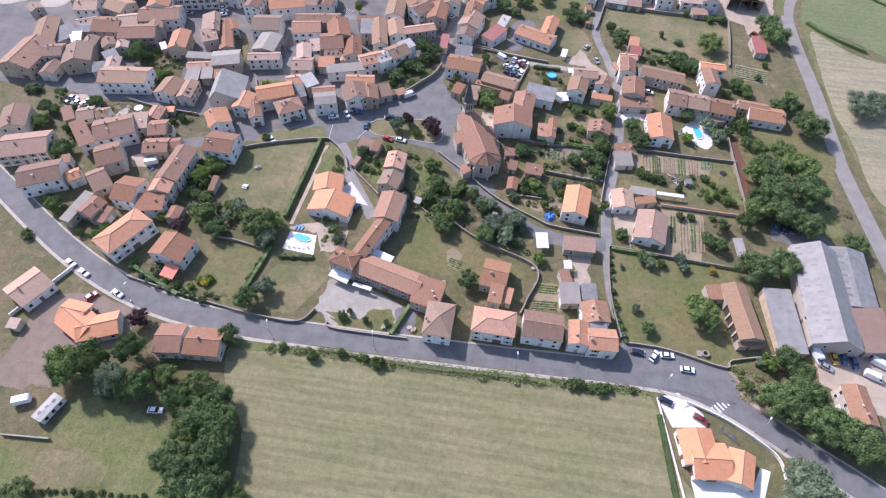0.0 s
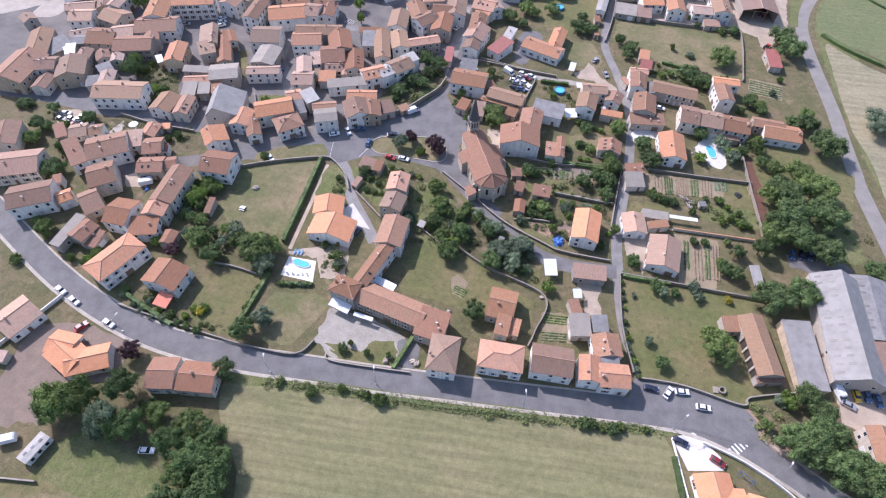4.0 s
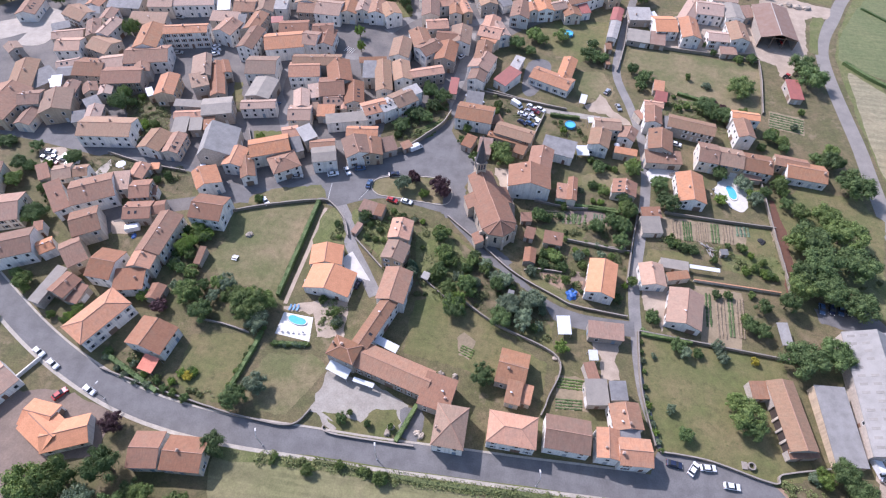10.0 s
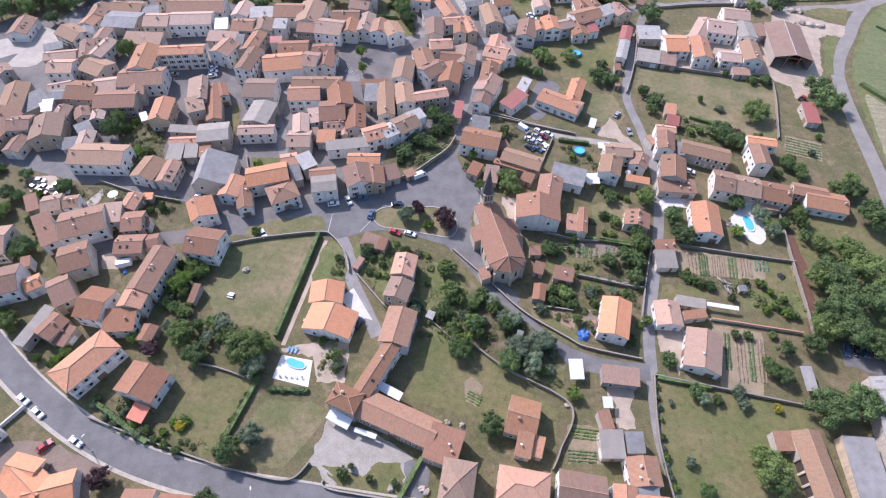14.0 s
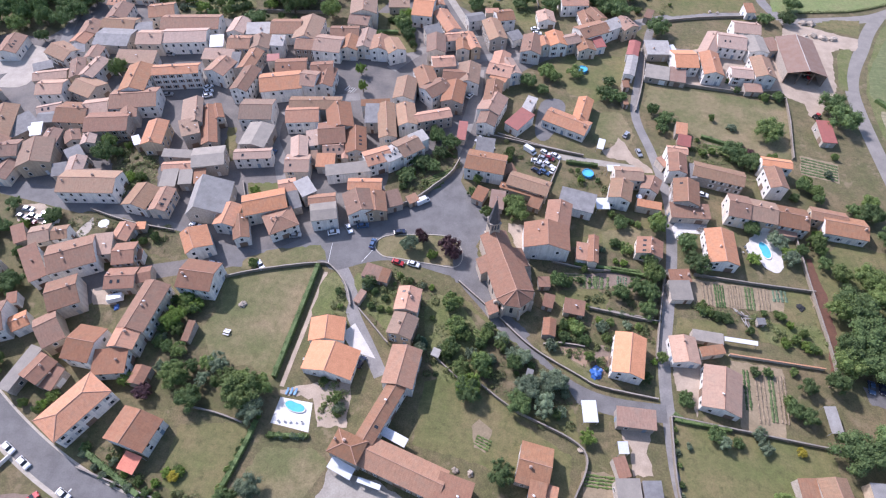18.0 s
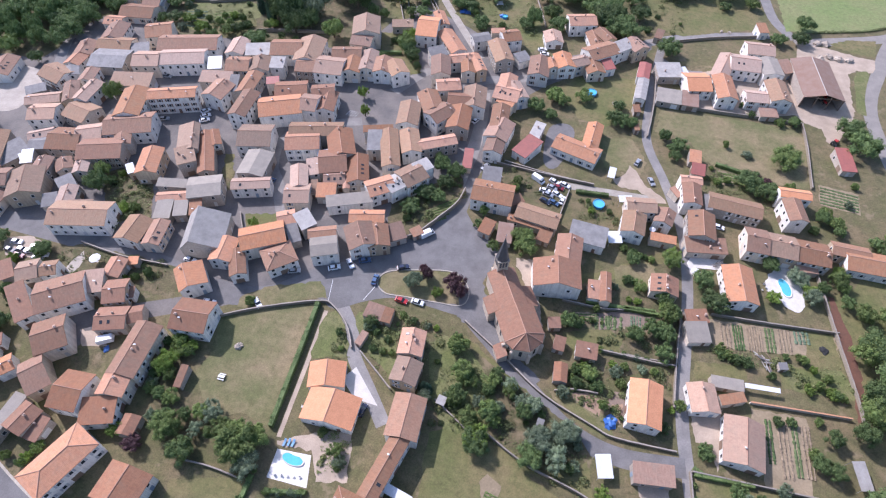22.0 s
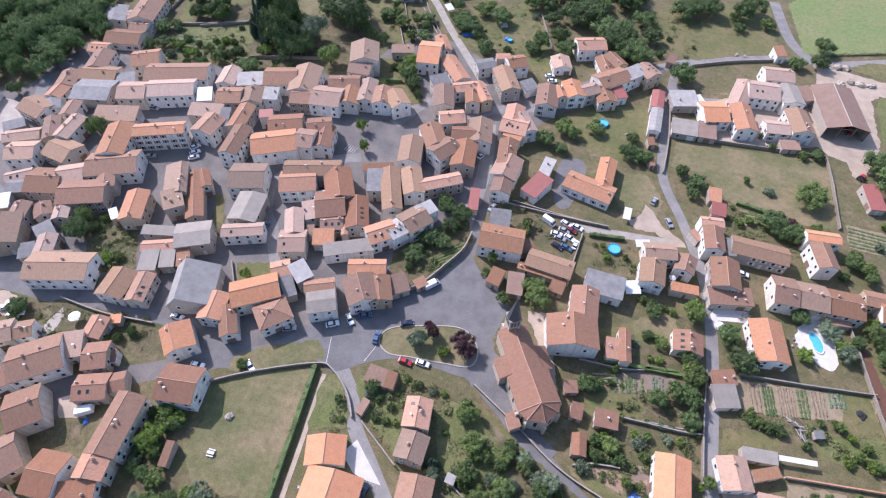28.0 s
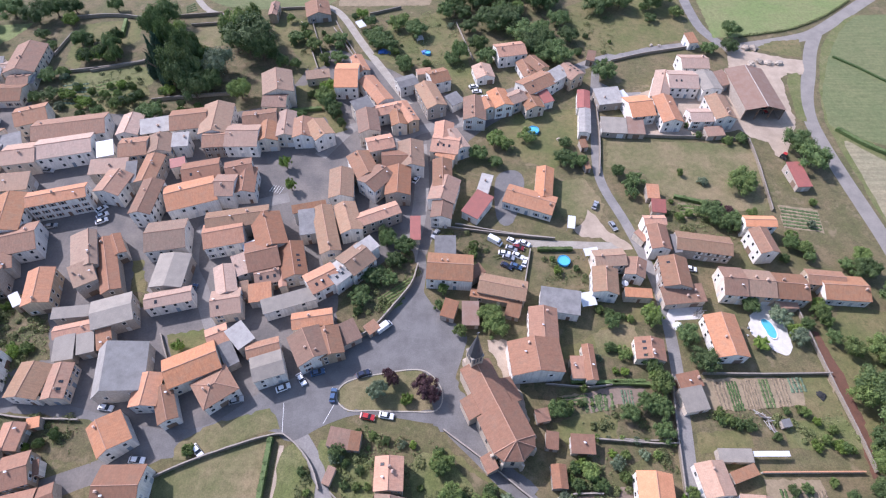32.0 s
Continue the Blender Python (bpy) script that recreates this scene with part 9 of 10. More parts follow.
    for x0 in (mid + 2.5, mid + 6.0):
        for s in (-1, 1):
            part("tall_window", *box_data(x0 - 0.4, s * 5.92 - 0.05, 3.0, x0 + 0.4, s * 5.92 + 0.05, 5.6), GLASS, c)
    return c


church()



# ---- vehicles ----
def extrude_side(profile, half, inset=0.0):
    """A side outline (x, z) turned into a solid across the width; inset narrows its upper points."""
    zs = [p[1] for p in profile]
    lo, hi = min(zs), max(zs)
    n = len(profile)
    v = []
    for sgn in (-1, 1):
        v += [(px, sgn * (half - inset * (pz - lo) / (hi - lo)), pz) for px, pz in profile]
    f = [tuple(range(n)), tuple(range(2 * n - 1, n - 1, -1))]
    f += [((k + 1) % n, k, n + k, n + (k + 1) % n) for k in range(n)]
    return v, f


CAR_BODY = extrude_side([(-2.1, 0.3), (2.1, 0.3), (2.12, 0.62), (1.95, 0.82), (1.0, 0.95), (-1.75, 0.98), (-2.08, 0.85), (-2.12, 0.5)], 0.87, 0.05)
CAR_GLASS = extrude_side([(-1.72, 0.96), (1.02, 0.94), (0.3, 1.38), (-1.3, 1.4)], 0.8, 0.16)
CAR_ROOF = box_data(-1.22, -0.62, 1.38, 0.26, 0.62, 1.46, 0.05)
VAN_BODY = extrude_side([(-2.7, 0.35), (2.6, 0.35), (2.65, 0.8), (2.3, 1.15), (1.55, 2.15), (1.3, 2.3), (-2.65, 2.32), (-2.72, 1.2)], 0.98, 0.08)
VAN_GLASS = extrude_side([(1.35, 1.25), (2.28, 1.2), (1.62, 2.05), (1.35, 2.08)], 0.985, 0.06)
TRAILER = extrude_side([(-2.4, 0.5), (2.2, 0.5), (2.45, 0.9), (2.3, 2.2), (1.9, 2.5), (-2.1, 2.5), (-2.4, 2.1)], 1.05, 0.06)
WHEEL = mesh("wheel", *tube((0, -0.1, 0), (0, 0.1, 0), 0.32, 0.32, 12), [RUBBER])
HUB = mesh("hub", *tube((0, -0.115, 0), (0, 0.115, 0), 0.17, 0.17, 8), [METAL])
LAMP = mesh("headlight", *box_data(-0.05, -0.16, -0.08, 0.06, 0.16, 0.08, 0.02), [glossy("lamp_glass", (0.7, 0.7, 0.68), 0.15)])
TAIL = mesh("tail_light", *box_data(-0.05, -0.12, -0.1, 0.05, 0.12, 0.12, 0.02), [glossy("tail_glass", (0.3, 0.02, 0.02), 0.2)])
BODY = {}


def vehicle(x, y, turn, colour):
    shape = "van" if colour == "W" else "trailer" if colour == "T" else "car"
    if colour not in BODY:
        src = {"car": CAR_BODY, "van": VAN_BODY, "trailer": TRAILER}[shape]
        BODY[colour] = mesh("body", *src, [CARS[colour]])
    v = tagged(new(shape if shape != "trailer" else "caravan_trailer"), f"{CAR_WORDS[colour]} parked {'delivery van' if shape == 'van' else 'caravan trailer' if shape == 'trailer' else 'passenger car'} standing on the ground", shape, "parked vehicles")
    v.matrix_basis = pose(x, y, 0.035, 0, 0, turn)
    child("body", BODY[colour], v)
    if shape != "trailer":
        part("glazing", *(CAR_GLASS if shape == "car" else VAN_GLASS), GLASS, v)
    if shape == "car":
        part("roof", *CAR_ROOF, CARS[colour], v)
    ax = {"car": (-1.3, 1.35), "van": (-1.7, 1.75), "trailer": (-0.2,)}[shape]
    for wx in ax:
        for wy in (-0.8, 0.8):
            wheel = child("wheel", WHEEL, v, pose(wx, wy, 0.3))
            child("hub", HUB, wheel)
    if shape != "trailer":
        e = 2.08 if shape == "car" else 2.6
        for wy in (-0.6, 0.6):
            child("headlight", LAMP, v, pose(e, wy, 0.68))
            child("tail_light", TAIL, v, pose(-e - (0.1 if shape == "van" else 0.02), wy, 0.75))
    return v


vehicle(-134.1, 84.5, -24, "w")
vehicle(-127.9, 81.6, -25, "w")
vehicle(-113.3, 75.9, -21, "w")
vehicle(-120.9, 73.5, 57, "r")
vehicle(-84.3, 41.9, 7, "w")
vehicle(51.5, 81.8, -6, "n")
vehicle(56.5, 81.3, 57, "w")
vehicle(60.5, 82.2, 5, "w")
vehicle(66.2, 78.4, -0, "w")
vehicle(58.7, 67.4, -21, "n")
vehicle(68.3, 63.5, -29, "d")
vehicle(106.4, 89.4, -74, "W")
vehicle(111.5, 89.3, -87, "y")
vehicle(114.4, 89.8, -85, "b")
vehicle(117.3, 88.6, -83, "b")
vehicle(108.3, 86.0, -25, "s")
vehicle(125.1, 89.5, -27, "W")
vehicle(123.3, 92.1, -51, "r")
vehicle(121.7, 85.0, -21, "W")
vehicle(-45.0, 173.9, 21, "n")
vehicle(-43.0, 161.0, -13, "r")
vehicle(-37.7, 161.2, -11, "w")
vehicle(-67.8, 170.0, 23, "w")
vehicle(-62.9, 172.5, -56, "w")
vehicle(-58.4, 174.6, 17, "b")
vehicle(-53.2, 167.5, 85, "b")
vehicle(-88.2, 152.6, -46, "w")
vehicle(-80.6, 166.5, 15, "s")
vehicle(-39.4, 189.3, 40, "W")
vehicle(-116.5, 165.1, -10, "w")
vehicle(-29.5, 252.6, 60, "w")
vehicle(-157.3, 231.2, 14, "s")
vehicle(-142.5, 238.9, 48, "w")
vehicle(-141.2, 235.9, 36, "w")
vehicle(-140.6, 233.3, 28, "w")
vehicle(-101.7, 204.2, 77, "b")
vehicle(-103.6, 150.5, -4, "w")
vehicle(-4.2, 309.0, 15, "w")
vehicle(-3.0, 305.5, 3, "w")
vehicle(-0.5, 301.1, 27, "w")
vehicle(41.2, 228.9, -71, "s")
vehicle(63.7, 210.0, -14, "w")
vehicle(36.6, 238.8, 63, "s")
vehicle(-46.8, 123.6, 74, "n")
vehicle(-140.3, 129.2, 31, "r")
vehicle(-128.7, 132.4, 25, "T")
vehicle(-122.0, 38.7, 24, "T")
vehicle(-166.1, 158.6, 19, "w")
vehicle(-170.1, 161.9, 27, "s")
vehicle(-168.8, 258.4, -4, "s")
vehicle(-17.8, 222.6, -39, "w")
vehicle(-1.9, 222.5, -36, "W")
vehicle(4.3, 222.5, -35, "w")
vehicle(8.3, 221.5, -28, "w")
vehicle(0.9, 217.4, -9, "w")
vehicle(3.6, 219.4, -20, "s")
vehicle(7.6, 213.5, 68, "w")
vehicle(-22.7, 226.1, -121, "s")
vehicle(-177.9, 162.6, -0, "w")
vehicle(-178.1, 159.1, -11, "n")
vehicle(-174.1, 159.9, -7, "s")
vehicle(-170.6, 160.1, 24, "w")
vehicle(-173.9, 157.4, -7, "d")
vehicle(-167.0, 157.6, -1, "s")
vehicle(2.2, 215.6, -19, "s")
vehicle(5.5, 216.2, -34, "w")
vehicle(1.2, 212.0, -34, "n")
vehicle(4.4, 211.8, -28, "b")
vehicle(6.0, 219.8, -22, "d")
vehicle(103.7, 139.3, -101, "b")
vehicle(106.9, 139.6, -102, "n")
vehicle(109.7, 139.8, -102, "b")
vehicle(112.5, 140.1, -103, "n")
vehicle(115.2, 140.3, -100, "b")


# ---- small things ----
def street_lamp(x, y, tx, ty):
    """A lamp on a pole whose arm reaches towards (tx, ty)."""
    p = tagged(new("street_lamp"), "slim grey street lamp with a curved arm", "street lamp", "street lamps")
    p.matrix_basis = pose(x, y, 0.1, 0, 0, math.degrees(math.atan2(ty - y, tx - x)))
    part("pole", *tube((0, 0, 0), (0, 0, 7.2), 0.11, 0.07), METAL, p)
    part("base_plate", *box_data(-0.2, -0.2, 0, 0.2, 0.2, 0.12, 0.03), METAL, p)
    part("arm", *joined(tube((0, 0, 7.1), (0.6, 0, 7.55), 0.06, 0.05), tube((0.6, 0, 7.55), (1.6, 0, 7.7), 0.05, 0.05)), METAL, p)
    part("lamp_head", *box_data(1.4, -0.2, 7.62, 2.3, 0.2, 7.82, 0.07), FRAME, p)
    return p


def zebra(x0, y0, x1, y1, count, length):
    """White crossing bars from one kerb to the other."""
    a, b = Vector((x0, y0)), Vector((x1, y1))
    t = math.degrees(math.atan2(b.y - a.y, b.x - a.x))
    z = tagged(new("crossing_marking"), "worn white zebra crossing bars painted on asphalt", "road marking")
    for k in range(count):
        p = a.lerp(b, (k + 0.5) / count)
        part("bar", *box_data(-0.25, -length / 2, 0.05, 0.25, length / 2, 0.075), PAINT, z, m=pose(p.x, p.y, 0, 0, 0, t))


def swimming_pool(x, y, turn, rx, ry, deck=True, dx=0.0, dy=0.0, dw=0.0, dh=0.0):
    """A kidney-shaped pool let into a pale terrace."""
    s = tagged(new("swimming_pool"), "kidney-shaped swimming pool with clear blue water", "pool")
    s.matrix_basis = pose(x, y, 0, 0, 0, turn)
    def outline(k):
        return [(math.cos(t) * rx * k, math.sin(t) * ry * k * (1 - 0.28 * math.exp(-((t - 1.57) / 0.5) ** 2))) for t in (2 * math.pi * i / 40 for i in range(40))]
    w = outline(1.0)
    part("water", [(a, b, 0.30) for a, b in w], [tuple(range(40))], POOL_TILE, s)
    e = outline(1.12)
    v = [(a, b, 0.32) for a, b in w] + [(a, b, 0.36) for a, b in e] + [(a, b, 0.0) for a, b in e]
    part("rim", v, [(k, 40 + k, 40 + (k + 1) % 40, (k + 1) % 40) for k in range(40)] + [(40 + k, 80 + k, 80 + (k + 1) % 40, 40 + (k + 1) % 40) for k in range(40)], CONCRETE, s)


def round_pool(x, y, r):
    s = tagged(new("above_ground_pool"), "round blue above-ground pool on a lawn", "pool", "round pools")
    s.matrix_basis = pose(x, y, 0)
    n = 28
    ring = lambda q, z: [(math.cos(2 * math.pi * k / n) * q, math.sin(2 * math.pi * k / n) * q, z) for k in range(n)]
    v = ring(r, 0) + ring(r, 1.2) + ring(r * 0.9, 1.2) + ring(r * 0.9, 0.9)
    part("rim", v, [(j * n + k, j * n + (k + 1) % n, (j + 1) * n + (k + 1) % n, (j + 1) * n + k) for j in range(3) for k in range(n)], POOL_BLUE, s)
    part("water", ring(r * 0.9, 0.98), [tuple(range(n))], POOL_TILE, s)


street_lamp(-28.0, 70.3, -28.9, 73.6)
street_lamp(14.8, 70.3, 14.4, 73.9)
street_lamp(-59.6, 69.0, -60.9, 72.3)
street_lamp(57.2, 70.8, 59.9, 73.9)
street_lamp(83.2, 62.3, 85.3, 65.1)
street_lamp(-108.2, 74.4, -107.1, 77.2)
zebra(77.9, 71.3, 72.4, 66.4, 6, 2.6)
swimming_pool(-62.1, 107.6, -12, 3.0, 1.4)
swimming_pool(82.2, 187.0, 100, 3.5, 1.8)
round_pool(20.9, 213.7, 2.2)
round_pool(18.8, 279.8, 2.3)


def parasol(x, y, r, label="white garden parasol on a pole"):
    p = tagged(new("parasol"), label, "parasol", "parasols")
    p.matrix_basis = pose(x, y, 0.05)
    n = 8
    ring = [(math.cos(2 * math.pi * k / n) * r, math.sin(2 * math.pi * k / n) * r, 2.25) for k in range(n)]
    part("canopy", *slab((ring + [(0, 0, 2.75)], [(k, (k + 1) % n, n) for k in range(n)]), 0.04), ROOFS["w"], p)
    part("pole", *tube((0, 0, 0), (0, 0, 2.7), 0.04, 0.03), METAL, p)
    part("foot", *tube((0, 0, 0), (0, 0, 0.12), 0.35, 0.3, 10), CONCRETE, p)


TARP = plain("blue_tarpaulin", (0.05, 0.15, 0.42), (0.035, 0.11, 0.33), 1.5, 0.5)
CANVAS = plain("blue_canvas", (0.22, 0.40, 0.58), (0.17, 0.32, 0.50), 1.5, 0.7)
RUBBLE = plain("rubble", (0.42, 0.36, 0.29), (0.30, 0.25, 0.20), 1.5, 0.95, (0.8, 1.2), 3.0, relief=0.7)


def heap(name, x, y, r, h, mat, label, category, seed):
    """An uneven heap lying on the ground."""
    bm = bmesh.new()
    bmesh.ops.create_icosphere(bm, subdivisions=3, radius=1.0)
    for v in bm.verts:
        k = 1 + 0.45 * noise.noise(v.co * 1.7 + Vector((seed, 0, 0))) + 0.2 * noise.noise(v.co * 5 + Vector((0, seed, 0)))
        v.co = Vector((v.co.x * r * k, v.co.y * r * k * 0.8, max(v.co.z, -0.1) * h * k))
    me = bpy.data.meshes.new(name)
    bm.to_mesh(me)
    bm.free()
    me.materials.append(mat)
    ob = tagged(new(name, me), label, category, name + "s")
    ob.matrix_basis = pose(x, y, 0.05, 0, 0, seed * 40)


def sun_lounger(x, y, turn):
    l = tagged(new("sun_lounger"), "blue sun lounger beside the pool", "lounger", "sun loungers")
    l.matrix_basis = pose(x, y, 0.06, 0, 0, turn)
    part("mattress", *box_data(-0.95, -0.33, 0.3, 0.45, 0.33, 0.4, 0.03), CANVAS, l)
    part("backrest", *box_data(0, -0.33, 0, 0.75, 0.33, 0.1, 0.03), CANVAS, l, m=pose(0.42, 0, 0.32, 0, -35, 0))
    for a in (-0.8, 0.35):
        for b in (-0.27, 0.27):
            part("leg", *tube((a, b, 0), (a, b, 0.31), 0.03, 0.03, 6), METAL, l)


def bench_set(x, y, turn):
    """A white garden table with two benches."""
    b = tagged(new("picnic_table"), "white picnic table with two benches on the grass", "table", "picnic tables")
    b.matrix_basis = pose(x, y, 0.05, 0, 0, turn)
    part("tabletop", *box_data(-1.0, -0.4, 0.7, 1.0, 0.4, 0.76, 0.02), ROOFS["w"], b)
    for s in (-0.85, 0.85):
        part("bench", *box_data(-1.0, s - 0.16, 0.42, 1.0, s + 0.16, 0.47, 0.02), ROOFS["w"], b)
    for s in (-0.75, 0.75):
        part("trestle", *box_data(s - 0.05, -0.8, 0.0, s + 0.05, 0.8, 0.42), WOOD, b)
        part("leg", *box_data(s - 0.05, -0.08, 0.42, s + 0.05, 0.08, 0.7), WOOD, b)


def mobile_home(x, y, turn, l, w):
    m = tagged(new("mobile_home"), "grey-roofed static mobile home with white sides", "mobile home")
    m.matrix_basis = pose(x, y, 0.0, 0, 0, turn)
    part("body", *box_data(-l / 2, -w / 2, 0.45, l / 2, w / 2, 2.7), WALLS["w"], m)
    part("roof", *slab(([(-l / 2 - .1, -w / 2 - .1, 2.7), (l / 2 + .1, -w / 2 - .1, 2.7), (l / 2 + .1, 0, 2.95), (-l / 2 - .1, 0, 2.95), (l / 2 + .1, w / 2 + .1, 2.7), (-l / 2 - .1, w / 2 + .1, 2.7)], [(0, 1, 2, 3), (3, 2, 4, 5)]), 0.08), ROOFS["l"], m)
    for k in range(3):
        part("roof_vent", *box_data(-0.5, -0.4, 0, 0.5, 0.4, 0.12, 0.04), ROOFS["g"], m, m=pose((k - 1) * l * 0.28, 0.4 - 0.3 * k, 2.86))
        child("window", WINDOW, m, pose((k - 1) * l * 0.3, -w / 2, 1.0))
    for k in (-1, 1):
        part("block", *box_data(-0.4, -w / 2 + 0.2, 0, 0.4, w / 2 - 0.2, 0.45), CONCRETE, m, m=pose(k * l * 0.36, 0, 0))


def swing_set(x, y, turn):
    s = tagged(new("swing_set"), "blue metal swing set in a garden", "swing set")
    s.matrix_basis = pose(x, y, 0.05, 0, 0, turn)
    part("beam", *tube((-1.9, 0, 2.2), (1.9, 0, 2.2), 0.07, 0.07), TARP, s)
    for e in (-1.9, 1.9):
        for b in (-0.9, 0.9):
            part("leg", *tube((e, b, 0), (e, 0, 2.2), 0.06, 0.06), TARP, s)
    for e in (-0.8, 0.8):
        part("seat", *box_data(e - 0.25, -0.12, 0.5, e + 0.25, 0.12, 0.56), TARP, s)
        for d in (-0.22, 0.22):
            part("chain", *tube((e + d, 0, 0.55), (e + d, 0, 2.2), 0.02, 0.02, 5), METAL, s)


def stone_well(x, y):
    w = tagged(new("stone_well"), "old round stone well with a low wall", "well")
    w.matrix_basis = pose(x, y, 0.05)
    n = 16
    ring = lambda q, z: [(math.cos(2 * math.pi * k / n) * q, math.sin(2 * math.pi * k / n) * q, z) for k in range(n)]
    v = ring(1.1, 0) + ring(1.1, 0.9) + ring(0.75, 0.9) + ring(0.75, 0.1)
    part("ring_wall", v, [(j * n + k, j * n + (k + 1) % n, (j + 1) * n + (k + 1) % n, (j + 1) * n + k) for j in range(3) for k in range(n)], COPING, w)
    part("step", *box_data(-2.4, -1.0, 0, -1.0, 1.0, 0.35, 0.05), COPING, w)


def lying_bars(x, y, turn, count, length, gap):
    """Unreadable white road writing and bay lines, as plain bars."""
    m = tagged(new("road_marking"), "worn white parking lines painted on the square", "road marking", "road markings")
    for k in range(count):
        part("bar", *box_data(-length / 2, -0.07, 0.06, length / 2, 0.07, 0.115), PAINT, m, m=pose(x, y, 0, 0, 0, turn) @ pose(0, (k - (count - 1) / 2) * gap, 0))


parasol(-146.8, 159.5, 1.9)
parasol(-154.2, 178.8, 2.2)
parasol(52.5, 187.2, 1.6)
parasol(39.3, 203.4, 1.2)
sun_lounger(-65.6, 111.5, 80)
sun_lounger(-64.4, 111.7, 82)
sun_lounger(-63.2, 111.7, 78)
bench_set(-89.8, 126.9, -5)
bench_set(-151.1, 202.9, 10)
mobile_home(-112.8, 37.5, 72, 7.6, 3.4)
swing_set(75.1, 60.3, -35)
stone_well(72.3, 84.6)
heap("boulder", -88.7, 137.1, 1.3, 0.9, RUBBLE, "pale stone lump lying on a lawn", "boulder", 1)
heap("tarpaulin", 23.1, 131.6, 2.2, 1.2, TARP, "crumpled blue tarpaulin over garden things", "tarpaulin", 2)
heap("tarpaulin", -45.5, 335.7, 2.2, 0.9, TARP, "crumpled blue tarpaulin over garden things", "tarpaulin", 5)
heap("tarpaulin", -25.7, 335.2, 1.7, 1.0, TARP, "crumpled blue tarpaulin over garden things", "tarpaulin", 6)
for k, (hx, hy) in enumerate(((129.4, 338.9), (133.1, 338.7), (131.8, 327.8), (135.8, 326.5), (140.6, 326.5), (127.2, 326.2))):
    heap("earth_mound", hx, hy, 2.3, 1.5, RUBBLE, "mound of rubble and earth in a farmyard", "mound", 10 + k)
for k, (hx, hy) in enumerate(((-26.8, 77.6), (-26.3, 79.5), (-18.7, 78.9), (-17.5, 78.3), (-10.6, 97.2), (-14.7, 97.3), (30.9, 273.6), (28.7, 274.9), (83.8, 341.0), (87.6, 340.7), (18.7, 107.9))):
    heap("boulder", hx, hy, 1.0, 0.8, RUBBLE, "pale weathered boulder lying in a garden", "boulder", 30 + k)
lying_bars(-81.6, 248.4, 70, 5, 3.5, 1.0)
lying_bars(-66.7, 161.2, 95, 1, 9.0, 1.0)
lying_bars(-54.0, 162.3, 65, 1, 6.0, 1.0)


def hangar(x, y, l, w, turn, eave):
    """A long farm hangar, open on its gable end, with posts and a dark hollow inside."""
    h = tagged(new("hangar"), "long farm hangar with rust-brown sheet roof and open gable end", "hangar", "barns and outbuildings")
    h.matrix_basis = pose(x, y, 0, 0, 0, turn)
    slope = 0.24
    top, ridges = roof_top("gable", l, w, eave, slope)
    part("roof", *slab(top, 0.14), ROOFS["u"], h)
    a, b, e = l / 2 - 0.3, w / 2 - 0.3, eave - 0.08
    part("side_wall", *box_data(-a, -b, 0, a - 0.5, -b + 0.2, e), WALLS["s"], h)
    part("side_wall", *box_data(-a, b - 0.2, 0, a - 0.5, b, e), WALLS["s"], h)
    v = [(s, u, z) for s in (-a, -a + 0.2) for u, z in ((-b + 0.2, 0), (b - 0.2, 0), (b - 0.2, e), (0, e + b * slope - 0.1), (-b + 0.2, e))]
    part("end_wall", v, [(0, 1, 2, 3, 4), (9, 8, 7, 6, 5)] + [(k, k + 5, (k + 1) % 5 + 5, (k + 1) % 5) for k in range(5)], WALLS["s"], h)
    for u in (-b, -b / 3, b / 3, b):
        part("post", *box_data(a - 0.4, u - 0.15, 0, a - 0.1, u + 0.15, e + (b - abs(u)) * slope - 0.05), WOOD, h)
    part("tie_beam", *box_data(a - 0.35, -b, e - 0.25, a - 0.15, b, e - 0.02), WOOD, h)
    part("ridge_cap", *tube(*ridges[0], 0.16, 0.16, 6), ROOFS["l"], h)
    return h


def tractor(x, y, turn):
    t = tagged(new("tractor"), "red farm tractor with black tyres standing in a yard", "tractor", "farm machines")
    t.matrix_basis = pose(x, y, 0.06, 0, 0, turn)
    part("bonnet", *box_data(0.1, -0.4, 0.8, 1.9, 0.4, 1.5, 0.1), CARS["r"], t)
    part("cab", *extrude_side([(-1.2, 0.9), (0.1, 0.9), (0.0, 2.4), (-1.1, 2.4)], 0.7, 0.1), GLASS, t)
    part("cab_roof", *box_data(-1.25, -0.75, 2.38, 0.12, 0.75, 2.52, 0.05), CARS["r"], t)
    for wx, r in ((-0.9, 0.8), (1.4, 0.5)):
        for wy in (-0.85, 0.85):
            wheel = part("wheel", *tube((0, -0.2, 0), (0, 0.2, 0), r, r, 14), RUBBER, t, m=pose(wx, wy, r))
            part("rim", *tube((0, -0.215, 0), (0, 0.215, 0), r * 0.5, r * 0.5, 10), METAL, wheel)


def plank_pile(x, y, turn, seed):
    """A disorderly pile of old planks and poles."""
    rng = random.Random(seed)
    p = tagged(new("plank_pile"), "disorderly pile of grey weathered planks in a garden", "planks", "scrap piles")
    p.matrix_basis = pose(x, y, 0.06, 0, 0, turn)
    for k in range(14):
        part("plank", *box_data(-1.5, -0.12, 0, 1.5, 0.12, 0.07, 0.01), rng.choice((WOOD, ROOFS["l"], ROOFS["g"])), p, m=pose(rng.gauss(0, 1.0), rng.gauss(0, 0.5), 0.08 * k, 0, rng.uniform(-3, 3), rng.uniform(-35, 35)))


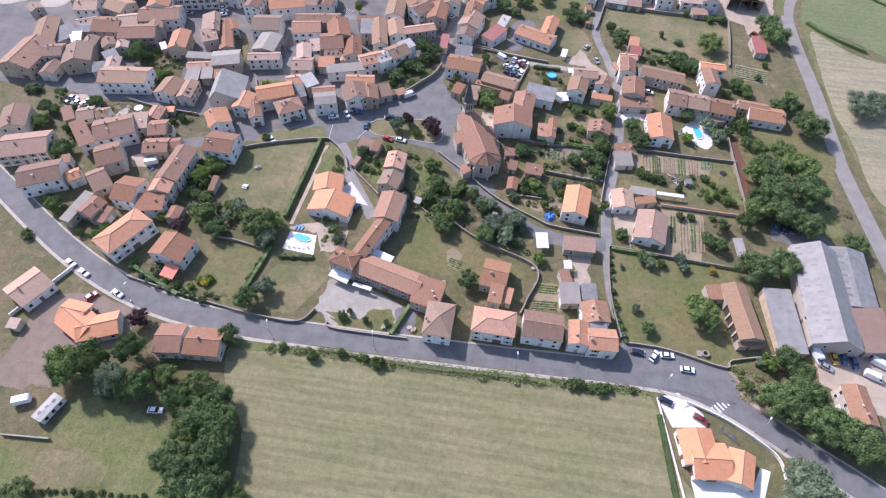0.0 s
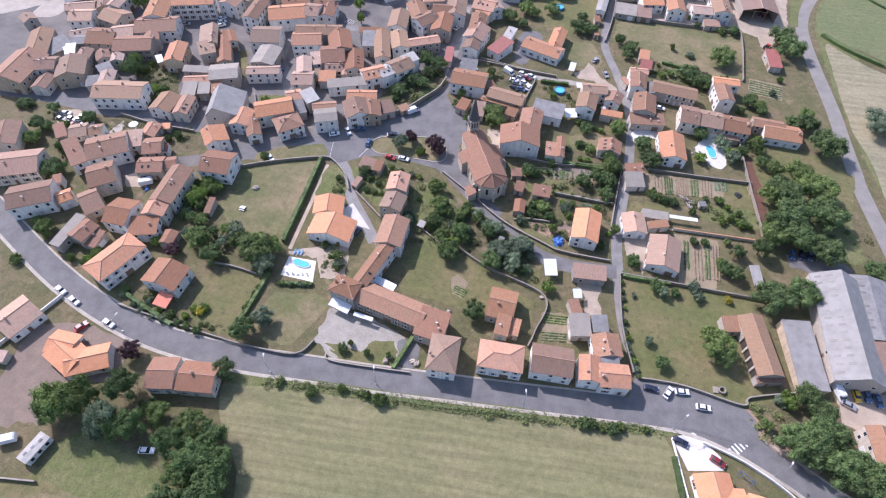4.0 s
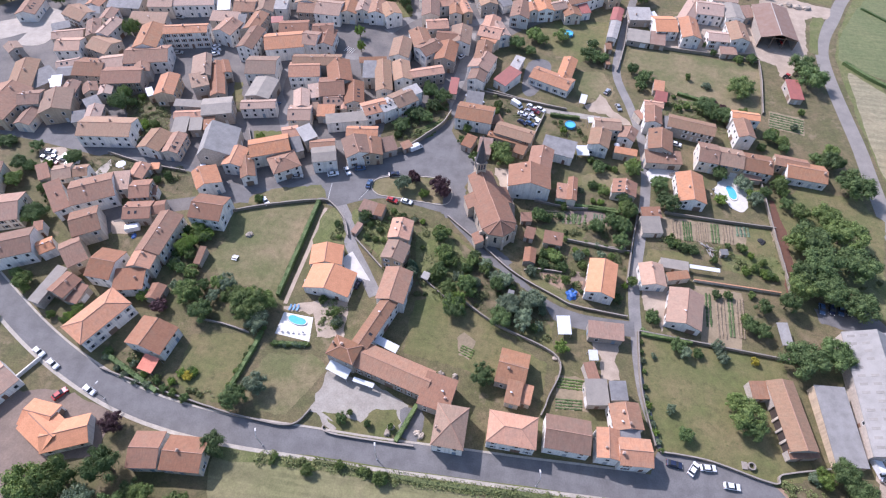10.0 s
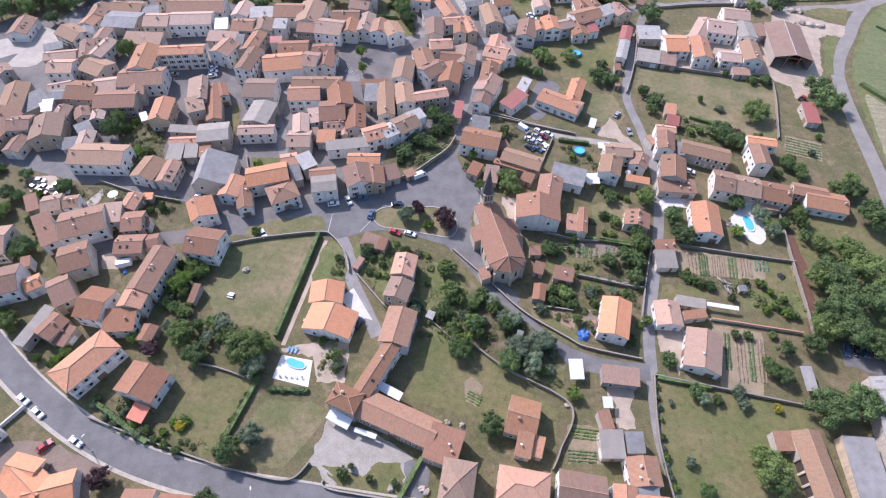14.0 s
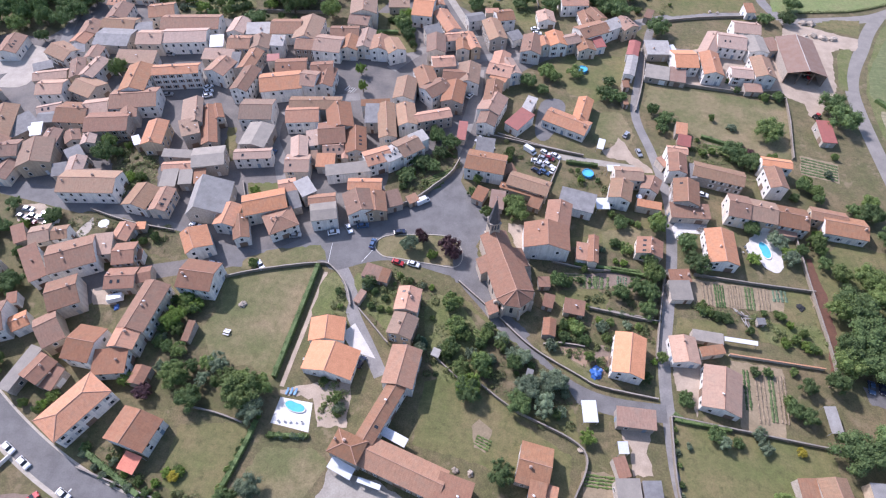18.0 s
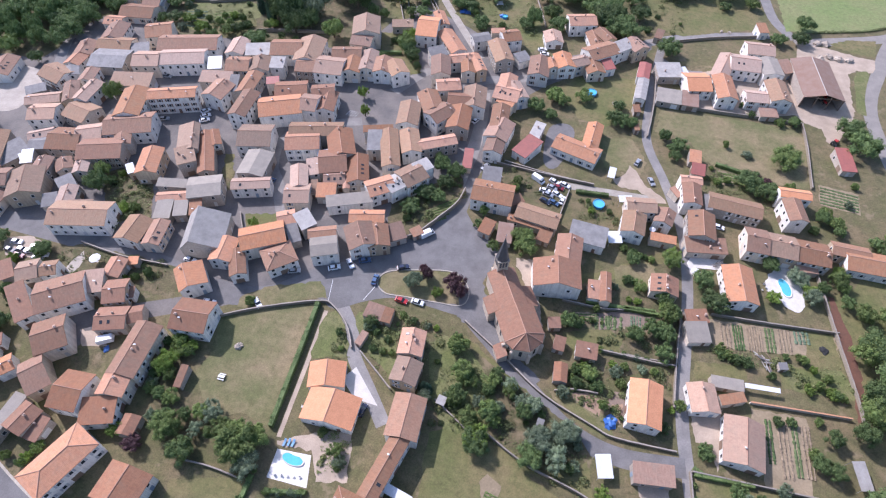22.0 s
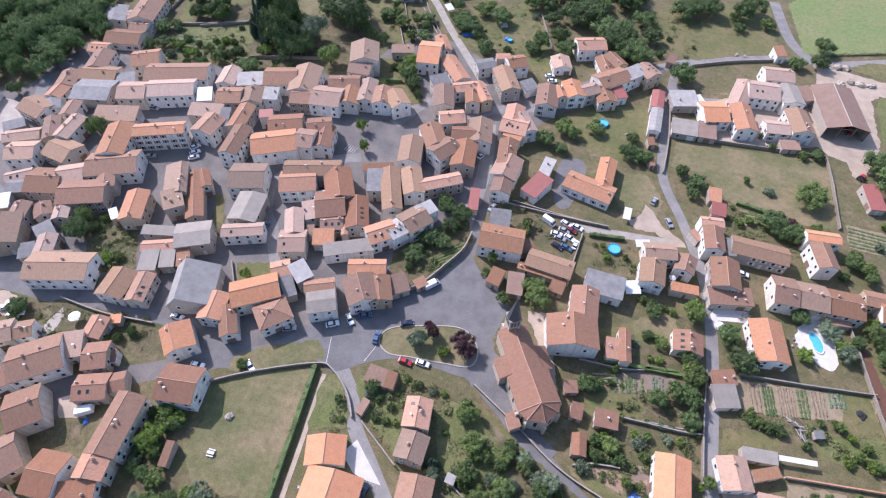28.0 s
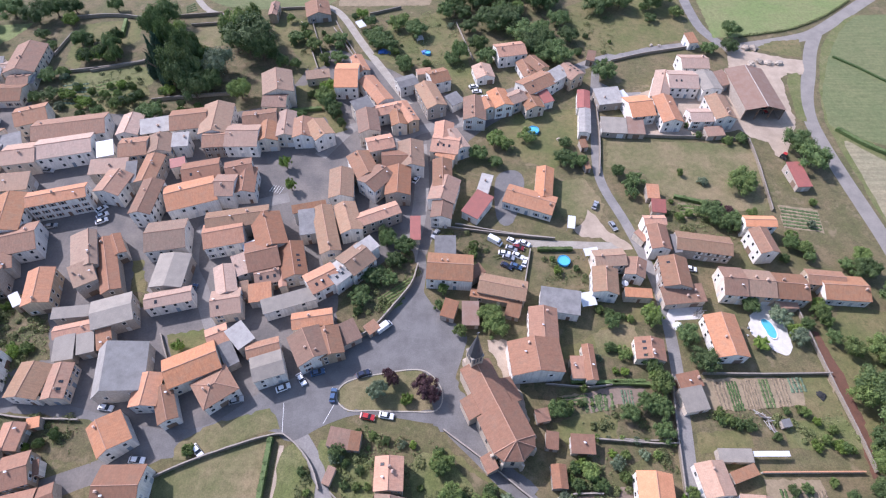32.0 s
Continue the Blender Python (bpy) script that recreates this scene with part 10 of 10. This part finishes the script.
def cart_barn(x, y, l, w, turn, eave):
    """A long stone barn whose side towards the lawn stands open between piers."""
    h = tagged(new("cart_barn"), "long stone cart barn, open bays, weathered brown tiled roof", "barn", "barns and outbuildings")
    h.matrix_basis = pose(x, y, 0, 0, 0, turn)
    top, ridges = roof_top("gable", l, w, eave, 0.36)
    part("roof", *slab(top, 0.2), ROOFS["b"], h)
    part("ridge_cap", *tube(*ridges[0], 0.13, 0.13, 6), RIDGE, h)
    a, b, e = l / 2 - 0.15, w / 2 - 0.3, eave - 0.1
    part("back_wall", *box_data(-a, b - 0.45, 0, a, b, e), WALLS["s"], h)
    for s in (-1, 1):
        v = [(s * a - s * t, u, z) for t in (0.0, 0.45) for u, z in ((-b, 0), (b - 0.46, 0), (b - 0.46, e), (0, e + b * 0.36 - 0.05), (-b, e))]
        part("end_wall", v, [(0, 1, 2, 3, 4), (9, 8, 7, 6, 5)] + [(k, k + 5, (k + 1) % 5 + 5, (k + 1) % 5) for k in range(5)], WALLS["s"], h)
    part("front_wall", *box_data(-a + 0.46, -b, 0, -a + l * 0.36, -b + 0.45, e), WALLS["s"], h)
    for k in range(4):
        c = -a + l * (0.36 + 0.155 * (k + 1)) - 0.3
        part("pier", *box_data(c, -b, 0, c + 0.6, -b + 0.5, e), WALLS["c"], h)
    part("wall_plate", *box_data(-a + l * 0.36, -b + 0.02, e - 0.35, a - 0.46, -b + 0.35, e - 0.02), WOOD, h)
    # added dark panel behind the piers: the open bays' shade put into colour
    part("bay_boarding", *box_data(-a + l * 0.36, -b + 0.36, 0, a - 0.46, -b + 0.44, e - 0.4), BAY_SHADE, h, "dark weathered boarding between the piers")
    part("earth_floor", *box_data(-a + 0.5, -b + 0.5, 0.06, a - 0.5, b - 0.5, 0.12), GROUND["earth"], h)
    return h


cart_barn(83.9, 99.4, 20.2, 7.9, -82, 4.5)
hangar(117.1, 300.7, 28.6, 17.1, -90.4, 5.5)
tractor(118.0, 264.0, 40)
tractor(120.5, 292.0, -80)
plank_pile(69.7, 159.2, -30, 1)
plank_pile(71.0, 155.6, -70, 2)
plank_pile(61.3, 192.8, 20, 3)
heap("tarpaulin", -127.5, 129.9, 1.0, 0.5, TARP, "crumpled blue tarpaulin over garden things", "tarpaulin", 7)
heap("tarpaulin", -43.4, 335.8, 2.2, 0.6, TARP, "crumpled blue tarpaulin over garden things", "tarpaulin", 8)
round_pool(-24.3, 333.9, 1.4)


def garden_chair(x, y, turn):
    """A white moulded garden chair."""
    c = tagged(new("garden_chair"), "white plastic garden chair on a terrace", "chair", "garden chairs")
    c.matrix_basis = pose(x, y, 0.02, 0, 0, turn)
    part("seat", *box_data(-0.28, -0.28, 0.4, 0.28, 0.28, 0.46, 0.02), FRAME, c)
    part("backrest", *box_data(-0.28, 0.22, 0.46, 0.28, 0.28, 0.92, 0.03), FRAME, c)
    for e in (-0.24, 0.24):
        for f in (-0.24, 0.24):
            part("leg", *box_data(e - 0.03, f - 0.03, 0.0, e + 0.03, f + 0.03, 0.4), FRAME, c)


for k, (hx, hy) in enumerate(((-63.9, 122.0), (-62.3, 120.8), (-61.4, 121.9), (-62.3, 118.8), (-60.3, 119.4), (-59.5, 120.8), (-65.6, 103.1), (-63.9, 103.2), (-62.2, 103.2), (-60.5, 103.3), (-58.8, 103.4), (75.5, 187.2), (76.0, 185.9), (74.5, 184.7))):
    garden_chair(hx, hy, 37 * k)



def flatbed_lorry(x, y, turn):
    t = tagged(new("flatbed_lorry"), "old red flatbed lorry with a white cab", "lorry", "parked vehicles")
    t.matrix_basis = pose(x, y, 0.05, 0, 0, turn)
    part("bed", *box_data(-4.2, -1.15, 0.85, 1.6, 1.15, 1.15, 0.04), ROOFS["u"], t, "rust-red load bed")
    part("headboard", *box_data(1.45, -1.15, 1.15, 1.6, 1.15, 2.0, 0.03), ROOFS["u"], t)
    part("chassis", *box_data(-4.0, -0.45, 0.5, 3.3, 0.45, 0.85), METAL, t)
    part("cab", *extrude_side([(1.7, 0.6), (3.8, 0.6), (3.8, 1.5), (3.4, 2.5), (1.7, 2.5)], 1.1, 0.08), CARS["w"], t)
    part("windscreen", *box_data(3.5, -0.95, 1.55, 3.72, 0.95, 2.2, 0.02), GLASS, t)
    for wx in (-3.0, -1.9, 2.8):
        for wy in (-0.95, 0.95):
            wheel = part("wheel", *tube((0, -0.16, 0), (0, 0.16, 0), 0.48, 0.48, 14), RUBBER, t, m=pose(wx, wy, 0.48))
            part("rim", *tube((0, -0.175, 0), (0, 0.175, 0), 0.25, 0.25, 10), METAL, wheel)


flatbed_lorry(114.8, 144.7, -40)
heap("tarpaulin_heap", 89.4, 164.8, 1.6, 0.6, RUBBER, "black tarpaulin thrown over a low garden heap", "tarpaulin", 3)
